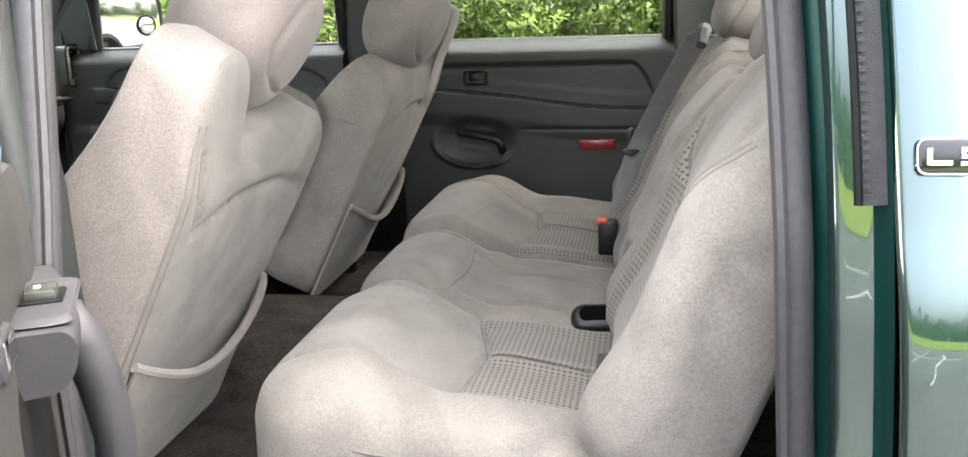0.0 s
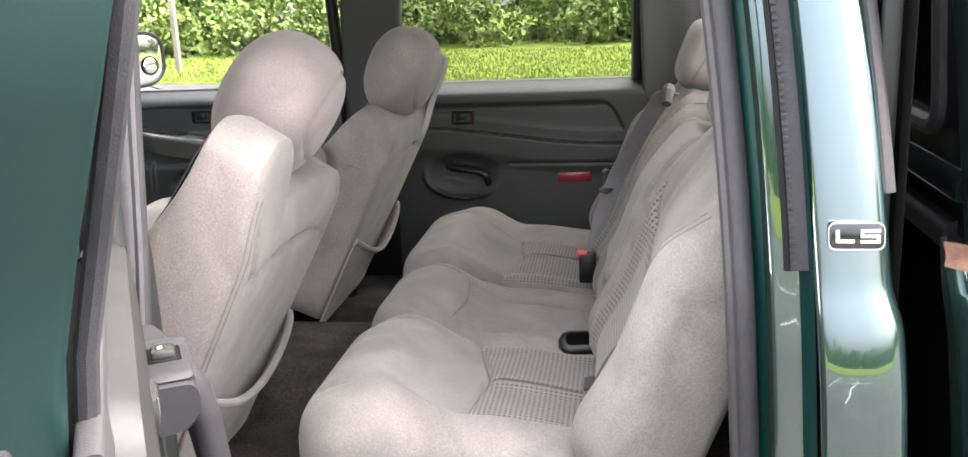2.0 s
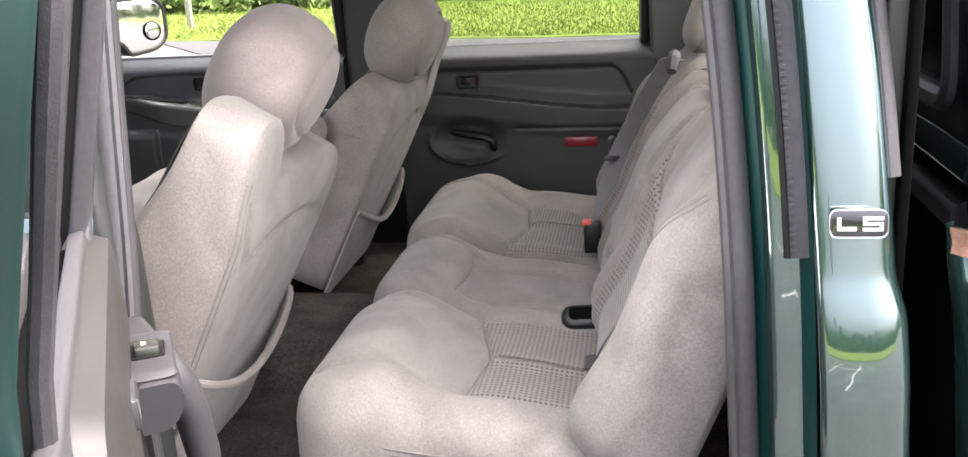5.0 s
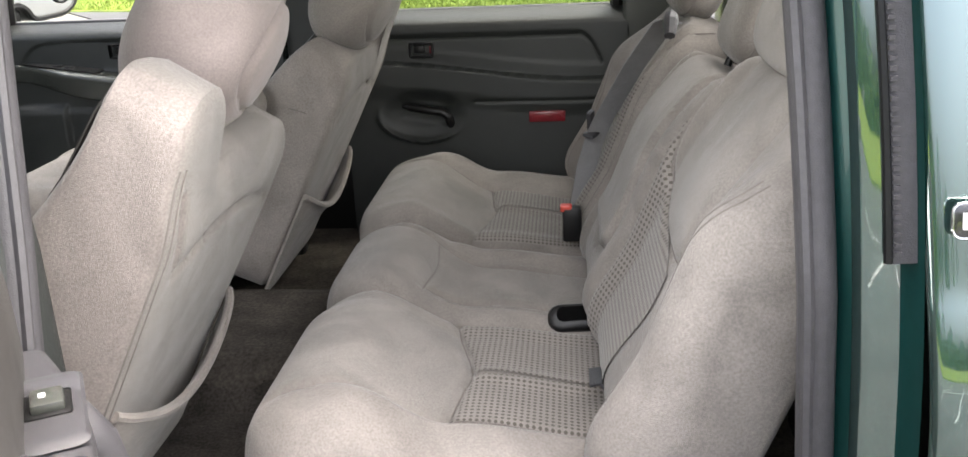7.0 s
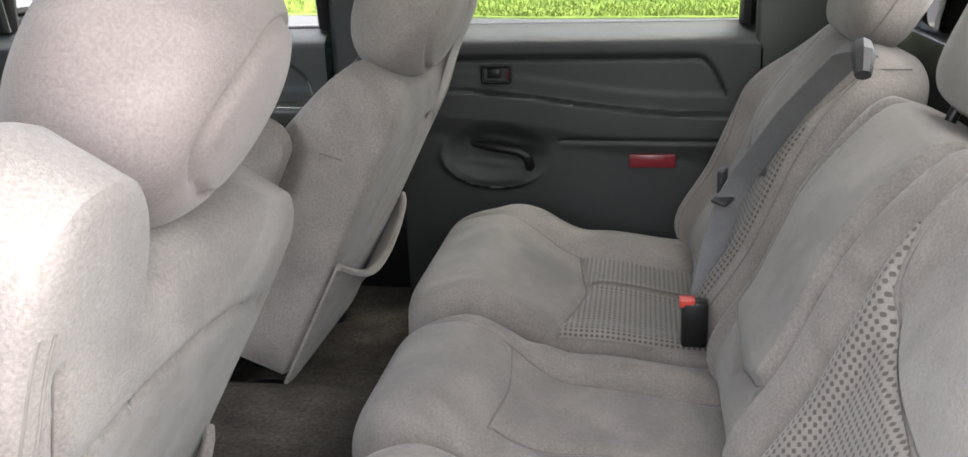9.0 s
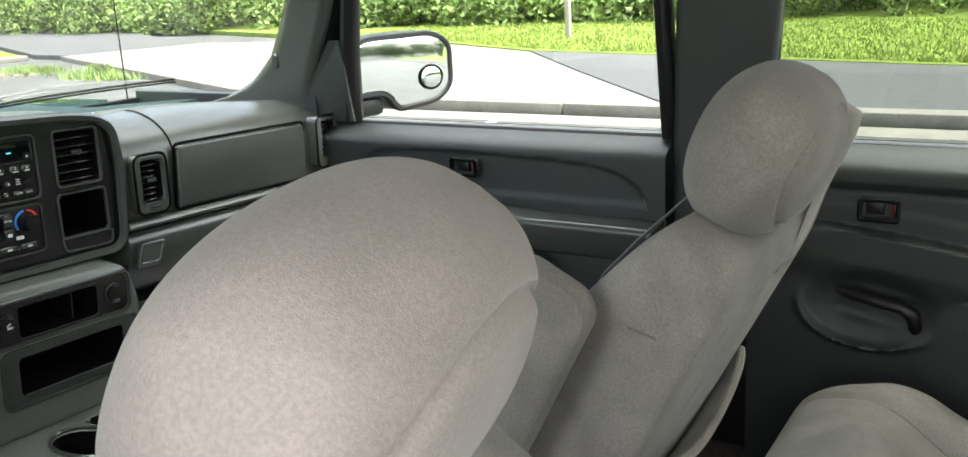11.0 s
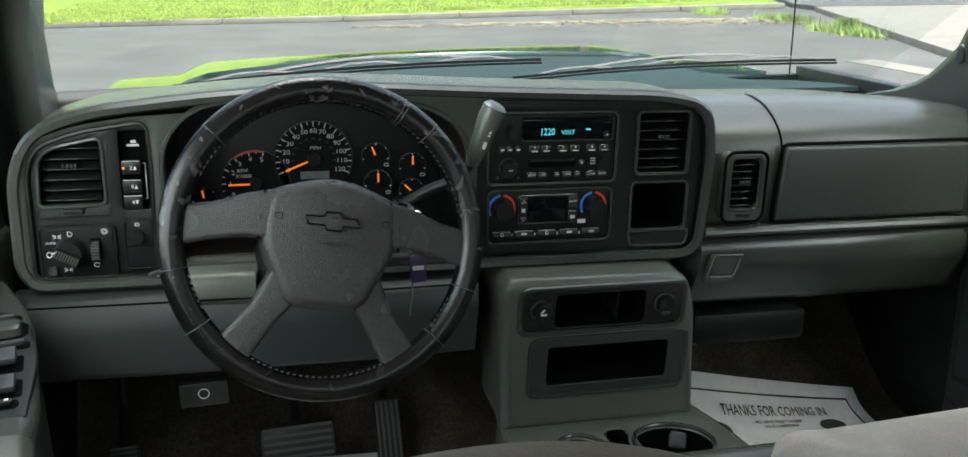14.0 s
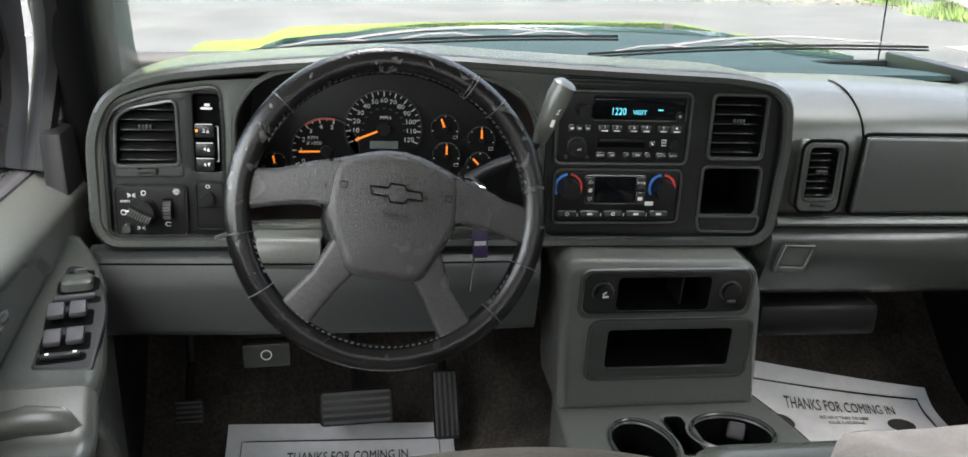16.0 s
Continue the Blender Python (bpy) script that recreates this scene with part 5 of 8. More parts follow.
part("front_flange", loft([[(x, y, z) for x, z in fillet([(1.083, 1.325), (1.104, 1.325), (1.104, 1.362), (1.094, 1.366), (1.086, 1.350)], 0.006, 3)] for y in np.linspace(-0.80, 0.80, 12)]), PAINT, cap, "green flange along the foot of the cap")
part("cap_roof", sheet(np.linspace(1.08, 2.9, 5), np.linspace(-0.70, 0.74, 14), lambda x, y: (x, y, 1.935 - 0.035 * (y / 0.66) ** 4)), PAINT, cap)
fw = part("front_window", panel(win, (), 0.005, 0.001, cap_m @ pose(0, 0, -0.005), back=True), GLASS, cap)
fw.visible_shadow = False
part("window_gasket", tube([cap_m @ Vector((a, b, 0.002)) for a, b in win], 0.014, 8, closed=True), RUBBER, cap, "black window gasket")
part("bed_floor", box((1.98, 0, 0.80), (1.80, 1.7, 0.03)), PLASTIC_DARK, bed)
part("far_side", box((1.98, 0.93, 0.95), (1.80, 0.03, 0.75)), PAINT, bed)
part("cap_far_side", panel(rrect(1.98, 1.62, 1.80, 0.62, 0.02), [rrect(1.98, 1.665, 1.56, 0.31, 0.05)], 0.025, 0.004, facing((0, 0.74, 0), (1, 0, 0), (0, 0, 1)), back=True), GREY_TRIM, cap, "grey lining of the cap side with its window")
part("tailgate", box((2.9, 0, 1.3), (0.03, 1.75, 1.2)), PAINT, bed)
# ---- dashboard ----
TILT = Matrix.Translation((0, -0.27, 1.30)) @ Matrix.Rotation(radians(-2.6), 4, "X") @ Matrix.Translation((0, 0.27, -1.30))
dash = thing("dashboard", "charcoal vinyl dashboard with gauges, radio and vents", "dashboard", TILT)
DF = facing((0, 0, 0), (0, 1, 0), (0, 0, 1))            # plan of the face: across to the right, up


def at_face(x):
    return Matrix.Translation((x, 0, 0)) @ DF


def cavity(rect, depth, m, r=0.008):
    """An open box let into a face."""
    bm = bmesh.new()
    cx, cy, w, h = rect
    lp = rrect(cx, cy, w, h, r)
    rings = [[m @ Vector((x, y, 0)) for x, y in lp], [m @ Vector((cx + (x - cx) * 0.94, cy + (y - cy) * 0.92, -depth)) for x, y in lp]]
    add_loft(bm, rings, True, False)
    vs = [bm.verts.new(p) for p in rings[1]]
    bm.faces.new(vs)
    return bm


def well(loop, depth, m):
    """Walls and floor of an opening of any outline."""
    cx, cy = sum(p[0] for p in loop) / len(loop), sum(p[1] for p in loop) / len(loop)
    bm = bmesh.new()
    rings = [[m @ Vector((x, y, 0)) for x, y in loop], [m @ Vector((cx + (x - cx) * 0.95, cy + (y - cy) * 0.95, -depth)) for x, y in loop]]
    add_loft(bm, rings, True, False)
    bm.faces.new([bm.verts.new(p) for p in rings[1]])
    return bm


def dash_top(y):
    drv = 1.462 + 0.032 * math.cos((y + 0.25) * 2.0)
    pas = 1.478 - 0.022 * smooth01((y - 0.5) / 0.4)
    k = smooth01((y - 0.20) / 0.09)
    return drv * (1 - k) + pas * k


def body_ring(y, inset):
    zt = dash_top(y)
    xf = -1.005 + 0.02 * smooth01((y - 0.6) / 0.25)
    sec = fillet([(-1.58, 1.40), (-1.30, zt - 0.008), (xf - 0.085, zt), (xf + 0.004, zt - 0.052), (xf, 1.282), (xf - 0.012, 1.272), (xf - 0.012, 1.25), (-1.30, 1.14), (-1.58, 1.14)], [0.02, 0.1, 0.09, 0.05, 0.004, 0.003, 0.01, 0.02, 0.02], 7)
    if inset:
        sec = fillet([(-1.58, 1.40), (-1.30, zt - 0.015), (-1.265, zt - 0.004), (-1.25, zt - 0.02), (-1.25, 1.262), (-1.255, 1.254), (-1.26, 1.23), (-1.30, 1.14), (-1.58, 1.14)], [0.02, 0.1, 0.005, 0.01, 0.004, 0.003, 0.01, 0.02, 0.02], 4)
    return [(x, y, z) for x, z in sec]


part("upper_body", loft([body_ring(y, False) for y in (0.258, 0.268, 0.285, 0.32, 0.40, 0.5, 0.6, 0.7, 0.76, 0.80, 0.83, 0.855, 0.872)]), PLASTIC_SOFT, dash)
part("inner_body", loft([body_ring(y, True) for y in np.linspace(-0.82, 0.268, 20)]), PLASTIC_DARK, dash)
outline = fillet([(-0.792, 1.262), (-0.772, 1.230), (0.225, 1.228), (0.250, 1.250), (0.260, 1.40), (0.251, 1.466), (0.222, 1.492), (0.16, 1.503), (-0.12, 1.511), (-0.35, 1.521), (-0.55, 1.505), (-0.69, 1.488), (-0.762, 1.460), (-0.790, 1.40)],
                 [0.02, 0.02, 0.03, 0.03, 0.05, 0.04, 0.04, 0.05, 0.08, 0.08, 0.08, 0.06, 0.05, 0.05], 5)
cluster_hole = fillet([(-0.588, 1.262), (-0.142, 1.258), (-0.146, 1.36), (-0.158, 1.445), (-0.215, 1.483), (-0.40, 1.505), (-0.545, 1.483), (-0.586, 1.435)], [0.03, 0.03, 0.05, 0.04, 0.05, 0.1, 0.05, 0.04], 6)
left_well = fillet([(-0.768, 1.248), (-0.606, 1.246), (-0.603, 1.40), (-0.606, 1.470), (-0.70, 1.456), (-0.752, 1.436), (-0.767, 1.40)], [0.014, 0.014, 0.02, 0.02, 0.04, 0.03, 0.03], 5)
centre_well = fillet([(-0.134, 1.244), (0.238, 1.240), (0.246, 1.40), (0.236, 1.466), (0.205, 1.486), (-0.115, 1.491), (-0.134, 1.475)], [0.02, 0.03, 0.05, 0.03, 0.03, 0.02, 0.02], 5)
part("bezel", panel(outline, [cluster_hole, left_well, centre_well], 0.03, 0.009, at_face(-0.988), seg=4), PLASTIC_SOFT, dash)
lvent = fillet([(-0.752, 1.353), (-0.670, 1.355), (-0.671, 1.443), (-0.73, 1.431), (-0.748, 1.418)], [0.006, 0.006, 0.008, 0.02, 0.012], 4)
left_holes = [lvent, rrect(-0.6275, 1.399, 0.036, 0.112, 0.004)]
part("side_fascia", panel(shrink(ccw(left_well), -0.002), left_holes, 0.012, 0.002, at_face(-0.9985)), DASH_BLACK, dash, "black switch panel")
centre_holes = [rrect(-0.0145, 1.417, 0.206, 0.108, 0.008), rrect(-0.015, 1.309, 0.200, 0.082, 0.008), rrect(0.170, 1.421, 0.083, 0.094, 0.006), rrect(0.1695, 1.317, 0.091, 0.074, 0.006)]
part("centre_fascia", panel(shrink(ccw(centre_well), -0.002), centre_holes, 0.012, 0.002, at_face(-0.9985)), DASH_BLACK, dash, "black centre panel")
# raised rims
def rim(loop, x, r, mat_=POLISHED, name="rim"):
    return part(name, tube([at_face(x) @ Vector((a, b, 0)) for a, b in loop], r, 6, closed=True), mat_, dash)
rim(shrink(ccw(outline), 0.008), -0.990, 0.0085)
rim(shrink(ccw(left_well), 0.001), -0.9935, 0.0035, DASH_BLACK)
rim(shrink(ccw(centre_well), 0.001), -0.9935, 0.0035, DASH_BLACK)
rim(shrink(ccw(cluster_hole), -0.004), -0.989, 0.004)
part("cluster_wall", loft([[at_face(-1.0) @ Vector((a, b, 0)) for a, b in cluster_hole], [at_face(-1.205) @ Vector((a * 0.98 - 0.007, b * 0.96 + 0.048, 0)) for a, b in cluster_hole]], True, False), PLASTIC_DARK, dash)
part("side_return", loft([[at_face(-0.995) @ Vector((a, b, 0)) for a, b in outline], [at_face(-1.12) @ Vector((a, b, 0)) for a, b in outline], [at_face(-1.34) @ Vector((a, b * 0.985 - 0.005, 0)) for a, b in outline]], True, False), PLASTIC_SOFT, dash)


def thing_part(name):
    ob = new(name)
    ob.parent = dash
    return ob


def air_vent(x, rect, rows, loop=None, tilt=24):
    """Slatted vent let into the face."""
    cx, cy, w, h = rect
    v = thing_part("air_vent")
    # duct walls painted near-black for the shade inside
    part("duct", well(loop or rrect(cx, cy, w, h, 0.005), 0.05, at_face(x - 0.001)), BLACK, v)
    for i in range(rows):
        z = cy - h / 2 + (i + 0.6) * h / (rows + 0.2)
        cut = max(0.0, (z - (cy + h * 0.30)) * 1.6) if loop else 0.0
        part("slat", box((0, cut / 2, 0), (0.020, w * 0.97 - cut, 0.0028), 0.0011, 1, pose(x - 0.013, cx, z, 0, tilt, 0)), DASH_BLACK, v)
    zt = cy - h / 2 + (rows // 2 + 0.6) * h / (rows + 0.2)
    for k in range(4):
        part("tab", box((x + 0.001, cx - 0.0075 + 0.005 * k, zt + 0.002), (0.007, 0.0036, 0.008), 0.0015, 1), PLASTIC, v)
    return v


air_vent(-0.9995, (-0.711, 1.398, 0.080, 0.090), 6, lvent)
air_vent(-0.9995, (0.170, 1.421, 0.082, 0.093), 6)
rim(shrink(ccw(lvent), -0.003), -0.9975, 0.0026)
rim(rrect(0.170, 1.421, 0.090, 0.101, 0.008), -0.9975, 0.0028)
rim(rrect(0.1695, 1.317, 0.098, 0.081, 0.008), -0.9975, 0.0026)
rim(fillet([(0.122, 1.252), (0.222, 1.250), (0.224, 1.276), (0.120, 1.278)], [0.014, 0.014, 0.003, 0.003], 4), -0.9975, 0.0024)
# bin interior: its darkness is in the colour
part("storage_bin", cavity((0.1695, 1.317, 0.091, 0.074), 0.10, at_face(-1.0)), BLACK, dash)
part("vent_wheel", box((-0.996, -0.711, 1.344), (0.008, 0.028, 0.0085), 0.003), PLASTIC_DARK, dash)
for k in range(6):
    part("wheel_rib", box((-0.9915, -0.7215 + k * 0.0042, 1.344), (0.002, 0.0016, 0.0065)), PLASTIC, dash)
rim(fillet([(-0.757, 1.334), (-0.663, 1.336), (-0.662, 1.350), (-0.757, 1.347)], 0.003, 2), -0.998, 0.0012, DASH_BLACK)
# vents beside the glove box
def small_vent(y, z, w, h, x):
    part("vent_frame", panel(rrect(y, z - 0.006, w + 0.024, h + 0.034, 0.016), [rrect(y, z, w, h, 0.007)], 0.035, 0.005, at_face(x + 0.006)), PLASTIC_SOFT, dash)
    part("vent_ring", tube([at_face(x + 0.0065) @ Vector((a, b, 0)) for a, b in rrect(y, z, w + 0.006, h + 0.006, 0.009)], 0.0024, 6, closed=True), PLASTIC, dash)
    part("vent_gap", tube([at_face(x + 0.0045) @ Vector((a, b, 0)) for a, b in rrect(y, z - 0.006, w + 0.026, h + 0.036, 0.017)], 0.0026, 6, closed=True), BLACK, dash)
    air_vent(x + 0.003, (y, z, w, h), 7)
    part("vent_wheel", box((x + 0.006, y, z - h / 2 - 0.011), (0.006, 0.024, 0.0065), 0.002), PLASTIC_DARK, dash)
small_vent(0.3125, 1.353, 0.050, 0.082, -0.986)
small_vent(0.805, 1.372, 0.050, 0.086, -0.966)
part("glovebox_door", panel(fillet([(0.380, 1.284), (0.755, 1.284), (0.755, 1.412), (0.388, 1.410)], [0.004, 0.004, 0.012, 0.012], 4), (), 0.012, 0.005, at_face(-0.9885)), PLASTIC, dash)
part("lid_line", tube([at_face(-0.9965) @ Vector((a, b, 0)) for a, b in fillet([(0.376, 1.281), (0.759, 1.281), (0.759, 1.416), (0.384, 1.414)], 0.012, 4)], 0.0032, 5, closed=True), BLACK, dash)
part("seam", tube([(x + 0.0008, 0.388, z + 0.0006) for x, y, z in body_ring(0.388, False)[16:31]], 0.0018, 5), BLACK, dash)


# radio
def face_box(name, y0, y1, z0, z1, x, material, parent=dash, depth=0.008, r=0.003, label=""):
    return part(name, panel(rrect((y0 + y1) / 2, (z0 + z1) / 2, y1 - y0, z1 - z0, r), (), depth, min(0.002, r), at_face(x)), material, parent, label)


def word(t, size, y, z, parent, x=-0.9895, name="button_word", wide=1.0):
    me = text_mesh(t, size, name)
    me.materials.append(WHITE)
    return part(name, me, None, parent, m=at_face(x) @ Matrix.Translation((y, z, 0)) @ Matrix.Diagonal((wide, 1, 1, 1)))


radio = thing("radio", "black car radio with cassette slot and lit display", "radio", TILT)
face_box("faceplate", -0.1165, 0.0875, 1.364, 1.470, -0.9975, PLASTIC_DARK, radio, 0.05, 0.007)
part("radio_rim", tube([at_face(-0.9965) @ Vector((a, b, 0)) for a, b in rrect(-0.0145, 1.417, 0.209, 0.111, 0.010)], 0.0028, 6, closed=True), PLASTIC, radio)
face_box("display", -0.066, 0.080, 1.430, 1.463, -0.9955, SCREEN, radio, 0.003, 0.004)
part("display_rim", tube([at_face(-0.9953) @ Vector((a, b, 0)) for a, b in rrect(0.007, 1.4465, 0.149, 0.036, 0.005)], 0.0013, 5, closed=True), PLASTIC_DARK, radio)
part("display_text", text_mesh("1220", 0.0150), CYAN, radio, "cyan lit digits", m=at_face(-0.9945) @ Matrix.Translation((-0.026, 1.4425, 0)) @ Matrix.Diagonal((0.80, 1.05, 1, 1)))
part("display_text", text_mesh("VISIT", 0.0100), CYAN, radio, "cyan lit letters", m=at_face(-0.9945) @ Matrix.Translation((0.0075, 1.4415, 0)) @ Matrix.Diagonal((1.05, 1, 1, 1)))
part("display_text", box((-0.9945, 0.040, 1.446), (0.0006, 0.008, 0.002)), CYAN, radio, "small cyan lit mark")
part("volume_knob", cyl((-0.9985, -0.082, 1.4445), (-0.978, -0.082, 1.4445), 0.0105, 0.0095, 24), PLASTIC_DARK, radio)
part("tune_knob", cyl((-0.9985, -0.086, 1.3875), (-0.982, -0.086, 1.3875), 0.0130, 0.0120, 28), PLASTIC_DARK, radio)
part("knob_ring", tube([at_face(-0.9955) @ Vector((-0.086 + 0.0145 * math.cos(a), 1.3875 + 0.0145 * math.sin(a), 0)) for a in np.linspace(0, 2 * math.pi, 28, endpoint=False)], 0.0012, 5, closed=True), PLASTIC, radio)
word("RPT", 0.0042, -0.086, 1.386, radio, -0.9815)
for y in (-0.103, -0.070):
    part("button", cyl((-0.998, y, 1.373), (-0.993, y, 1.373), 0.0032, n=12), PLASTIC, radio)
part("eject_button", cyl((-0.998, 0.071, 1.4375), (-0.993, 0.071, 1.4375), 0.0062, n=18), PLASTIC_DARK, radio)
part("eject_mark", panel([(0.0685, 1.4360), (0.0735, 1.4360), (0.0710, 1.4395)], (), 0.0004, 0.0, at_face(-0.9925)), WHITE, radio)
for i, y in enumerate((-0.097, -0.085, -0.072, -0.046, -0.027, 0.000, 0.020, 0.047, 0.068)):
    w = 0.010 if i < 3 else 0.0175
    part("button", box((-0.9955, y, 1.4165), (0.006, w, 0.0115), 0.0018, 1), PLASTIC, radio)
    if i < 3:
        part("button_mark", box((-0.9922, y, 1.4165), (0.0005, 0.005, 0.0022)), WHITE, radio)
    else:
        word(str(i - 2), 0.0062, y, 1.4188, radio, -0.9922, "preset_number")
        part("button_mark", box((-0.9922, y, 1.4134), (0.0005, 0.0095, 0.0017)), WHITE, radio)
part("cassette_slot", box((-0.9965, -0.0165, 1.394), (0.004, 0.075, 0.013), 0.001), BLACK, radio)
part("cassette_flap", box((-0.9952, -0.0165, 1.398), (0.003, 0.072, 0.0045), 0.001), PLASTIC_DARK, radio)
for y, wd, t in ((-0.049, 0.0165, "BAND"), (-0.031, 0.0145, "DISP"), (-0.008, 0.010, "<<"), (0.009, 0.0165, "TYPE"), (0.026, 0.010, ">>"), (0.048, 0.0165, "AUTO"), (0.067, 0.0165, "AUTO")):
    part("button", box((-0.9955, y, 1.3755), (0.006, wd, 0.0095), 0.0018, 1), PLASTIC, radio)
    word(t, 0.0042, y, 1.3757, radio, -0.9922)
part("eject_button", box((-0.9955, 0.032, 1.3935), (0.005, 0.010, 0.010), 0.002, 1), PLASTIC, radio)
part("eject_mark", panel([(0.030, 1.3925), (0.034, 1.3925), (0.032, 1.3955)], (), 0.0004, 0.0, at_face(-0.9925)), WHITE, radio)
for z in (1.399, 1.395, 1.391):
    part("button_mark", box((-0.9972, 0.0515, z), (0.0005, 0.008, 0.0016)), WHITE, radio)
part("tone_knob", cyl((-0.998, 0.0665, 1.3935), (-0.989, 0.0665, 1.3935), 0.0078, 0.0070, 20), PLASTIC_DARK, radio)

# heater controls
hvac = thing("heater_control", "black heater panel with two dials and a row of buttons", "heater control", TILT)
face_box("faceplate", -0.114, 0.084, 1.269, 1.349, -0.9980, PLASTIC_DARK, hvac, 0.012, 0.007)
part("heater_rim", tube([at_face(-0.997) @ Vector((a, b, 0)) for a, b in rrect(-0.015, 1.309, 0.203, 0.085, 0.010)], 0.0026, 6, closed=True), PLASTIC, hvac)
face_box("screen", -0.052, 0.012, 1.299, 1.341, -0.9955, SCREEN, hvac, 0.003)
part("screen_rim", tube([at_face(-0.9953) @ Vector((a, b, 0)) for a, b in rrect(-0.020, 1.320, 0.097, 0.045, 0.005)], 0.0014, 5, closed=True), PLASTIC, hvac)
for y in (-0.0945, 0.056):
    part("dial", cyl((-0.9985, y, 1.3235), (-0.974, y, 1.3235), 0.0158, 0.0140, 32), PLASTIC_DARK, hvac)
    for m_, a0, a1 in ((BLUE, 98, 212), (REDM, -32, 82)):
        part("dial_arc", strip([at_face(-0.9965) @ Vector((y + 0.0205 * math.cos(radians(a)), 1.3235 + 0.0205 * math.sin(radians(a)), 0)) for a in np.linspace(a0, a1, 16)], (1, 0, 0), 0.0014, 0.0036), m_, hvac)
for i, y in enumerate((-0.0945, -0.0585, -0.021, 0.016, 0.053)):
    part("button", box((-0.9945, y, 1.2825), (0.008, 0.031, 0.0105), 0.0022, 1), PLASTIC, hvac)
    if i in (0, 2):
        part("button_mark", tube([(-0.9903, y + 0.0024 * math.cos(a), 1.2825 + 0.0024 * math.sin(a)) for a in np.linspace(0, 2 * math.pi, 10, endpoint=False)], 0.0006, 4, closed=True), WHITE, hvac)
    else:
        part("button_mark", box((-0.9903, y, 1.2825), (0.0005, 0.0085, 0.0034)), WHITE, hvac)
    if i:
        part("button_mark", box((-0.9950, y - 0.0185, 1.2800), (0.0005, 0.0014, 0.0050)), WHITE, hvac)
for z in (1.334, 1.320, 1.306):
    part("button", box((-0.9945, -0.0605, z), (0.005, 0.0125, 0.0125), 0.0012, 1), PLASTIC, hvac)
for z in (1.331, 1.307):
    part("button", box((-0.9945, 0.0205, z), (0.005, 0.0135, 0.0200), 0.0012, 1), PLASTIC, hvac)
word("AUTO", 0.0048, 0.0205, 1.332, hvac, -0.9917)
part("button_mark", box((-0.9917, 0.0205, 1.307), (0.0005, 0.0075, 0.0055)), WHITE, hvac)
part("button_mark", box((-0.9917, -0.0605, 1.320), (0.0005, 0.0055, 0.0055)), WHITE, hvac)
for z, k in ((1.334, 1), (1.306, -1)):
    part("arrow", tube([at_face(-0.9917) @ Vector((-0.0605 + p * 0.0036, z + q * 0.0030 * k, 0)) for p, q in ((-1, -0.7), (1, -0.7), (0, 0.9))], 0.0007, 4, closed=True), WHITE, hvac)
part("tag", box((-0.984, 0.033, 1.3015), (0.002, 0.013, 0.006), 0, 1), WHITE, hvac)

# switches on the driver's outer end
part("switch_well", cavity((-0.6275, 1.399, 0.036, 0.112), 0.010, at_face(-0.9985), 0.004), BLACK, dash)
for i, (z, t, k) in enumerate(((1.4040, "2", 1), (1.3770, "4", 1), (1.3545, "4", -1))):
    part("switch", box((-0.999, -0.631, z), (0.012, 0.026, 0.0205), 0.0025, 2), DASH_BLACK, dash)
    part("switch_edge", box((-0.9928, -0.631, z + 0.0095), (0.0006, 0.023, 0.0008)), WHITE, dash)
    word(t, 0.0080, -0.6310, z, dash, -0.9926, "switch_mark")
    part("switch_arrow", panel([(-0.6280, z - 0.0028 * k), (-0.6240, z - 0.0028 * k), (-0.6260, z + 0.0028 * k)], (), 0.0004, 0.0, at_face(-0.9926)), WHITE, dash)
part("lamp", cyl((-0.995, -0.6410, 1.404), (-0.9922, -0.6410, 1.404), 0.0018, n=10), ORANGE, dash, "small amber lamp")
part("switch_mark", box((-1.003, -0.6275, 1.4340), (0.0006, 0.016, 0.0030)), WHITE, dash)
part("switch_mark", box((-1.003, -0.6265, 1.4390), (0.0006, 0.007, 0.0040)), WHITE, dash)
part("bracket", tube([(-1.003, -0.6165, 1.4085), (-1.003, -0.6130, 1.4085), (-1.003, -0.6130, 1.3570), (-1.003, -0.6165, 1.3570)], 0.0008, 4), WHITE, dash)
face_box("headlamp_panel", -0.757, -0.661, 1.250, 1.321, -0.9945, PLASTIC_DARK, dash, 0.01, 0.006)
rim(rrect(-0.709, 1.2855, 0.099, 0.074, 0.008), -0.9950, 0.0022, DASH_BLACK)
part("headlamp_knob", cyl((-0.998, -0.7195, 1.288), (-0.970, -0.7195, 1.288), 0.0195, 0.0180, 32), PLASTIC_DARK, dash)
KM = Matrix.Translation((0, -0.7195, 1.288)) @ Matrix.Rotation(radians(62), 4, "X") @ Matrix.Translation((0, 0.7195, -1.288))
part("grip", box((-0.966, -0.7195, 1.288), (0.016, 0.012, 0.035), 0.003, 2, KM), PLASTIC_DARK, dash)
for k in range(9):
    part("knob_rib", box((-0.957, -0.7195, 1.2735 + k * 0.0036), (0.002, 0.011, 0.0013), 0, 1, KM), PLASTIC_PALE, dash)
part("knob_mark", box((-0.9572, -0.7345, 1.2960), (0.001, 0.006, 0.0022)), WHITE, dash)
part("dimmer_slot", box((-0.9942, -0.685, 1.2885), (0.002, 0.014, 0.031), 0.0008, 1), BLACK, dash)
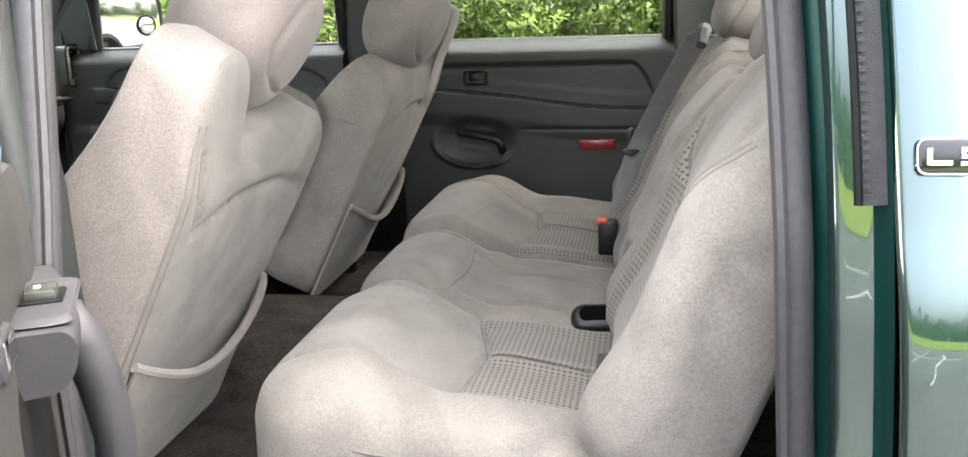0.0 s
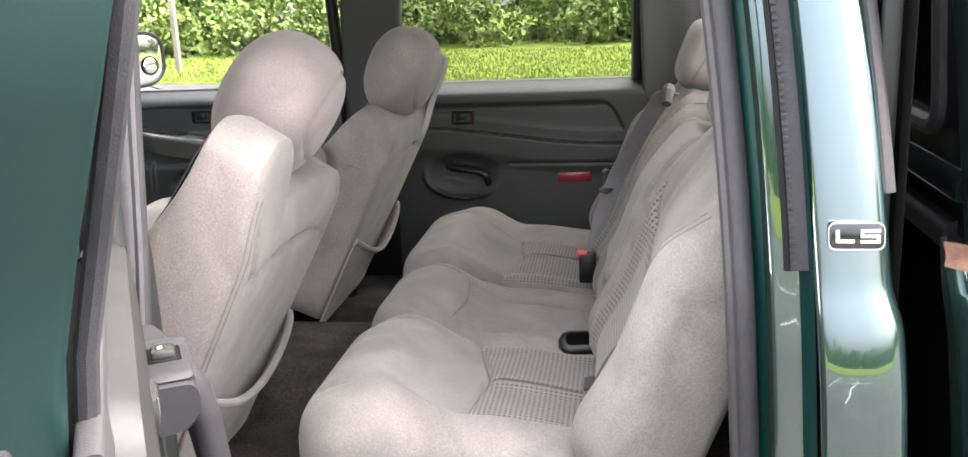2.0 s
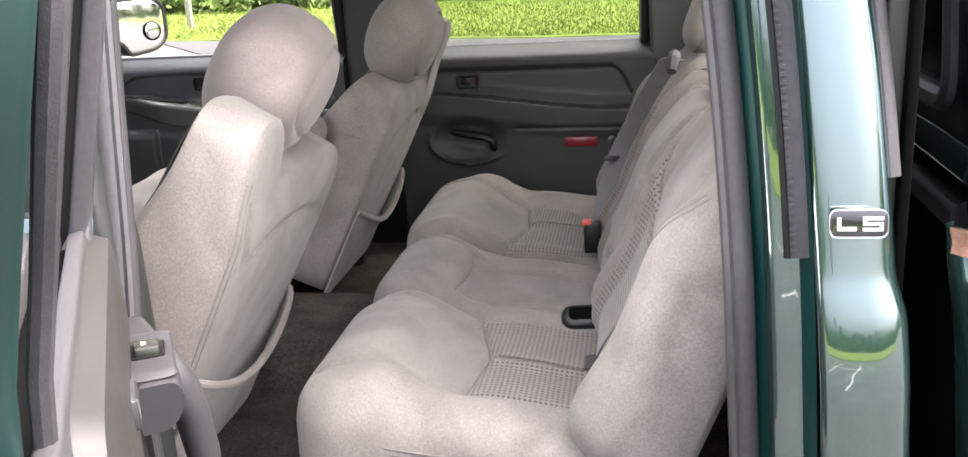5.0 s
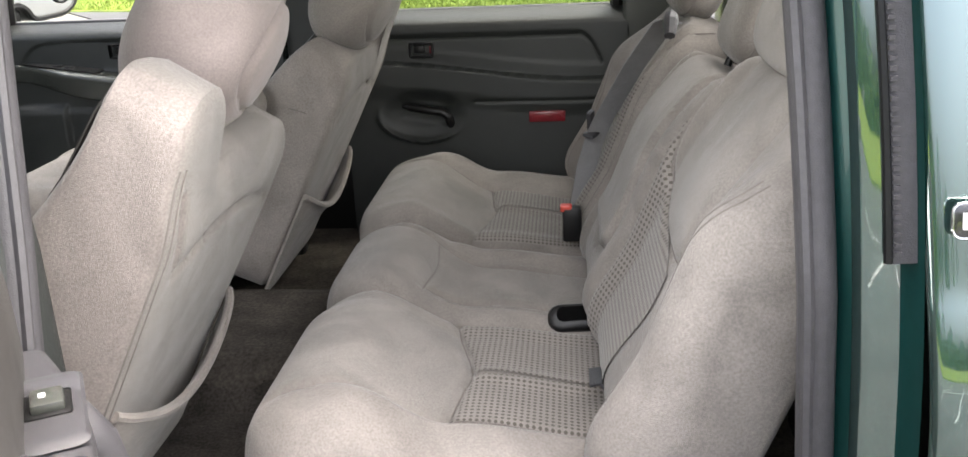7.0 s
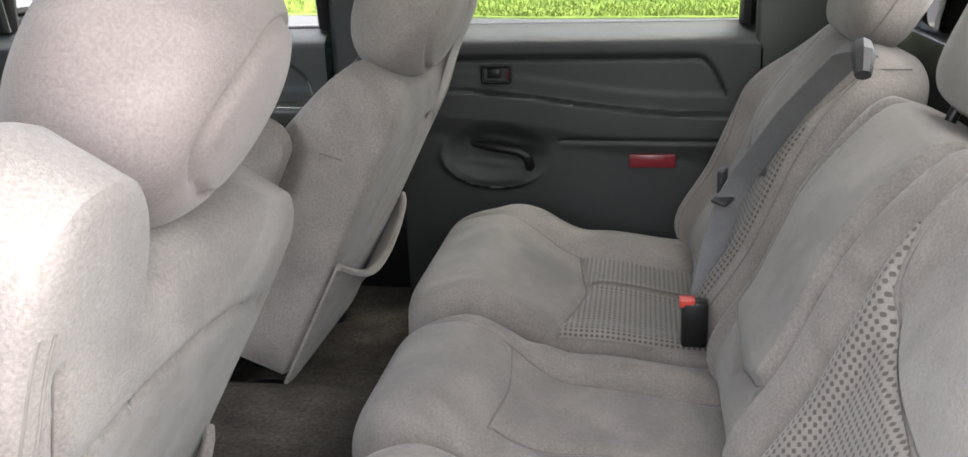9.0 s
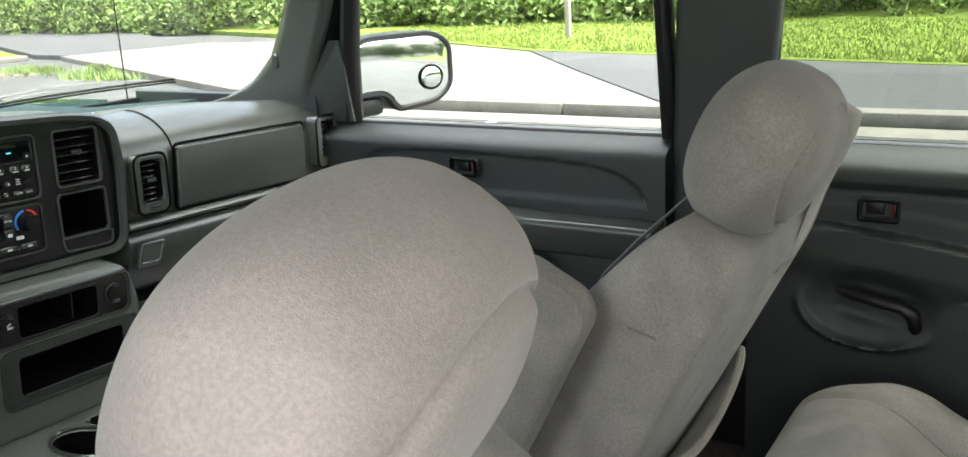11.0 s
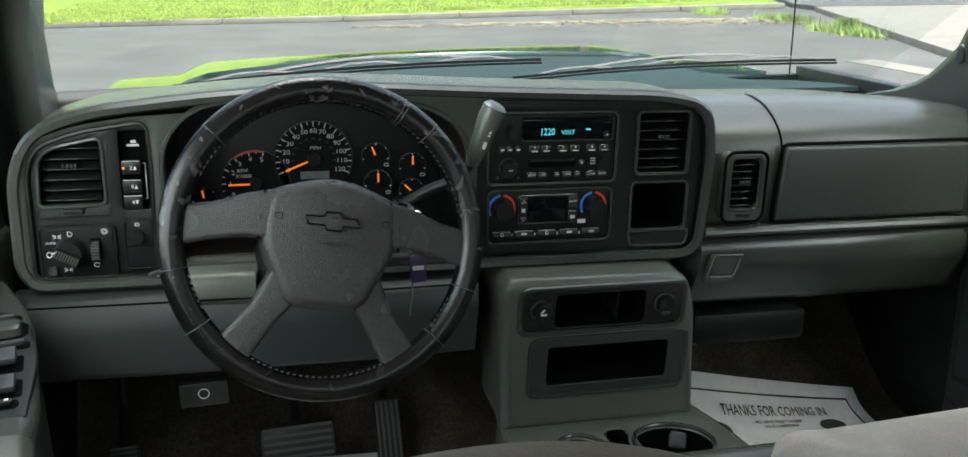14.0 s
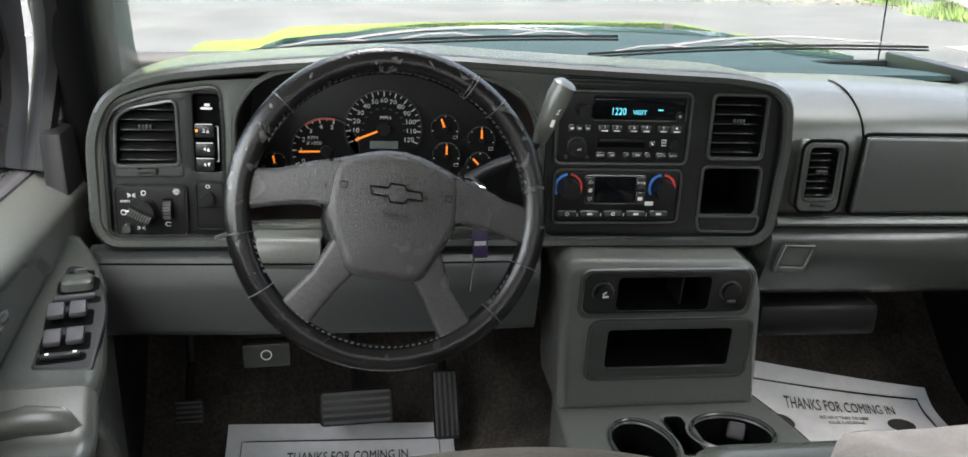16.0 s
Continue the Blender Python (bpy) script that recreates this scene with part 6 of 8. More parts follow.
part("dimmer_wheel", cyl((-0.990, -0.6905, 1.2885), (-0.990, -0.6795, 1.2885), 0.0135, n=24), PLASTIC_DARK, dash)
for k in range(8):
    a = radians(-65 + k * 18.5)
    part("wheel_rib", box((-0.990 + 0.0136 * math.cos(a), -0.685, 1.2885 + 0.0136 * math.sin(a)), (0.0014, 0.0095, 0.0014)), PLASTIC_PALE, dash)
part("button", cyl((-0.996, -0.743, 1.2610), (-0.984, -0.743, 1.2610), 0.0068, 0.0060, 20), PLASTIC, dash)
word("AUTO", 0.0048, -0.7440, 1.2995, dash, -0.9940, "word")
part("symbol", tube([(-0.9940, -0.747 + 0.0036 * math.cos(a), 1.2830 + 0.0036 * math.sin(a)) for a in np.linspace(0, 2 * math.pi, 14, endpoint=False)], 0.0007, 4, closed=True), WHITE, dash)
part("symbol", tube([(-0.9940, -0.673 + 0.0024 * math.cos(a), 1.3140 + 0.0024 * math.sin(a)) for a in np.linspace(0, 2 * math.pi, 12, endpoint=False)], 0.0006, 4, closed=True), WHITE, dash)
for k in range(8):
    a = k * math.pi / 4
    part("symbol_ray", box((-0.9940, -0.673 + 0.0042 * math.cos(a), 1.3140 + 0.0042 * math.sin(a)), (0.0005, 0.0013, 0.0013)), WHITE, dash)
for y, z in ((-0.7350, 1.3085), (-0.7240, 1.2600)):
    for k in (-1, 1):
        for q in (-1, 0, 1):
            part("symbol", tube([(-0.9940, y + k * 0.0012, z + q * 0.0008), (-0.9940, y + k * 0.0056, z + q * 0.0030)], 0.0005, 4), WHITE, dash)
part("symbol", tube([at_face(-0.9940) @ Vector((-0.7190 + p, 1.3120 + q, 0)) for p, q in fillet([(-0.002, -0.0032), (0.002, -0.0032), (0.0045, 0), (0.002, 0.0032), (-0.002, 0.0032)], 0.002, 3)], 0.0006, 4, closed=True), WHITE, dash)
part("symbol", tube([(-0.9940, -0.686 + 0.004 * math.cos(a), 1.2655 + 0.003 * math.sin(a)) for a in np.linspace(0.3, 5.5, 12)], 0.0006, 4), WHITE, dash)
face_box("dimmer_panel", -0.645, -0.608, 1.259, 1.327, -0.9945, PLASTIC_DARK, dash, 0.01, 0.005)
rim(rrect(-0.6265, 1.293, 0.040, 0.071, 0.006), -0.9950, 0.0020, DASH_BLACK)
part("panel_line", box((-0.9942, -0.6265, 1.2905), (0.0008, 0.034, 0.0009)), BLACK, dash)
part("button", cyl((-0.996, -0.629, 1.3055), (-0.983, -0.629, 1.3055), 0.0098, 0.0086, 24), PLASTIC_DARK, dash)
part("symbol", tube([(-0.9940, -0.629 + 0.0028 * math.cos(a), 1.3220 + 0.0022 * math.sin(a)) for a in np.linspace(0, 2 * math.pi, 12, endpoint=False)], 0.0006, 4, closed=True), WHITE, dash)

# lower panels
def knee_ring(y, z0, z1, bulge):
    return [(x, y, z) for x, z in fillet([(-1.03, z1), (-0.995, z1), (-0.975 + bulge, z1 - 0.012), (-0.968 + bulge, z1 - 0.045), (-0.985 + bulge, z0 + 0.01), (-1.01, z0), (-1.25, z0)], 0.012, 3)]
part("knee_panel", loft([knee_ring(y, 1.085, 1.224, b) for y, b in ((-0.800, -0.04), (-0.780, 0), (-0.6, 0.010), (-0.3, 0.012), (-0.135, 0.0))]), KNEE, dash)
part("column_panel", loft([knee_ring(y, 1.19, 1.262, b) for y, b in ((-0.565, 0.0), (-0.560, 0.014), (-0.47, 0.018), (-0.465, 0.005))]), PLASTIC_PALE, dash)
part("lower_glovebox", loft([[(x - 0.25 * max(1.255 - z, 0), y, z) for x, y, z in knee_ring(y, 1.125, 1.258, b)] for y, b in ((0.236, -0.03), (0.246, -0.004), (0.5, 0.002), (0.76, -0.004), (0.80, -0.03))]), PLASTIC, dash)
part("lower_rail", loft([[(x, y, z + 0.028 * smooth01((0.34 - y) / 0.1) * 0) for x, z in fillet([(-1.02, 1.262), (-0.985, 1.262), (-0.978, 1.270), (-0.985, 1.279), (-1.02, 1.279)], 0.004, 2)] for y in np.linspace(0.250, 0.85, 12)]), PLASTIC_SOFT, dash)
part("catch_frame", panel(fillet([(0.247, 1.190), (0.300, 1.188), (0.318, 1.238), (0.262, 1.239)], 0.006, 3), [fillet([(0.256, 1.203), (0.298, 1.201), (0.310, 1.233), (0.266, 1.234)], 0.004, 3)], 0.012, 0.003, at_face(-0.965)), PLASTIC, dash)
part("catch_plate", panel(fillet([(0.256, 1.203), (0.298, 1.201), (0.310, 1.233), (0.266, 1.234)], 0.004, 3), (), 0.004, 0.001, at_face(-0.970)), PLASTIC_SOFT, dash)
part("under_cover", box((-1.12, 0.37, 1.085), (0.22, 0.22, 0.06), 0.012), PLASTIC_DARK, dash)
part("knee_line", tube([(-0.9605 + 0.006 * math.sin(math.pi * t), -0.78 + 0.64 * t, 1.2165) for t in np.linspace(0, 1, 20)], 0.0016, 5), BLACK, dash)

# instrument cluster
cl = thing("instrument_cluster", "black instrument cluster with white marks and orange needles", "gauges", TILT)
CX = -1.182
part("cluster_face", panel(fillet([(-0.60, 1.24), (-0.12, 1.24), (-0.12, 1.42), (-0.20, 1.46), (-0.36, 1.495), (-0.54, 1.465), (-0.60, 1.42)], 0.04, 4), (), 0.01, 0.002, at_face(CX - 0.02)), PLASTIC_DARK, cl)
def gauge(y, z, r, ticks, a0, a1, needle, numbers=(), size=0.0):
    g = new("gauge")
    g.parent = cl
    part("dial_face", cyl((CX - 0.018, y, z), (CX - 0.008, y, z), r, r * 0.98, 40), GAUGE, g)
    part("ring", tube([(CX - 0.008, y + r * math.cos(a), z + r * math.sin(a)) for a in np.linspace(radians(-28), radians(208), 40)], 0.0016, 5), PLASTIC, g)
    for i in range(ticks):
        a = radians(a0 + (a1 - a0) * i / (ticks - 1))
        mt = Matrix.Translation((CX - 0.0075, y, z)) @ Matrix.Rotation(a, 4, "X")
        big = i % 2 == 0
        part("tick", box((0, r * (0.91 if big else 0.935), 0), (0.0006, r * (0.13 if big else 0.08), 0.0016 if big else 0.0010), 0, 1, mt), WHITE, g)
    n = len(numbers)
    for i, t in enumerate(numbers):
        a = radians(a0 + (a1 - a0) * i / (n - 1))
        part("numeral", text_mesh(t, size), WHITE, g, m=at_face(CX - 0.0072) @ Matrix.Translation((y + r * 0.72 * math.cos(a), z + r * 0.74 * math.sin(a), 0)) @ Matrix.Diagonal((1.12, 1, 1, 1)))
    a = radians(needle)
    mt = Matrix.Translation((CX - 0.004, y, z)) @ Matrix.Rotation(a, 4, "X")
    part("needle", box((0, r * 0.42, 0), (0.001, r * 0.74, 0.0030), 0, 1, mt), ORANGE, g)
    part("hub", cyl((CX - 0.008, y, z), (CX - 0.001, y, z), r * 0.17), PLASTIC_DARK, g)
    return g
gauge(-0.367, 1.3690, 0.0640, 25, 203, -23, 202, [str(v) for v in range(0, 130, 10)], 0.0112)
gauge(-0.462, 1.3300, 0.0560, 11, 205, 75, 181, ["0", "1", "2", "3", "4", "5"], 0.0105)
gauge(-0.2640, 1.3705, 0.0235, 5, 190, -10, 112)
gauge(-0.2010, 1.3520, 0.0235, 5, 190, -10, 91)
gauge(-0.2600, 1.3235, 0.0235, 5, 190, -10, 91)
gauge(-0.2020, 1.3080, 0.0225, 5, 190, -10, 135)
gauge(-0.5450, 1.3065, 0.0200, 5, 190, -10, 100)
for k in range(11):
    a = radians(203 - 226 * (k + 1) / 12)
    part("small_numeral", box((CX - 0.0072, -0.367 + 0.0345 * math.cos(a), 1.369 + 0.0345 * math.sin(a)), (0.0005, 0.0052, 0.0022)), GREY_TRIM, cl)
for y, z in ((-0.246, 1.3560), (-0.1840, 1.3370), (-0.2430, 1.3080), (-0.1850, 1.2950)):
    part("symbol", tube([(CX - 0.0072, y + p, z + q) for p, q in ((-0.0035, -0.002), (0.0035, -0.002), (0.0035, 0.0025), (-0.0035, 0.0025))], 0.0006, 4, closed=True), WHITE, cl)
word("MPH", 0.0085, -0.3640, 1.3875, cl, CX - 0.0072, "label", 1.1)
word("RPM", 0.0085, -0.4830, 1.3520, cl, CX - 0.0072, "label", 1.1)
word("X1000", 0.0085, -0.4810, 1.3430, cl, CX - 0.0072, "label", 1.1)
part("odometer", box((CX - 0.006, -0.366, 1.3420), (0.002, 0.047, 0.0125)), mat("odometer_glass", (0.17, 0.20, 0.19), 0.4), cl, "grey odometer window")
part("redline", strip([(CX - 0.0068, -0.462 + 0.0545 * math.cos(radians(a)), 1.330 + 0.0545 * math.sin(radians(a))) for a in range(74, 132, 6)], (1, 0, 0), 0.001, 0.0030), mat("redline_orange", (0.55, 0.10, 0.05), 0.5), cl)
part("message_window", box((CX - 0.006, -0.3650, 1.3170), (0.002, 0.115, 0.012), 0.0008, 1), BLACK, cl)

# steering wheel
swm = facing((-0.790, -0.377, 1.354), (-0.082, 0.997, 0), (-0.26, 0, 0.966)) @ pose(0, 0, 0, 0, 0, -11.5)
wheel = thing("steering_wheel", "black leather steering wheel with worn, flaking rim", "steering wheel", swm)
R = 0.189
def rim_arc(a0, a1, n):
    return [(R * math.cos(a), R * math.sin(a), 0.0) for a in np.linspace(radians(a0), radians(a1), n)]
part("rim", tube(rim_arc(0, 360, 97)[:-1], 0.0168, 18, closed=True), LEATHER, wheel)
part("rim_wrap", tube(rim_arc(66, 143, 40), 0.0174, 18), WRAP, wheel, "flaking black leather at the top of the rim")
part("rim_wrap", tube(rim_arc(52, 64, 8), 0.0172, 18), WRAP, wheel, "flaking black leather at the top of the rim")
for a in (52, 64.5, 66, 143, 196, 219, 322, 345):
    part("wrap_seam", tube([(0.0176 * math.cos(b) * math.cos(radians(a)) + R * math.cos(radians(a)), 0.0176 * math.cos(b) * math.sin(radians(a)) + R * math.sin(radians(a)), 0.0176 * math.sin(b)) for b in np.linspace(0, 2 * math.pi, 20, endpoint=False)], 0.0007, 4, closed=True), GREY_TRIM, wheel)
for a0, a1 in ((20, 160), (200, 215), (235, 305), (325, 340)):
    for a in np.arange(a0, a1, 2.6):
        c_, s_ = math.cos(radians(a)), math.sin(radians(a))
        part("stitch", box((0, 0, 0), (0.0020, 0.0046, 0.0016), 0, 1, pose((R - 0.0150) * c_, (R - 0.0150) * s_, 0.0080, 0, 0, a + 18)), PLASTIC_DARK if 60 < a < 145 else GREY_TRIM, wheel)
part("torn_flap", puffy(ccw(dense(rrect(0, 0, 0.020, 0.006, 0.002), 0.004)), lambda a, b: 0.001, lambda a, b: 0.001, pose(-0.200, -0.058, 0.010, 0, 20, 25), pf=3, rings=4), GREY_TRIM, wheel, "torn strip of leather")
hub = fillet([(-0.048, -0.086), (0.048, -0.086), (0.086, -0.008), (0.082, 0.056), (0.0, 0.084), (-0.082, 0.056), (-0.086, -0.008)], [0.018, 0.018, 0.02, 0.016, 0.09, 0.016, 0.02], 5)
part("airbag_pad", panel(hub, (), 0.06, 0.014, pose(0, -0.002, 0.030), seg=4, bulge=lambda x, y: -0.9 * (x * x + 0.7 * y * y)), HUB, wheel)
bow = [(-0.032, -0.005), (-0.012, -0.005), (-0.009, -0.011), (0.009, -0.011), (0.012, -0.005), (0.032, -0.005), (0.028, 0.005), (0.010, 0.005), (0.007, 0.011), (-0.011, 0.011), (-0.014, 0.005), (-0.036, 0.005)]
lettering("AIR BAG", 0.0085, PLASTIC_DARK, wheel, pose(0.002, -0.006, 0.0298), "embossed_words")
part("emblem", panel(bow, (), 0.002, 0.0006, pose(0.002, 0.022, 0.0290)), HUB, wheel, "plain moulded emblem")
part("emblem_edge", tube([(x + 0.002, y + 0.022, 0.0296) for x, y in bow], 0.0012, 5, closed=True), BLACK, wheel)
for sx in (-1, 1):
    part("horn_mark", tube([(sx * 0.066 + p, 0.024 + q, 0.0262) for p, q in ((-0.004, -0.003), (0.004, -0.004), (0.004, 0.004), (-0.004, 0.003))], 0.0006, 4, closed=True), BLACK, wheel)
    up = [(sx * 0.074, 0.024, 0.010), (sx * 0.105, 0.021, 0.008), (sx * 0.145, 0.010, 0.002), (sx * 0.172, 0.004, 0.0), (sx * 0.190, 0.002, 0.0)]
    rings = []
    for i, p in enumerate(up):
        h, d = (0.033, 0.028, 0.024, 0.026, 0.036)[i], (0.012, 0.011, 0.010, 0.009, 0.007)[i]
        rings.append([(p[0], p[1] + y, p[2] + z) for y, z in fillet([(-h, -d), (h, -d), (h * 0.9, d), (-h * 0.9, d)], 0.006, 3)])
    part("spoke", loft(rings), HUB, wheel)
    lo = [(sx * 0.048, -0.058, 0.006), (sx * 0.072, -0.098, 0.002), (sx * 0.100, -0.138, 0.0), (sx * 0.116, -0.156, 0.0)]
    rings = []
    for i, p in enumerate(lo):
        h, d = (0.027, 0.021, 0.024, 0.033)[i], (0.012, 0.010, 0.009, 0.007)[i]
        rings.append([(p[0] + x * 0.83, p[1] + x * 0.55 * sx, p[2] + z) for x, z in fillet([(-h, -d), (h, -d), (h * 0.9, d), (-h * 0.9, d)], 0.006, 3)])
    part("spoke", loft(rings), HUB, wheel)
    part("spoke_gap", tube([(sx * 0.0875, -0.008, 0.017), (sx * 0.0865, 0.02, 0.019), (sx * 0.084, 0.054, 0.017)], 0.0022, 6), BLACK, wheel)
column = thing("steering_column", "charcoal steering column with levers and hanging key", "steering column")
ca, cb = swm @ Vector((0, -0.005, -0.03)), swm @ Vector((0, -0.06, -0.36))
part("shroud", cyl(ca, cb, 0.060, 0.075, 24), PLASTIC_DARK, column)
part("gear_lever", tube([(-0.90, -0.262, 1.360), (-0.880, -0.225, 1.385), (-0.868, -0.188, 1.400), (-0.858, -0.170, 1.428)], [0.010, 0.009, 0.008, 0.008], 10), PLASTIC_DARK, column)
part("lever_knob", tube([(-0.859, -0.172, 1.420), (-0.856, -0.166, 1.438), (-0.849, -0.148, 1.484), (-0.846, -0.141, 1.500), (-0.845, -0.139, 1.504)], [0.009, 0.0125, 0.0175, 0.0165, 0.010], 16), PLASTIC_PALE, column)
for t, w in ((0.25, 0.010), (0.55, 0.003), (0.70, 0.009), (0.92, 0.004), (1.05, 0.005)):
    p = Vector((-0.856, -0.166, 1.438)).lerp(Vector((-0.849, -0.148, 1.484)), t)
    part("lever_mark", box((0, 0, 0), (0.0010, 0.0045, w), 0, 1, pose(p.x + 0.0150, p.y + 0.003, p.z, -22, 0, 0)), WHITE, column)
part("wiper_stalk", tube([(-0.90, -0.285, 1.345), (-0.885, -0.240, 1.375), (-0.880, -0.195, 1.392)], [0.006, 0.0065, 0.009], 10), PLASTIC_DARK, column)
part("indicator_stalk", tube([(-0.90, -0.45, 1.36), (-0.88, -0.55, 1.355), (-0.875, -0.575, 1.352)], [0.007, 0.008, 0.012], 10), PLASTIC_DARK, column)
part("ignition_lock", cyl((-0.93, -0.262, 1.350), (-0.862, -0.258, 1.352), 0.0165), CHROME, column)
part("key_head", puffy(ccw(dense(rrect(0, 0, 0.024, 0.022, 0.008), 0.005)), lambda a, b: 0.004, lambda a, b: 0.004, facing((-0.850, -0.256, 1.354), (0, 1, 0), (0, 0, 1)), pf=3, rings=5), CHROME, column)
part("key_ring", tube([(-0.848, -0.255 + 0.008 * math.cos(a), 1.330 + 0.012 * math.sin(a)) for a in np.linspace(0, 2 * math.pi, 16, endpoint=False)], 0.0012, 5, closed=True), CHROME, column)
part("key_tag", box((-0.846, -0.254, 1.283), (0.004, 0.022, 0.040), 0.002), mat("purple_tag", (0.045, 0.025, 0.085), 0.4), column, "purple key tag")
part("tag_print", box((-0.8436, -0.254, 1.285), (0.0006, 0.016, 0.006)), WHITE, column)
part("key_strap", tube([(-0.846, -0.262, 1.266), (-0.846, -0.268, 1.215)], 0.0016, 6), CHROME, column)

# centre console
con = thing("centre_console", "charcoal console with cubbies and cup holders", "console", TILT)
lean_m = facing((-0.945, 0, 0), (0, 1, 0), (0, 0, 1)) @ pose(0, 1.10, 0, 5, 0, 0) @ pose(0, -1.10, 0)
face = fillet([(-0.092, 0.955), (0.247, 0.955), (0.224, 1.165), (0.202, 1.222), (-0.095, 1.226), (-0.110, 1.20)], [0.01, 0.01, 0.05, 0.03, 0.02, 0.03], 5)
cub1, cub2 = (0.057, 1.1690, 0.150, 0.056), (0.078, 1.0720, 0.206, 0.068)
part("face", panel(face, [rrect(*cub1, 0.006), rrect(*cub2, 0.006)], 0.14, 0.016, lean_m, seg=5), PLASTIC_PALE, con)
# cubby insides near-black rather than vinyl, shade put into the colour
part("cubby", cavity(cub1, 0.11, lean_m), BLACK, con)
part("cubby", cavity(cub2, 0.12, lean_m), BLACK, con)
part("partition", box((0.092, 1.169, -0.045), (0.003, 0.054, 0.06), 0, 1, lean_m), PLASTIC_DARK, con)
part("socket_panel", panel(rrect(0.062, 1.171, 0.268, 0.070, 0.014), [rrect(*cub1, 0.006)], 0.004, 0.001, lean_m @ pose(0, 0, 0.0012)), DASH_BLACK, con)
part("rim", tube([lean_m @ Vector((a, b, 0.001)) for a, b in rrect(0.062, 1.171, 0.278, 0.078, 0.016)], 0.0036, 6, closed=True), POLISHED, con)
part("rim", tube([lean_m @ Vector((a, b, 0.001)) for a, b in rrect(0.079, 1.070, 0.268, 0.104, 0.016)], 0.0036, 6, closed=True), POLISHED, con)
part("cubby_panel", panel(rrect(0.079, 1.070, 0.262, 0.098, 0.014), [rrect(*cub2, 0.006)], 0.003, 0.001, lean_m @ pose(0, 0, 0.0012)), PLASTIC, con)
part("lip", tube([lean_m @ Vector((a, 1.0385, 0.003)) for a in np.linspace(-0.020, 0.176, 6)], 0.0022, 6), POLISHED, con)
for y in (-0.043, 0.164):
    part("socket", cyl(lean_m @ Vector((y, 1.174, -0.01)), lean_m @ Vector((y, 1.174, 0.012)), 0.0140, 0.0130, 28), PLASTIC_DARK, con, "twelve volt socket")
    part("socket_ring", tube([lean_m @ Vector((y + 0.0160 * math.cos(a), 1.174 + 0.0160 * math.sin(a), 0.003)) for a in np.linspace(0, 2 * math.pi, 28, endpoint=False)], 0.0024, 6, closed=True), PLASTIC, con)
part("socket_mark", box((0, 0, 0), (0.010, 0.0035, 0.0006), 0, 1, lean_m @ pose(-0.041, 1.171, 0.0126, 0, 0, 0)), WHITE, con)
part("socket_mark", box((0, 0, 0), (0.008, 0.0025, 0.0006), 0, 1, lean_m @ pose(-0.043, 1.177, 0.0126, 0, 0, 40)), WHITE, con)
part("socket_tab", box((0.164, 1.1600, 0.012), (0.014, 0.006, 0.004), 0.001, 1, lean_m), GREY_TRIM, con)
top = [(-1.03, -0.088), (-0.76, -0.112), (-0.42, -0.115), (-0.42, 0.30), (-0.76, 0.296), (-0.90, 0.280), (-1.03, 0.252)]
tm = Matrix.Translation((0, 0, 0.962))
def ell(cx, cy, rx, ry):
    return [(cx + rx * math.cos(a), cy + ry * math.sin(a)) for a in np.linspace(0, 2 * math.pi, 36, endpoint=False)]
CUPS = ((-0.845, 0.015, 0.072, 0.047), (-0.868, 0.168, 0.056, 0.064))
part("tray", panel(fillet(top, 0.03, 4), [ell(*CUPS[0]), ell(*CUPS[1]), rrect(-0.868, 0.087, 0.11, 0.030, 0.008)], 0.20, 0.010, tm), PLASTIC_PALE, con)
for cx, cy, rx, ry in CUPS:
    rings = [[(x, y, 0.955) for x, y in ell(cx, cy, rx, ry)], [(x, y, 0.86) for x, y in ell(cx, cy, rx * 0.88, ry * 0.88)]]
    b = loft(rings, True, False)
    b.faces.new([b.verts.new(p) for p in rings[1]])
    # cup wells and slot below get their shade from near-black walls
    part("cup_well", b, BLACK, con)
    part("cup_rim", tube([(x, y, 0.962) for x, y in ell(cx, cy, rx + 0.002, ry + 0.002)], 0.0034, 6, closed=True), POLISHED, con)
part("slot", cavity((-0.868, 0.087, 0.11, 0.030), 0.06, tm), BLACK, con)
for a in (35, 150, 250):
    part("cup_finger", puffy(ccw(dense(rrect(0, 0, 0.030, 0.030, 0.006), 0.008)), lambda a, b: 0.008, lambda a, b: 0.004, pose(-0.868 + 0.049 * math.cos(radians(a)), 0.168 + 0.056 * math.sin(radians(a)), 0.938, 0, -55, a), pf=3, rings=5), GREY_TRIM, con)
part("armrest_lid", puffy(ccw(dense(rrect(-0.50, 0.19, 0.50, 0.34, 0.07), 0.02)), lambda a, b: 0.03 - 0.012 * smooth01((0.13 - max(abs(b - 0.19), abs(a + 0.50) - 0.09)) / 0.02), lambda a, b: 0.04, Matrix.Translation((0, 0, 0.995)), pf=6, rings=24), PLASTIC_SOFT, con)
part("storage_box", box((-0.42, 0.085, 0.87), (0.44, 0.30, 0.22), 0.03), PLASTIC, con)

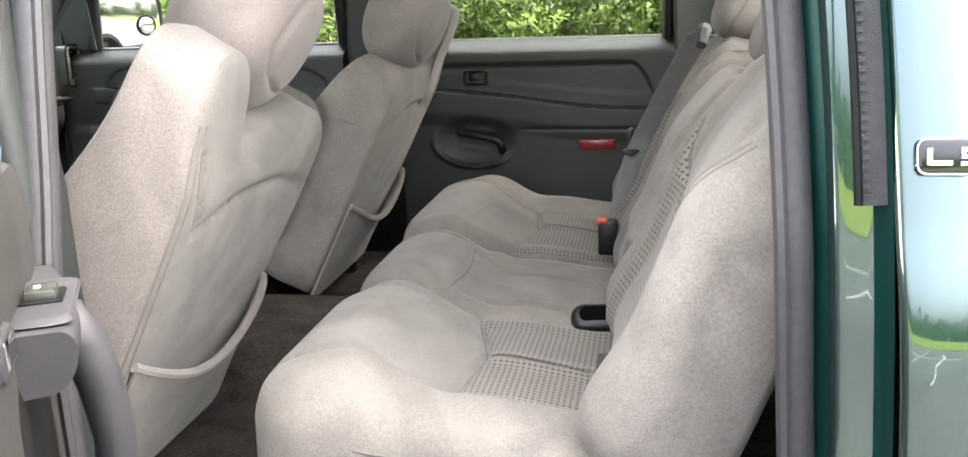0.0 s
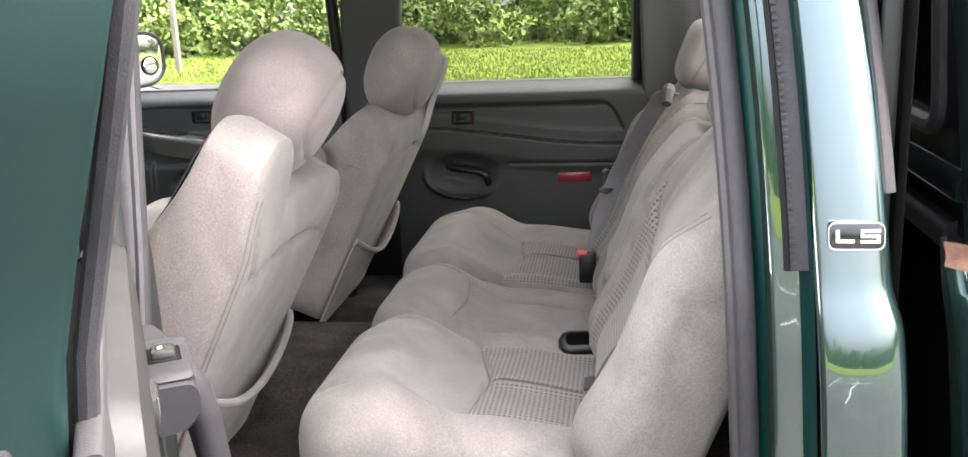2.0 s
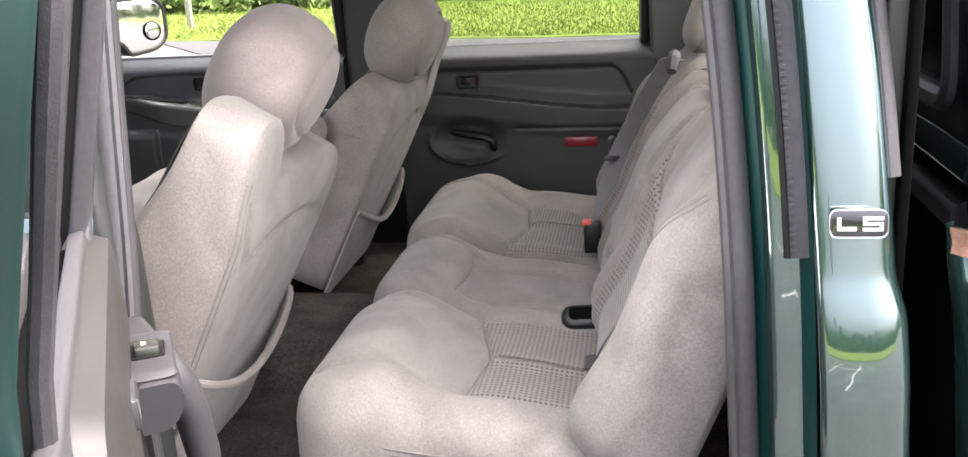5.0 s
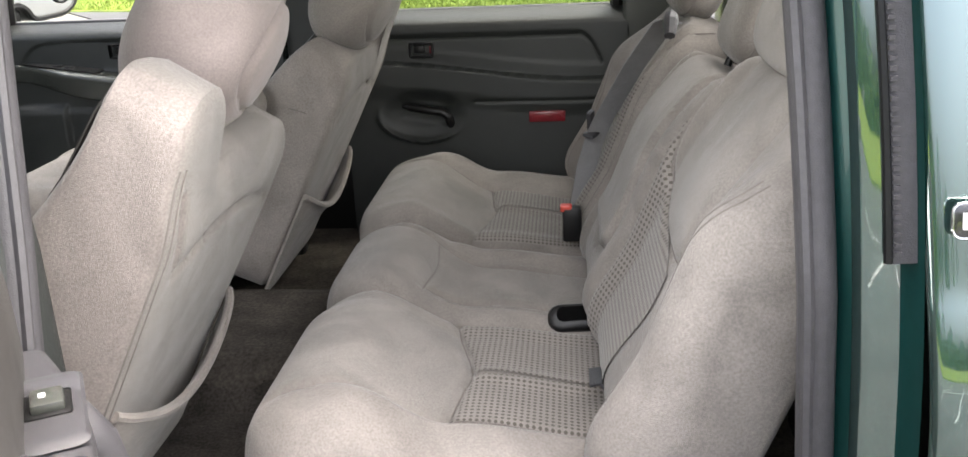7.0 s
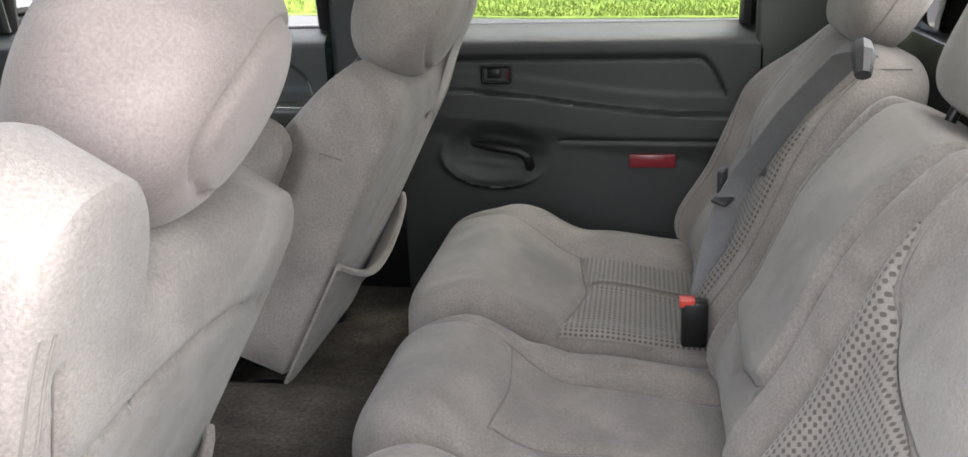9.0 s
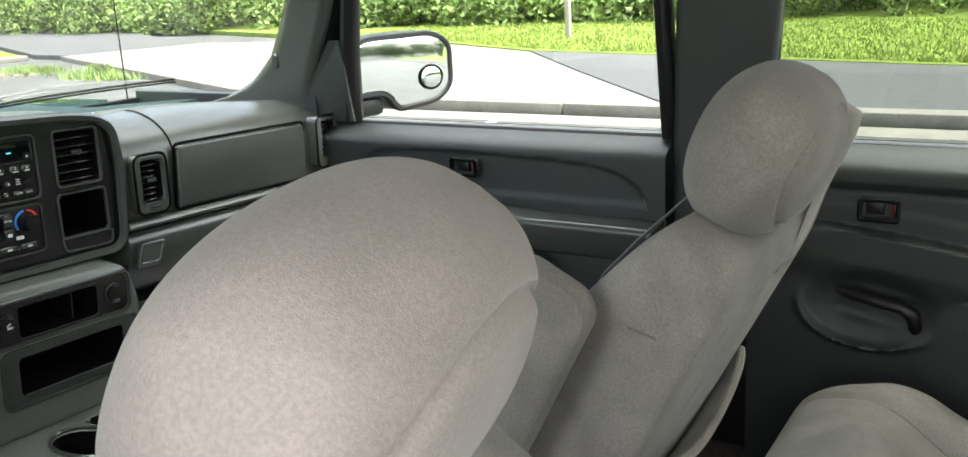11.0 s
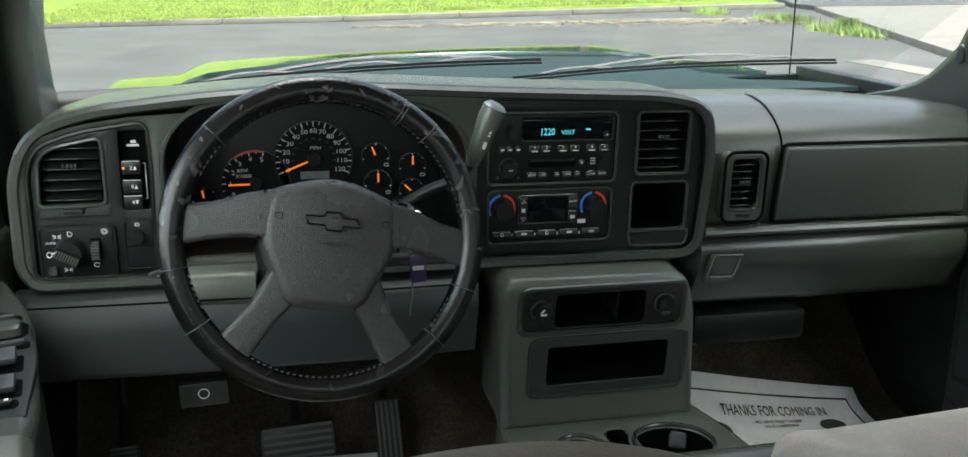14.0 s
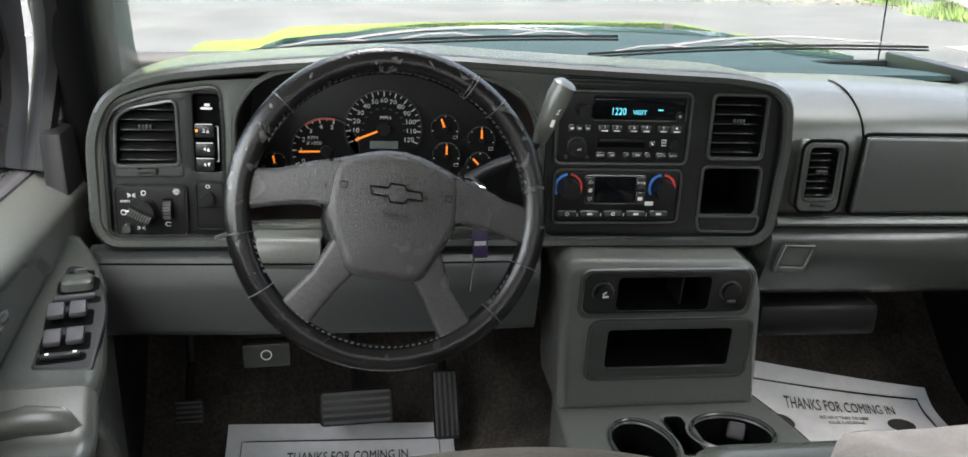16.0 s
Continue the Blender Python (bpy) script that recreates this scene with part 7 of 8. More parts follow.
# pedals
for nm, y, x, z, w, h in (("brake_pedal", -0.428, -1.14, 0.885, 0.130, 0.062), ("accelerator_pedal", -0.268, -1.15, 0.872, 0.046, 0.125), ("parking_brake_pedal", -0.718, -1.16, 0.887, 0.048, 0.042)):
    pd = thing(nm, "black ribbed rubber %s" % nm.replace("_", " "), "pedal")
    pm = facing((x, y, z), (0, 1, 0), (-0.45, 0, 0.9))
    part("pad", panel(rrect(0, 0, w, h, 0.008), (), 0.014, 0.004, pm, back=True), PLASTIC_DARK, pd)
    n = 5
    for i in range(n):
        if w > h:
            part("rib", box((0, -h / 2 + h * (i + 0.5) / n, 0.001), (w * 0.9, h / n * 0.4, 0.004), 0, 1, pm), RUBBER, pd)
        else:
            part("rib", box((-w / 2 + w * (i + 0.5) / n, 0, 0.001), (w / n * 0.4, h * 0.9, 0.004), 0, 1, pm), RUBBER, pd)
    part("arm", tube([(x - 0.01, y, z), (x - 0.08, y, z + 0.06), (x - 0.10, y, z + 0.28)], 0.010, 8), PLASTIC_DARK, pd)
rel = thing("brake_release", "charcoal parking brake release handle with white symbol", "handle")
part("handle", box((-1.06, -0.568, 1.04), (0.03, 0.076, 0.042), 0.005), PLASTIC, rel)
part("symbol", tube([(-1.043, -0.568 + 0.008 * math.cos(a), 1.043 + 0.008 * math.sin(a)) for a in np.linspace(0, 2 * math.pi, 20, endpoint=False)], 0.0011, 4, closed=True), WHITE, rel)


# paper floor mats
def paper_mat(cx, cy, turn):
    c, d = math.cos(radians(turn)), math.sin(radians(turn))
    def lay(x, y, up=0.0):
        wx, wy = cx + x * c - y * d, cy + x * d + y * c
        return (wx, wy, floor_height(wx, wy) + 0.034 + 0.0025 * math.sin(x * 17 + y * 5) + up)
    pm = thing("paper_floor_mat", "printed grey paper floor mat in the footwell", "floor mat", group="paper floor mats")
    part("sheet", sheet(np.linspace(-0.205, 0.23, 24), np.linspace(-0.21, 0.21, 14), lay, thick=0.0012), PAPER, pm)
    lp = rrect(0.0205, 0, 0.385, 0.365, 0.001, 1)
    part("border", tube([lay(x, y, 0.0030) for x, y in dense(lp, 0.02)], 0.0024, 4, 0.3, closed=True), INK, pm)
    def row(words, x, size, wide=1.0):
        me = text_mesh(words, size)
        for v in me.vertices:
            v.co = Vector(lay(x - v.co.y * 1.7, v.co.x * wide + 0.013, 0.0034 + v.co.z))
        part("print", me, INK, pm)
    row("THANKS FOR COMING IN", -0.133, 0.0215, 0.88)
    row("WE HAVE TRIED TO KEEP", -0.102, 0.0085)
    row("YOUR CARPETING", -0.084, 0.0085)
    for y in (-0.117, 0.117):
        disc = bmesh.new()
        ring = [disc.verts.new(lay(-0.078 + 0.026 * math.cos(a), y + 0.026 * math.sin(a), 0.0036)) for a in np.linspace(0, 2 * math.pi, 28, endpoint=False)]
        disc.faces.new(ring)
        part("print", disc, INK, pm)
    return pm


paper_mat(-1.040, -0.467, -3)
paper_mat(-1.070, 0.500, -11)
# ---- outside ----
rng = np.random.default_rng(5)
ground = tagged(part("ground", sheet(np.linspace(-400, 400, 41), np.linspace(-400, 400, 41), lambda x, y: (x, y, 0.0)), ASPHALT), "grey weathered asphalt of the car park", "ground", kind="structure")


def slab(name, poly, z, material, label, category):
    return tagged(part(name, panel(ccw(poly), (), z + 0.05, 0.01, Matrix.Translation((0, 0, z)), seg=2), material, smooth=False), label, category, kind="structure")


slab("verge_right", [(-13.0, 17.6), (-8.5, 15.0), (-1.0, 12.9), (6, 12.2), (60, 11.4), (60, 60), (-70, 60), (-62, 36), (-30, 24)], 0.14, GRASS, "bright mown grass strip beyond the footpath", "grass")
slab("footpath", [(-3.3, 9.0), (60, 8.8), (60, 11.5), (6, 12.3), (-1.0, 13.0), (-8.5, 15.1), (-6.0, 12.1)], 0.125, ASPHALT_DARK, "dark asphalt footpath behind the kerb", "path")
slab("apron", [(-21.8, 14.0), (-10.5, 9.3), (-3.35, 9.0), (-6.05, 12.1), (-8.4, 14.9), (-13.0, 17.5), (-20.5, 17.6)], 0.12, CONCRETE, "pale concrete apron at the footpath corner", "pavement")
for i in range(-6, 22):
    x = i * 3.0
    if x < -8.0:
        continue
    tagged(part("kerb", box((x, 8.86, 0.075), (2.98, 0.30, 0.15), 0.025), CONCRETE), "weathered concrete kerb stone", "kerb", "kerb stones")
slab("gutter", [(-12, 8.2), (60, 8.1), (60, 8.70), (-12, 8.70)], 0.012, CONCRETE, "pale concrete gutter along the kerb", "gutter")
slab("verge_front", [(-23.5, 14.0), (-24.6, 2.0), (-26.9, -10), (-31, -22), (-40, -60), (-200, -60), (-200, 60), (-70, 33)], 0.14, GRASS, "mown grass beyond the far kerb", "grass")
FAR_KERB = [(-23.3, 14.0), (-24.35, 2.0), (-26.7, -10.0), (-30.8, -22.0), (-39.8, -60.0)]
for p, q in zip(FAR_KERB, FAR_KERB[1:]):
    p, q = Vector(p), Vector(q)
    k = max(1, round((q - p).length / 3.0))
    for i in range(k):
        c, d = p.lerp(q, (i + 0.5) / k), (q - p) / k
        tagged(part("kerb", box((0, 0, 0.07), (d.length - 0.02, 0.25, 0.15), 0.03), CONCRETE, m=pose(c.x, c.y, 0, 0, 0, math.degrees(math.atan2(d.y, d.x)))), "weathered concrete kerb stone", "kerb", "kerb stones")
slab("side_path", [(-20.6, 17.5), (-21.8, 14.2), (-23.4, 14.3), (-52, 27.0), (-80, 40), (-78, 45), (-45, 30.5)], 0.125, ASPHALT_DARK, "dark asphalt path across the grass", "path")
for x0, y0, x1, y1 in ((-1.5, -6.0, 1.2, -13.5), (1.2, -4.5, 3.6, -12.0), (-4.0, -9.0, 4.5, -10.0)):
    tagged(part("crack_seal", strip([(x0 + (x1 - x0) * t + 0.12 * math.sin(t * 11), y0 + (y1 - y0) * t + 0.1 * math.sin(t * 17), 0.004) for t in np.linspace(0, 1, 16)], (1, 0.3, 0), 0.07, 0.005), ROAD_PAINT), "pale sealed crack in the asphalt", "road marking", "cracks", "structure")
slab("verge_left", [(-60, -16), (60, -16), (60, -46), (-60, -46)], 0.10, GRASS, "mown grass strip across the car park", "grass")
for x, y0, y1 in ((-5.10, 3.4, 8.4), (-2.3, 3.4, 8.4), (0.5, 3.4, 8.4)):
    tagged(part("bay_line", box((x, (y0 + y1) / 2, 0.004), (0.10, y1 - y0, 0.006)), ROAD_PAINT), "worn white parking bay line", "road marking", "bay lines", "structure")
tagged(part("bay_line", box((-15.0, -8.0, 0.004), (0.12, 6.0, 0.006)), ROAD_PAINT), "worn white parking bay line", "road marking", "bay lines", "structure")


def from_arrays(name, verts, faces, material, smooth=False):
    me = bpy.data.meshes.new(name)
    me.from_pydata(verts, [], faces)
    me.materials.append(material)
    ob = new(name, me)
    return ob


def random_tint(m, lo, hi):
    """Each leaf its own shade."""
    nt = m.node_tree
    b = nt.nodes["Principled BSDF"]
    old = b.inputs["Base Color"].links[0].from_socket
    geo = nt.nodes.new("ShaderNodeNewGeometry")
    mp = nt.nodes.new("ShaderNodeMapRange")
    mp.inputs["To Min"].default_value, mp.inputs["To Max"].default_value = lo, hi
    nt.links.new(geo.outputs["Random Per Island"], mp.inputs["Value"])
    mx = nt.nodes.new("ShaderNodeMix")
    mx.data_type, mx.blend_type = "RGBA", "MULTIPLY"
    mx.inputs["Factor"].default_value = 1.0
    nt.links.new(old, mx.inputs[6])
    nt.links.new(mp.outputs[0], mx.inputs[7])
    nt.links.new(mx.outputs[2], b.inputs["Base Color"])
    b.inputs["Transmission Weight"].default_value = 0.0


for m_ in (LEAF, LEAF_DARK, BLADE):
    random_tint(m_, *((0.85, 1.15) if m_ is BLADE else (0.70, 1.30)))


def leaves(name, centres, radii, per, size, material, label, category, squash=0.8):
    """Clumps of loose leaves on lumpy balls of foliage."""
    V, F = [], []
    n = len(centres) * per
    c = np.repeat(np.asarray(centres), per, 0)
    r = np.repeat(np.asarray(radii), per)
    d = rng.normal(size=(n, 3))
    d /= np.linalg.norm(d, axis=1)[:, None]
    p = c + d * (r * rng.uniform(0.55, 1.05, n) ** 0.6)[:, None] * np.array([1, 1, squash])
    p[:, 2] = np.maximum(p[:, 2], 0.1)
    a = rng.normal(size=(n, 3)) + d * 0.3
    a /= np.linalg.norm(a, axis=1)[:, None]
    b = np.cross(a, rng.normal(size=(n, 3)))
    b /= np.linalg.norm(b, axis=1)[:, None]
    s = size * rng.uniform(0.6, 1.4, n)[:, None]
    quad = np.stack([p - a * s, p + b * s * 0.5, p + a * s, p - b * s * 0.5], 1).reshape(-1, 3)
    F = np.arange(n * 4).reshape(-1, 4)
    ob = from_arrays(name, quad.tolist(), F.tolist(), material)
    return tagged(ob, label, category, kind="stuff")


def hedge(x0, x1, y0, y1, count, hlo, hhi, rlo, rhi):
    xs, k = rng.uniform(x0, x1, count), rng.uniform(0, 1, count)
    ys = y0 + (y1 - y0) * k
    rs = rng.uniform(rlo, rhi, count)
    zs = 0.3 * rs + rng.uniform(0, 1, count) * (hlo + (hhi - hlo) * k)
    return np.stack([xs, ys, zs], 1), rs


c1, r1 = hedge(-45, 22, 22.3, 27.0, 640, 0.8, 4.5, 0.5, 1.1)
leaves("hedge", c1, r1, 270, 0.095, LEAF, "dense light green roadside thicket beyond the grass", "bushes")
c2, r2 = hedge(-60, 30, 26.0, 33, 420, 3.0, 12, 1.0, 2.2)
leaves("woods", c2, r2, 110, 0.26, LEAF_DARK, "dark green woods behind the thicket", "trees")
c3, r3 = hedge(-95, -62, -40, 45, 260, 1.0, 4.5, 1.2, 2.6)
leaves("woods", c3, r3, 90, 0.35, LEAF, "green woods far in front of the truck", "trees")
c4, r4 = hedge(-60, 60, -46, -54, 420, 1.5, 6.0, 1.0, 2.2)
leaves("woods", c4, r4, 90, 0.32, LEAF_DARK, "green woods across the car park", "trees")
c5, r5 = hedge(45, 60, -40, 40, 160, 2.0, 9, 1.2, 2.6)
leaves("woods", c5, r5, 80, 0.4, LEAF_DARK, "green woods behind the truck", "trees")

tagged(part("grass_bank", sheet(np.linspace(-61, -42, 14), np.linspace(-42, 6, 24), lambda x, y: (x, y, 0.15 + 7.0 * smooth01((-42 - x) / 19) * smooth01((6 - y) / 9) + 0.2 * math.sin(y * 0.7)* smooth01((-42 - x) / 9))), GRASS), "grassy bank rising far in front of the truck", "grass", kind="structure")
# mown grass
def blades(name, n, pick, label):
    p = pick(n)
    h = rng.uniform(0.03, 0.09, n)
    a = rng.uniform(0, math.pi * 2, n)
    w = 0.012 + 0.01 * rng.random(n)
    d = np.stack([np.cos(a) * w, np.sin(a) * w, np.zeros(n)], 1)
    base = np.concatenate([p, np.full((n, 1), 0.135)], 1)
    tip = base + np.stack([rng.normal(0, 0.02, n), rng.normal(0, 0.02, n), h], 1)
    v = np.stack([base - d, base + d, tip], 1).reshape(-1, 3)
    ob = from_arrays(name, v.tolist(), np.arange(n * 3).reshape(-1, 3).tolist(), BLADE)
    return tagged(ob, label, "grass", kind="stuff")
blades("grass", 36000, lambda n: np.stack([(gx := rng.uniform(-16, 14, n)), np.interp(gx, (-16, -13, -8.5, -1, 6, 14), (19.5, 17.8, 15.2, 13.1, 12.4, 12.3)) + rng.random(n) ** 1.6 * 8], 1), "short mown grass")
blades("grass", 30000, lambda n: np.stack([-25.0 - rng.random(n) ** 1.4 * 18, rng.uniform(-6, 13, n)], 1), "short mown grass beyond the far kerb")

# weeds and dead leaves along the far kerb
n = 2600
t, s_ = rng.random(n) ** 0.8, np.abs(rng.normal(0, 0.8, n))
px, py = -22.3 + 2.2 * t ** 2 + s_ * (0.4 + t), 2.0 + 9.8 * t
aa = rng.uniform(0, 6.28, n)
sz = rng.uniform(0.02, 0.085, n)
lit = np.stack([np.stack([px + sz * np.cos(aa + k), py + sz * np.sin(aa + k), np.full(n, 0.006 + 0.004 * (k > 2)) + 0.02 * rng.random(n)], 1) for k in (0, 1.6, 3.1, 4.7)], 1).reshape(-1, 3)
tagged(from_arrays("leaf_litter", lit.tolist(), np.arange(n * 4).reshape(-1, 4).tolist(), mat("dead_leaves", (0.17, 0.145, 0.10), 0.9, scale=3, vary=0.5)), "dead leaves and grit along the kerb", "litter", kind="stuff")

for wx, wy, wl, ww in ((-19.2, 11.6, 1.3, 0.35), (-15.9, 10.9, 1.2, 0.30), (-22.2, 11.2, 0.6, 0.3), (-17.3, 11.9, 0.4, 0.2)):
    pts_ = np.stack([wx + rng.normal(0, wl * 0.45, 700), wy + rng.normal(0, ww * 0.5, 700)], 1)
    wb = np.concatenate([pts_, np.zeros((700, 1))], 1)
    wa = rng.uniform(0, 6.28, 700)
    wd = np.stack([np.cos(wa), np.sin(wa), np.zeros(700)], 1) * 0.014
    wt = wb + np.stack([rng.normal(0, 0.06, 700), rng.normal(0, 0.06, 700), rng.uniform(0.05, 0.22, 700)], 1)
    tagged(from_arrays("weeds", np.stack([wb - wd, wb + wd, wt], 1).reshape(-1, 3).tolist(), np.arange(2100).reshape(-1, 3).tolist(), LEAF), "tuft of green weeds growing from the broken asphalt", "weeds", kind="stuff")


def tree(x, y, r, h, label):
    t = thing("tree", label, "tree", Matrix.Translation((x, y, 0.1)))
    rings = [[(rr * math.cos(a) * (1 + 0.08 * math.sin(3 * a)), rr * math.sin(a), z) for a in np.linspace(0, 2 * math.pi, 16, endpoint=False)] for z, rr in ((0, r * 1.5), (0.15, r * 1.15), (0.5, r), (h * 0.6, r * 0.85), (h, r * 0.5))]
    part("trunk", loft(rings), BARK, t)
    for k in range(6):
        a = k * 1.05
        part("limb", tube([(0, 0, h * (0.55 + 0.06 * k)), (math.cos(a) * 1.0, math.sin(a) * 1.0, h * (0.75 + 0.06 * k)), (math.cos(a) * 2.2, math.sin(a) * 2.2, h * (0.95 + 0.06 * k))], [r * 0.4, r * 0.28, r * 0.1], 8), BARK, t)
    c = np.stack([rng.normal(0, 1.5, 60), rng.normal(0, 1.5, 60), h * 1.1 + rng.normal(0, 1.1, 60)], 1)
    cr = leaves("crown", c, rng.uniform(0.5, 1.0, 60), 90, 0.12, LEAF, "", "")
    cr.parent = t
    for key in list(cr.keys()):
        del cr[key]
    cr["label"] = "loose green crown"
    return t


tree(-37.0, 13.2, 0.27, 5.0, "young tree with a grey trunk on the grass")
c_, r_ = [], []
for ty in np.arange(-48, 60, 3.2):                       # tall wood closing the lawn
    for k in range(5):
        c_.append((-62 - 6 * rng.random(), ty + rng.normal(0, 1.2), 2.5 + 3.1 * k + rng.normal(0, 0.8)))
        r_.append(rng.uniform(2.0, 3.2))
leaves("far_wood", np.array(c_), np.array(r_), 70, 0.55, LEAF_DARK, "tall dark green wood beyond the lawn", "woods")
post = thing("sign_post", "weathered grey timber post with a pale sign on the grass", "sign post", Matrix.Translation((-8.9, 17.5, 0.1)))
part("post", box((0, 0, 1.6), (0.11, 0.11, 3.2), 0.012), WOOD_POST, post)
part("sign_board", box((-0.1, -0.09, 2.75), (0.55, 0.03, 0.7), 0.006), WHITE, post)
post2 = thing("utility_box", "pale grey cabinet far off on the grass", "cabinet", Matrix.Translation((-27, 24.5, 0.1)))
part("cabinet_body", box((0, 0, 0.9), (1.3, 0.6, 1.8), 0.03), CONCRETE, post2)

# ---- truck parts outside the screen ----
hood = thing("hood", "dark green metallic bonnet with a raised centre", "car bonnet")
def hood_z(x, y):
    v = (-1.62 - x) / 1.15
    return 1.405 - 0.02 * v - 0.05 * v ** 4 + 0.03 * smooth01((0.66 - abs(y)) / 0.10) - 0.02 * (y / 0.9) ** 2
def hood_edge(y):
    """Rear edge of the bonnet, bowed forwards in the middle."""
    return -2.20 + 0.36 * (y / 0.72) ** 2
part("panel", sheet(np.linspace(0, 1, 20), np.linspace(-0.80, 0.80, 40), lambda v, y: ((x := hood_edge(y) + (-2.75 - hood_edge(y)) * v), y, hood_z(x, y)), thick=-0.01), PAINT, hood)
for s in (-1, 1):
    wing = thing("front_wing", "dark green metallic front wing", "car wing", group="front wings")
    part("panel", sheet(np.linspace(-2.75, -1.30, 20), np.linspace(0, 1, 12), lambda x, v: (x, s * (0.812 + 0.17 * math.sin(v * 1.4)), 1.345 - 0.015 * ((-1.6 - x) / 1.1) - 0.45 * (1 - math.cos(v * 1.4))), thick=0.01 * s), PAINT, wing)
COWL = mat("cowl_plastic", (0.006, 0.017, 0.017), 0.62, scale=120, vary=0.25, bump=0.3, bscale=500, spec=0.18)
cowl = tagged(part("cowl", sheet(np.linspace(0, 1, 10), np.linspace(-0.86, 0.86, 30), lambda v, y: ((x := -1.50 + 0.10 * (y / 0.86) ** 2 + (hood_edge(y) - 0.03 + 1.50 - 0.10 * (y / 0.86) ** 2) * v), y, 1.393 + (hood_z(x, y) - 0.012 - 1.393) * smooth01(v * 1.3)), thick=-0.01), COWL), "dark weathered cowl between bonnet and windscreen", "cowl", kind="structure")


def wiper(y0, y1, z0, z1, name="wiper"):
    w = thing(name, "black windscreen wiper at rest on the glass", "wiper", group="wipers")
    def g(y, lift):
        u = y / 0.86
        v = lift
        p = Vector(ws_point(u, v))
        return p + Vector((-0.012, 0, 0.02))
    a = [g(y0 + (y1 - y0) * t, z0 + (z1 - z0) * t + 0.02 * math.sin(t * math.pi)) for t in np.linspace(0, 1, 14)]
    part("blade", tube(a, 0.0022, 6), BLACK, w)
    part("spine", strip([p + Vector((-0.003, 0, 0.006)) for p in a], (-0.5, 0, 1), 0.005, 0.002), BLACK, w)
    part("bridge", strip([p + Vector((-0.010, 0, 0.012 + 0.012 * math.sin(math.pi * i / 8))) for i, p in enumerate(a[3:12])], (-0.5, 0, 1), 0.0045, 0.0025), RUBBER, w)
    for i0, i1 in ((1, 4), (5, 8), (9, 12)):
        part("yoke", strip([p + Vector((-0.006, 0, 0.007 + 0.009 * math.sin(math.pi * i / (i1 - i0)))) for i, p in enumerate(a[i0:i1 + 1])], (-0.5, 0, 1), 0.0035, 0.002), RUBBER, w)
    part("arm", tube([Vector(a[0]) + Vector((-0.03, 0, -0.02)), (Vector(a[4]) + Vector((-0.03, 0, 0.012))), Vector(a[7]) + Vector((-0.016, 0, 0.026))], 0.003, 6, 0.6), RUBBER, w)
wiper(-0.60, 0.12, 0.105, 0.135)
wiper(0.08, 0.78, 0.035, 0.075)
ant = thing("aerial", "thin black radio aerial on the front wing", "aerial", Matrix.Translation((-1.75, 0.86, 1.30)))
part("mast", cyl((0, 0, 0), (0.02, 0, 0.85), 0.0022, 0.0015, 8), BLACK, ant)
part("foot", cyl((0, 0, -0.02), (0, 0, 0.03), 0.015, 0.008, 12), BLACK, ant)


def door_mirror(s):
    mm = facing((-0.990, s * 1.145, 1.436), (0.30, 0.95, 0) if s > 0 else (-0.30, 0.95, 0), (0, 0, 1)) @ Matrix.Diagonal((1.36, 1.14, 1, 1))
    dmr = thing("door_mirror", "black door mirror with a round blind-spot mirror", "door mirror", mm, group="door mirrors")
    outline = [(-0.125, -0.045), (-0.042, -0.045), (-0.018, -0.088), (0.085, -0.080), (0.125, -0.045), (0.125, 0.060), (0.08, 0.090), (-0.085, 0.090), (-0.125, 0.06)]
    lp = ccw(fillet([(a * s, b) for a, b in outline], [0.02, 0.02, 0.02, 0.04, 0.04, 0.05, 0.05, 0.04, 0.04], 5))
    part("housing", panel(lp, (), 0.085, 0.02, pose(0, 0, 0.004), seg=4, back=True), PLASTIC_DARK, dmr)
    part("mirror_glass", panel(shrink(lp, 0.012), (), 0.004, 0.001, pose(0, 0, 0.0075)), MIRROR, dmr, "mirror glass")
    part("rim", tube([(x, y, 0.004) for x, y in shrink(lp, 0.005)], 0.007, 6, closed=True), PLASTIC_DARK, dmr)
    bs = part("spot_mirror", puffy([(0.026 * math.cos(a), 0.026 * math.sin(a)) for a in np.linspace(0, 2 * math.pi, 28, endpoint=False)], lambda a, b: 0.009, lambda a, b: 0.001, pose(0.068 if s > 0 else -0.068, -0.018, 0.009), pf=2.2, rings=8), MIRROR, dmr, "round convex mirror")
    part("spot_rim", tube([((0.068 if s > 0 else -0.068) + 0.027 * math.cos(a), -0.018 + 0.027 * math.sin(a), 0.010) for a in np.linspace(0, 2 * math.pi, 28, endpoint=False)], 0.003, 6, closed=True), BLACK, dmr)
    part("arm", box((-0.115 * s, -0.070, -0.035), (0.15, 0.042, 0.06), 0.012), PLASTIC_DARK, dmr)
    return dmr
door_mirror(1)
door_mirror(-1)

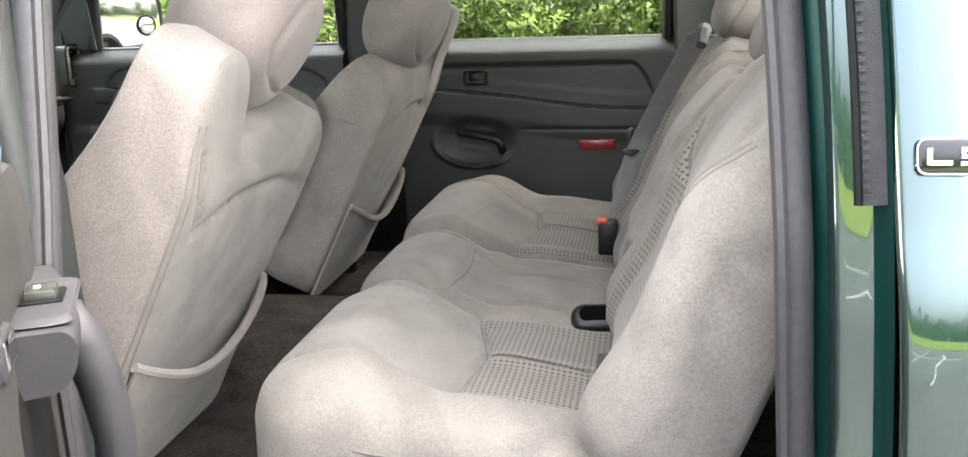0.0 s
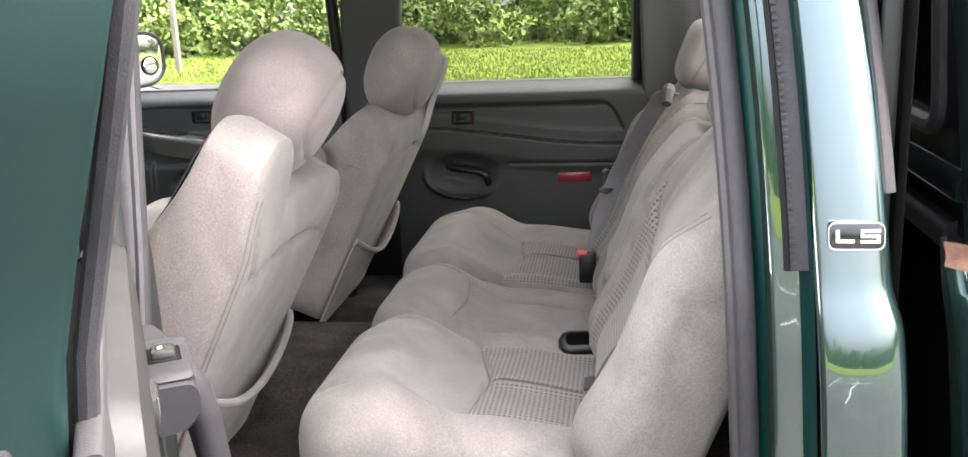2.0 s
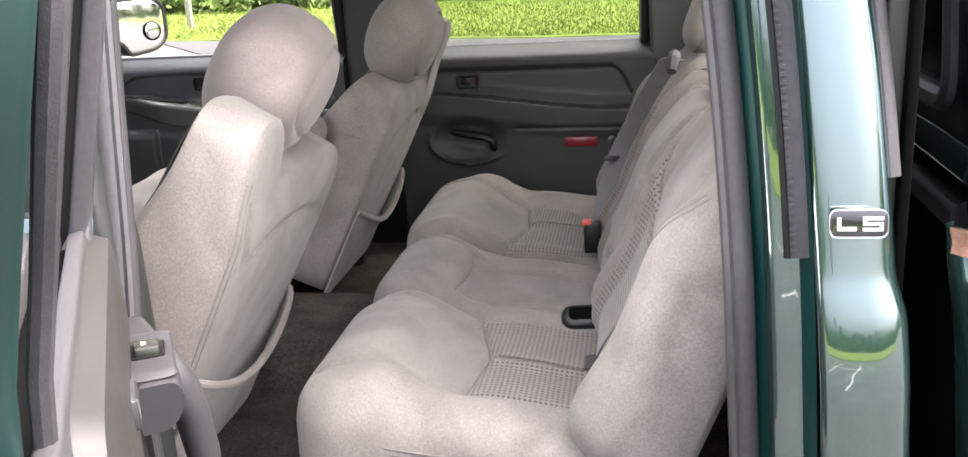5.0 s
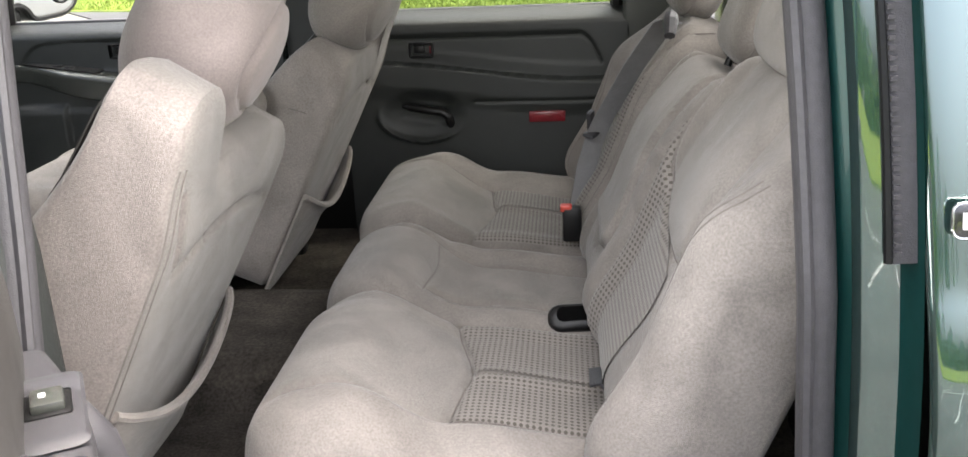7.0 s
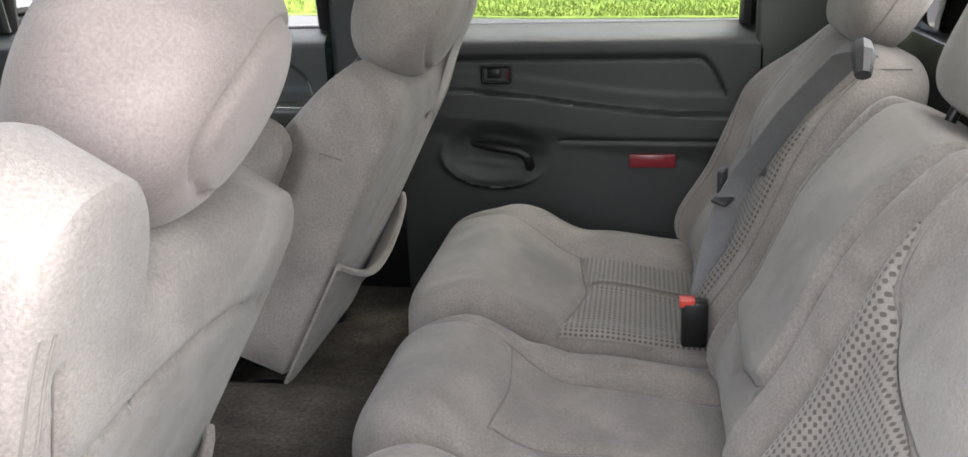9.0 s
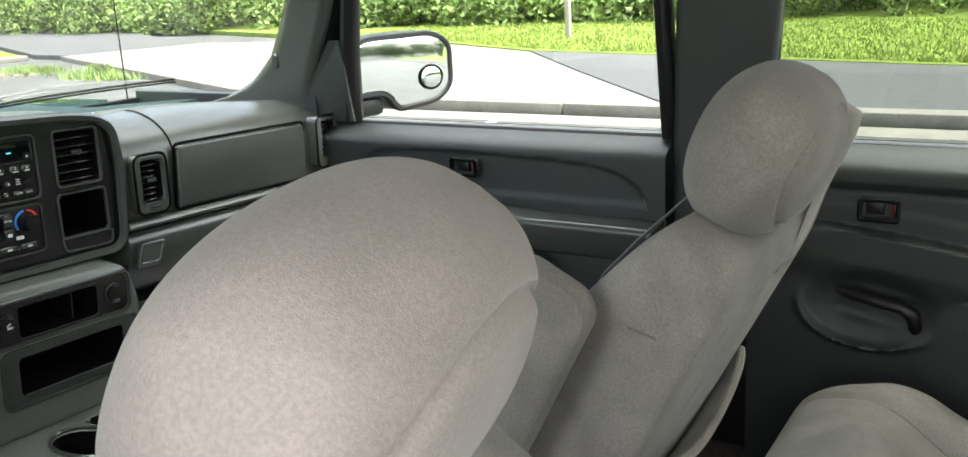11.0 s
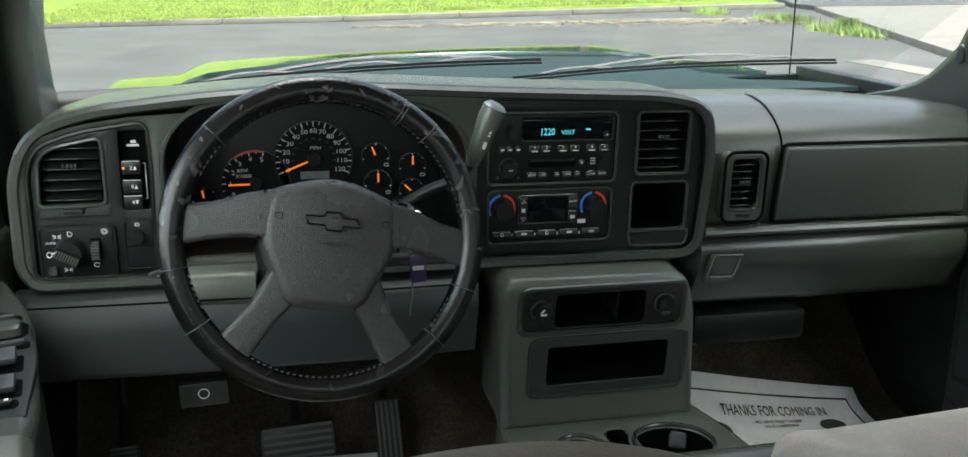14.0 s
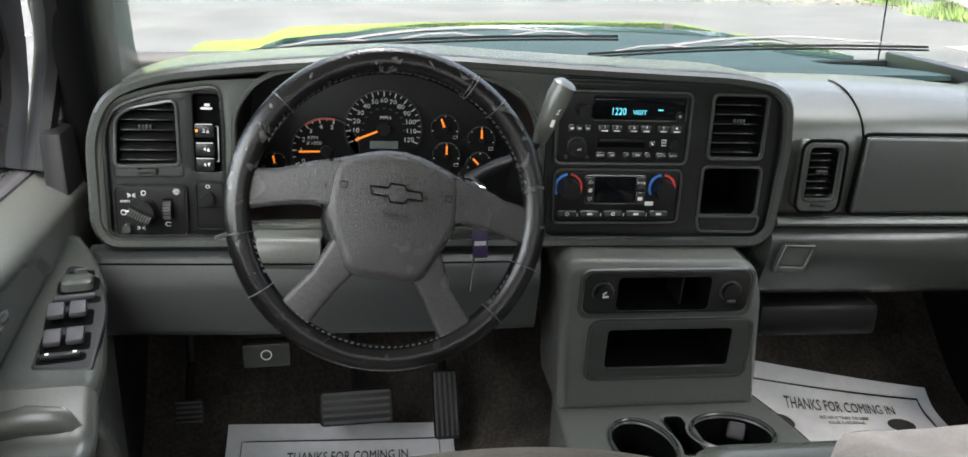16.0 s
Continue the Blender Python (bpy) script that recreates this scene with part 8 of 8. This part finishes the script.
# driver's door
dd = thing("door_4", "closed charcoal driver's door with a switch bank", "car door", kind="structure")
# paler vinyl than the other door cards: reflected light put into the colour
part("door_card", sheet(np.arange(-1.09, 0.06, 0.007), np.arange(0.70, 1.3601, 0.0050), lambda x, z: (x, -0.815 + card_depth(x, z, True), z)), PLASTIC_PALE, dd)
part("outer_skin", sheet(np.linspace(-1.1, 0.10, 8), np.linspace(0.60, 1.36, 16), lambda x, z: (x, -0.92 - 0.04 * math.sin(min((z - 0.5) / 0.86, 1) * math.pi) ** 0.6, z)), PAINT, dd, "dark green painted skin")
part("sill_strip", box((-0.52, -0.885, 1.352), (1.13, 0.03, 0.022), 0.006), RUBBER, dd, "black rubber wiper strip")
part("glass", sheet(np.linspace(0, 1, 6), np.linspace(1.345, 1.80, 8), lambda v, z: ((-1.05 + 0.22 * max(z - 1.50, 0) / 0.3) * (1 - v) + 0.05 * v, -0.886 + 0.11 * (max(z - 1.35, 0) / 0.48) ** 1.3, z)), GLASS, dd).visible_shadow = False
part("window_frame", tube([(-1.03, -0.868, 1.36), (-1.065, -0.853, 1.45), (-1.055, -0.833, 1.53), (-1.00, -0.813, 1.60), (-0.84, -0.78, 1.79), (0.05, -0.78, 1.79), (0.055, -0.83, 1.60), (0.06, -0.865, 1.36)], 0.024, 8, 0.8), PLASTIC_DARK, dd, "black window frame")
rings = []
for x in np.linspace(-0.96, -0.10, 44):
    w = float(np.interp(x, (-0.97, -0.90, -0.85, -0.66, -0.60, -0.10), (0.012, 0.050, 0.070, 0.108, 0.112, 0.100)))
    top = 1.232 + 0.15 * max(-0.62 - x, 0) - 0.050 * smooth01((x + 0.600) / 0.03)
    rings.append([(x, y, z) for y, z in fillet([(-0.825, top - 0.09), (-0.815 + w * 0.8, top - 0.09), (-0.815 + w, top - 0.015), (-0.815 + w * 0.9, top), (-0.825, top)], 0.012, 3)])
part("armrest", loft(rings), PLASTIC, dd)
# switch plate: across to the cab, up towards the front
pm = facing((-0.638, -0.750, 1.2365), (-0.145, 0.979, 0), (-0.979, -0.145, 0.147))
part("switch_plate", panel(ccw(fillet([(-0.033, 0.006), (0.032, -0.010), (0.043, 0.11), (0.035, 0.178), (0.012, 0.232), (-0.012, 0.243)], [0.006, 0.006, 0.05, 0.04, 0.02, 0.012], 5)), (), 0.007, 0.003, pm), PLASTIC_DARK, dd)
part("plate_edge", tube([pm @ Vector((a, b, 0.001)) for a, b in fillet([(0.033, -0.010), (0.045, 0.11), (0.037, 0.178), (0.013, 0.235), (-0.012, 0.246)], [0, 0.05, 0.04, 0.02, 0], 5)], 0.0024, 6), POLISHED, dd)
def plate_well(a, b, w, h, r=0.004):
    part("switch_well", panel(rrect(a, b, w, h, r), (), 0.003, 0.0008, pm @ pose(0, 0, 0.0008)), BLACK, dd)
for b in (0.0495, 0.102):
    plate_well(0.0, b, 0.054, 0.036)
    for a in (-0.0125, 0.0115):
        part("window_switch", box((a, b + 0.001, 0.004), (0.019, 0.027, 0.009), 0.003, 2, pm @ Matrix.Rotation(radians(5), 4, "X")), GREY_TRIM, dd)
        part("switch_mark", box((a, b - 0.004, 0.0092), (0.006, 0.004, 0.0006), 0, 1, pm), PAPER, dd)
        part("switch_mark", cyl(pm @ Vector((a, b + 0.009, 0.006)), pm @ Vector((a, b + 0.009, 0.0095)), 0.0035, n=10), GREY_TRIM, dd)
plate_well(-0.002, 0.018, 0.052, 0.017, 0.006)
part("lock_switch", box((-0.002, 0.018, 0.004), (0.042, 0.009, 0.007), 0.003, 2, pm), PLASTIC_DARK, dd)
for a in (-0.016, 0.013):
    part("switch_mark", box((a, 0.018, 0.0078), (0.004, 0.003, 0.0006), 0, 1, pm), PAPER, dd)
plate_well(0.005, 0.143, 0.056, 0.016, 0.005)
part("fold_switch", box((0.004, 0.146, 0.004), (0.046, 0.007, 0.007), 0.002, 2, pm), GREY_TRIM, dd)
plate_well(0.005, 0.182, 0.050, 0.040, 0.012)
part("mirror_switch", puffy(ccw(dense(rrect(0.004, 0.182, 0.040, 0.032, 0.010), 0.006)), lambda a, b: 0.012, lambda a, b: 0.002, pm, pf=5, rings=6), PLASTIC, dd)
plate_well(0.006, 0.214, 0.032, 0.014, 0.006)
part("mirror_lever", box((0.006, 0.214, 0.004), (0.016, 0.006, 0.008), 0.002, 2, pm), GREY_TRIM, dd)
# grab handle below the rear end of the plate
part("grab_handle", tube([(-0.590, -0.812, 1.190), (-0.592, -0.775, 1.197), (-0.594, -0.745, 1.194), (-0.598, -0.724, 1.180), (-0.604, -0.715, 1.155), (-0.612, -0.712, 1.12), (-0.632, -0.714, 1.05), (-0.660, -0.726, 0.99), (-0.70, -0.755, 0.95), (-0.74, -0.80, 0.92)], 0.023, 12, 0.85), PLASTIC, dd)
part("latch_recess", puffy(ccw(dense(rrect(0, 0, 0.085, 0.07, 0.02), 0.01)), lambda a, b: 0.004, lambda a, b: 0.002, facing((-0.625, -0.815, 1.300), (1, 0, 0), (0, 0, 1)), pf=5, rings=5), BLACK, dd)
part("latch_lever", box((-0.63, -0.805, 1.296), (0.05, 0.012, 0.016), 0.005), CHROME, dd, "chrome inner latch lever")
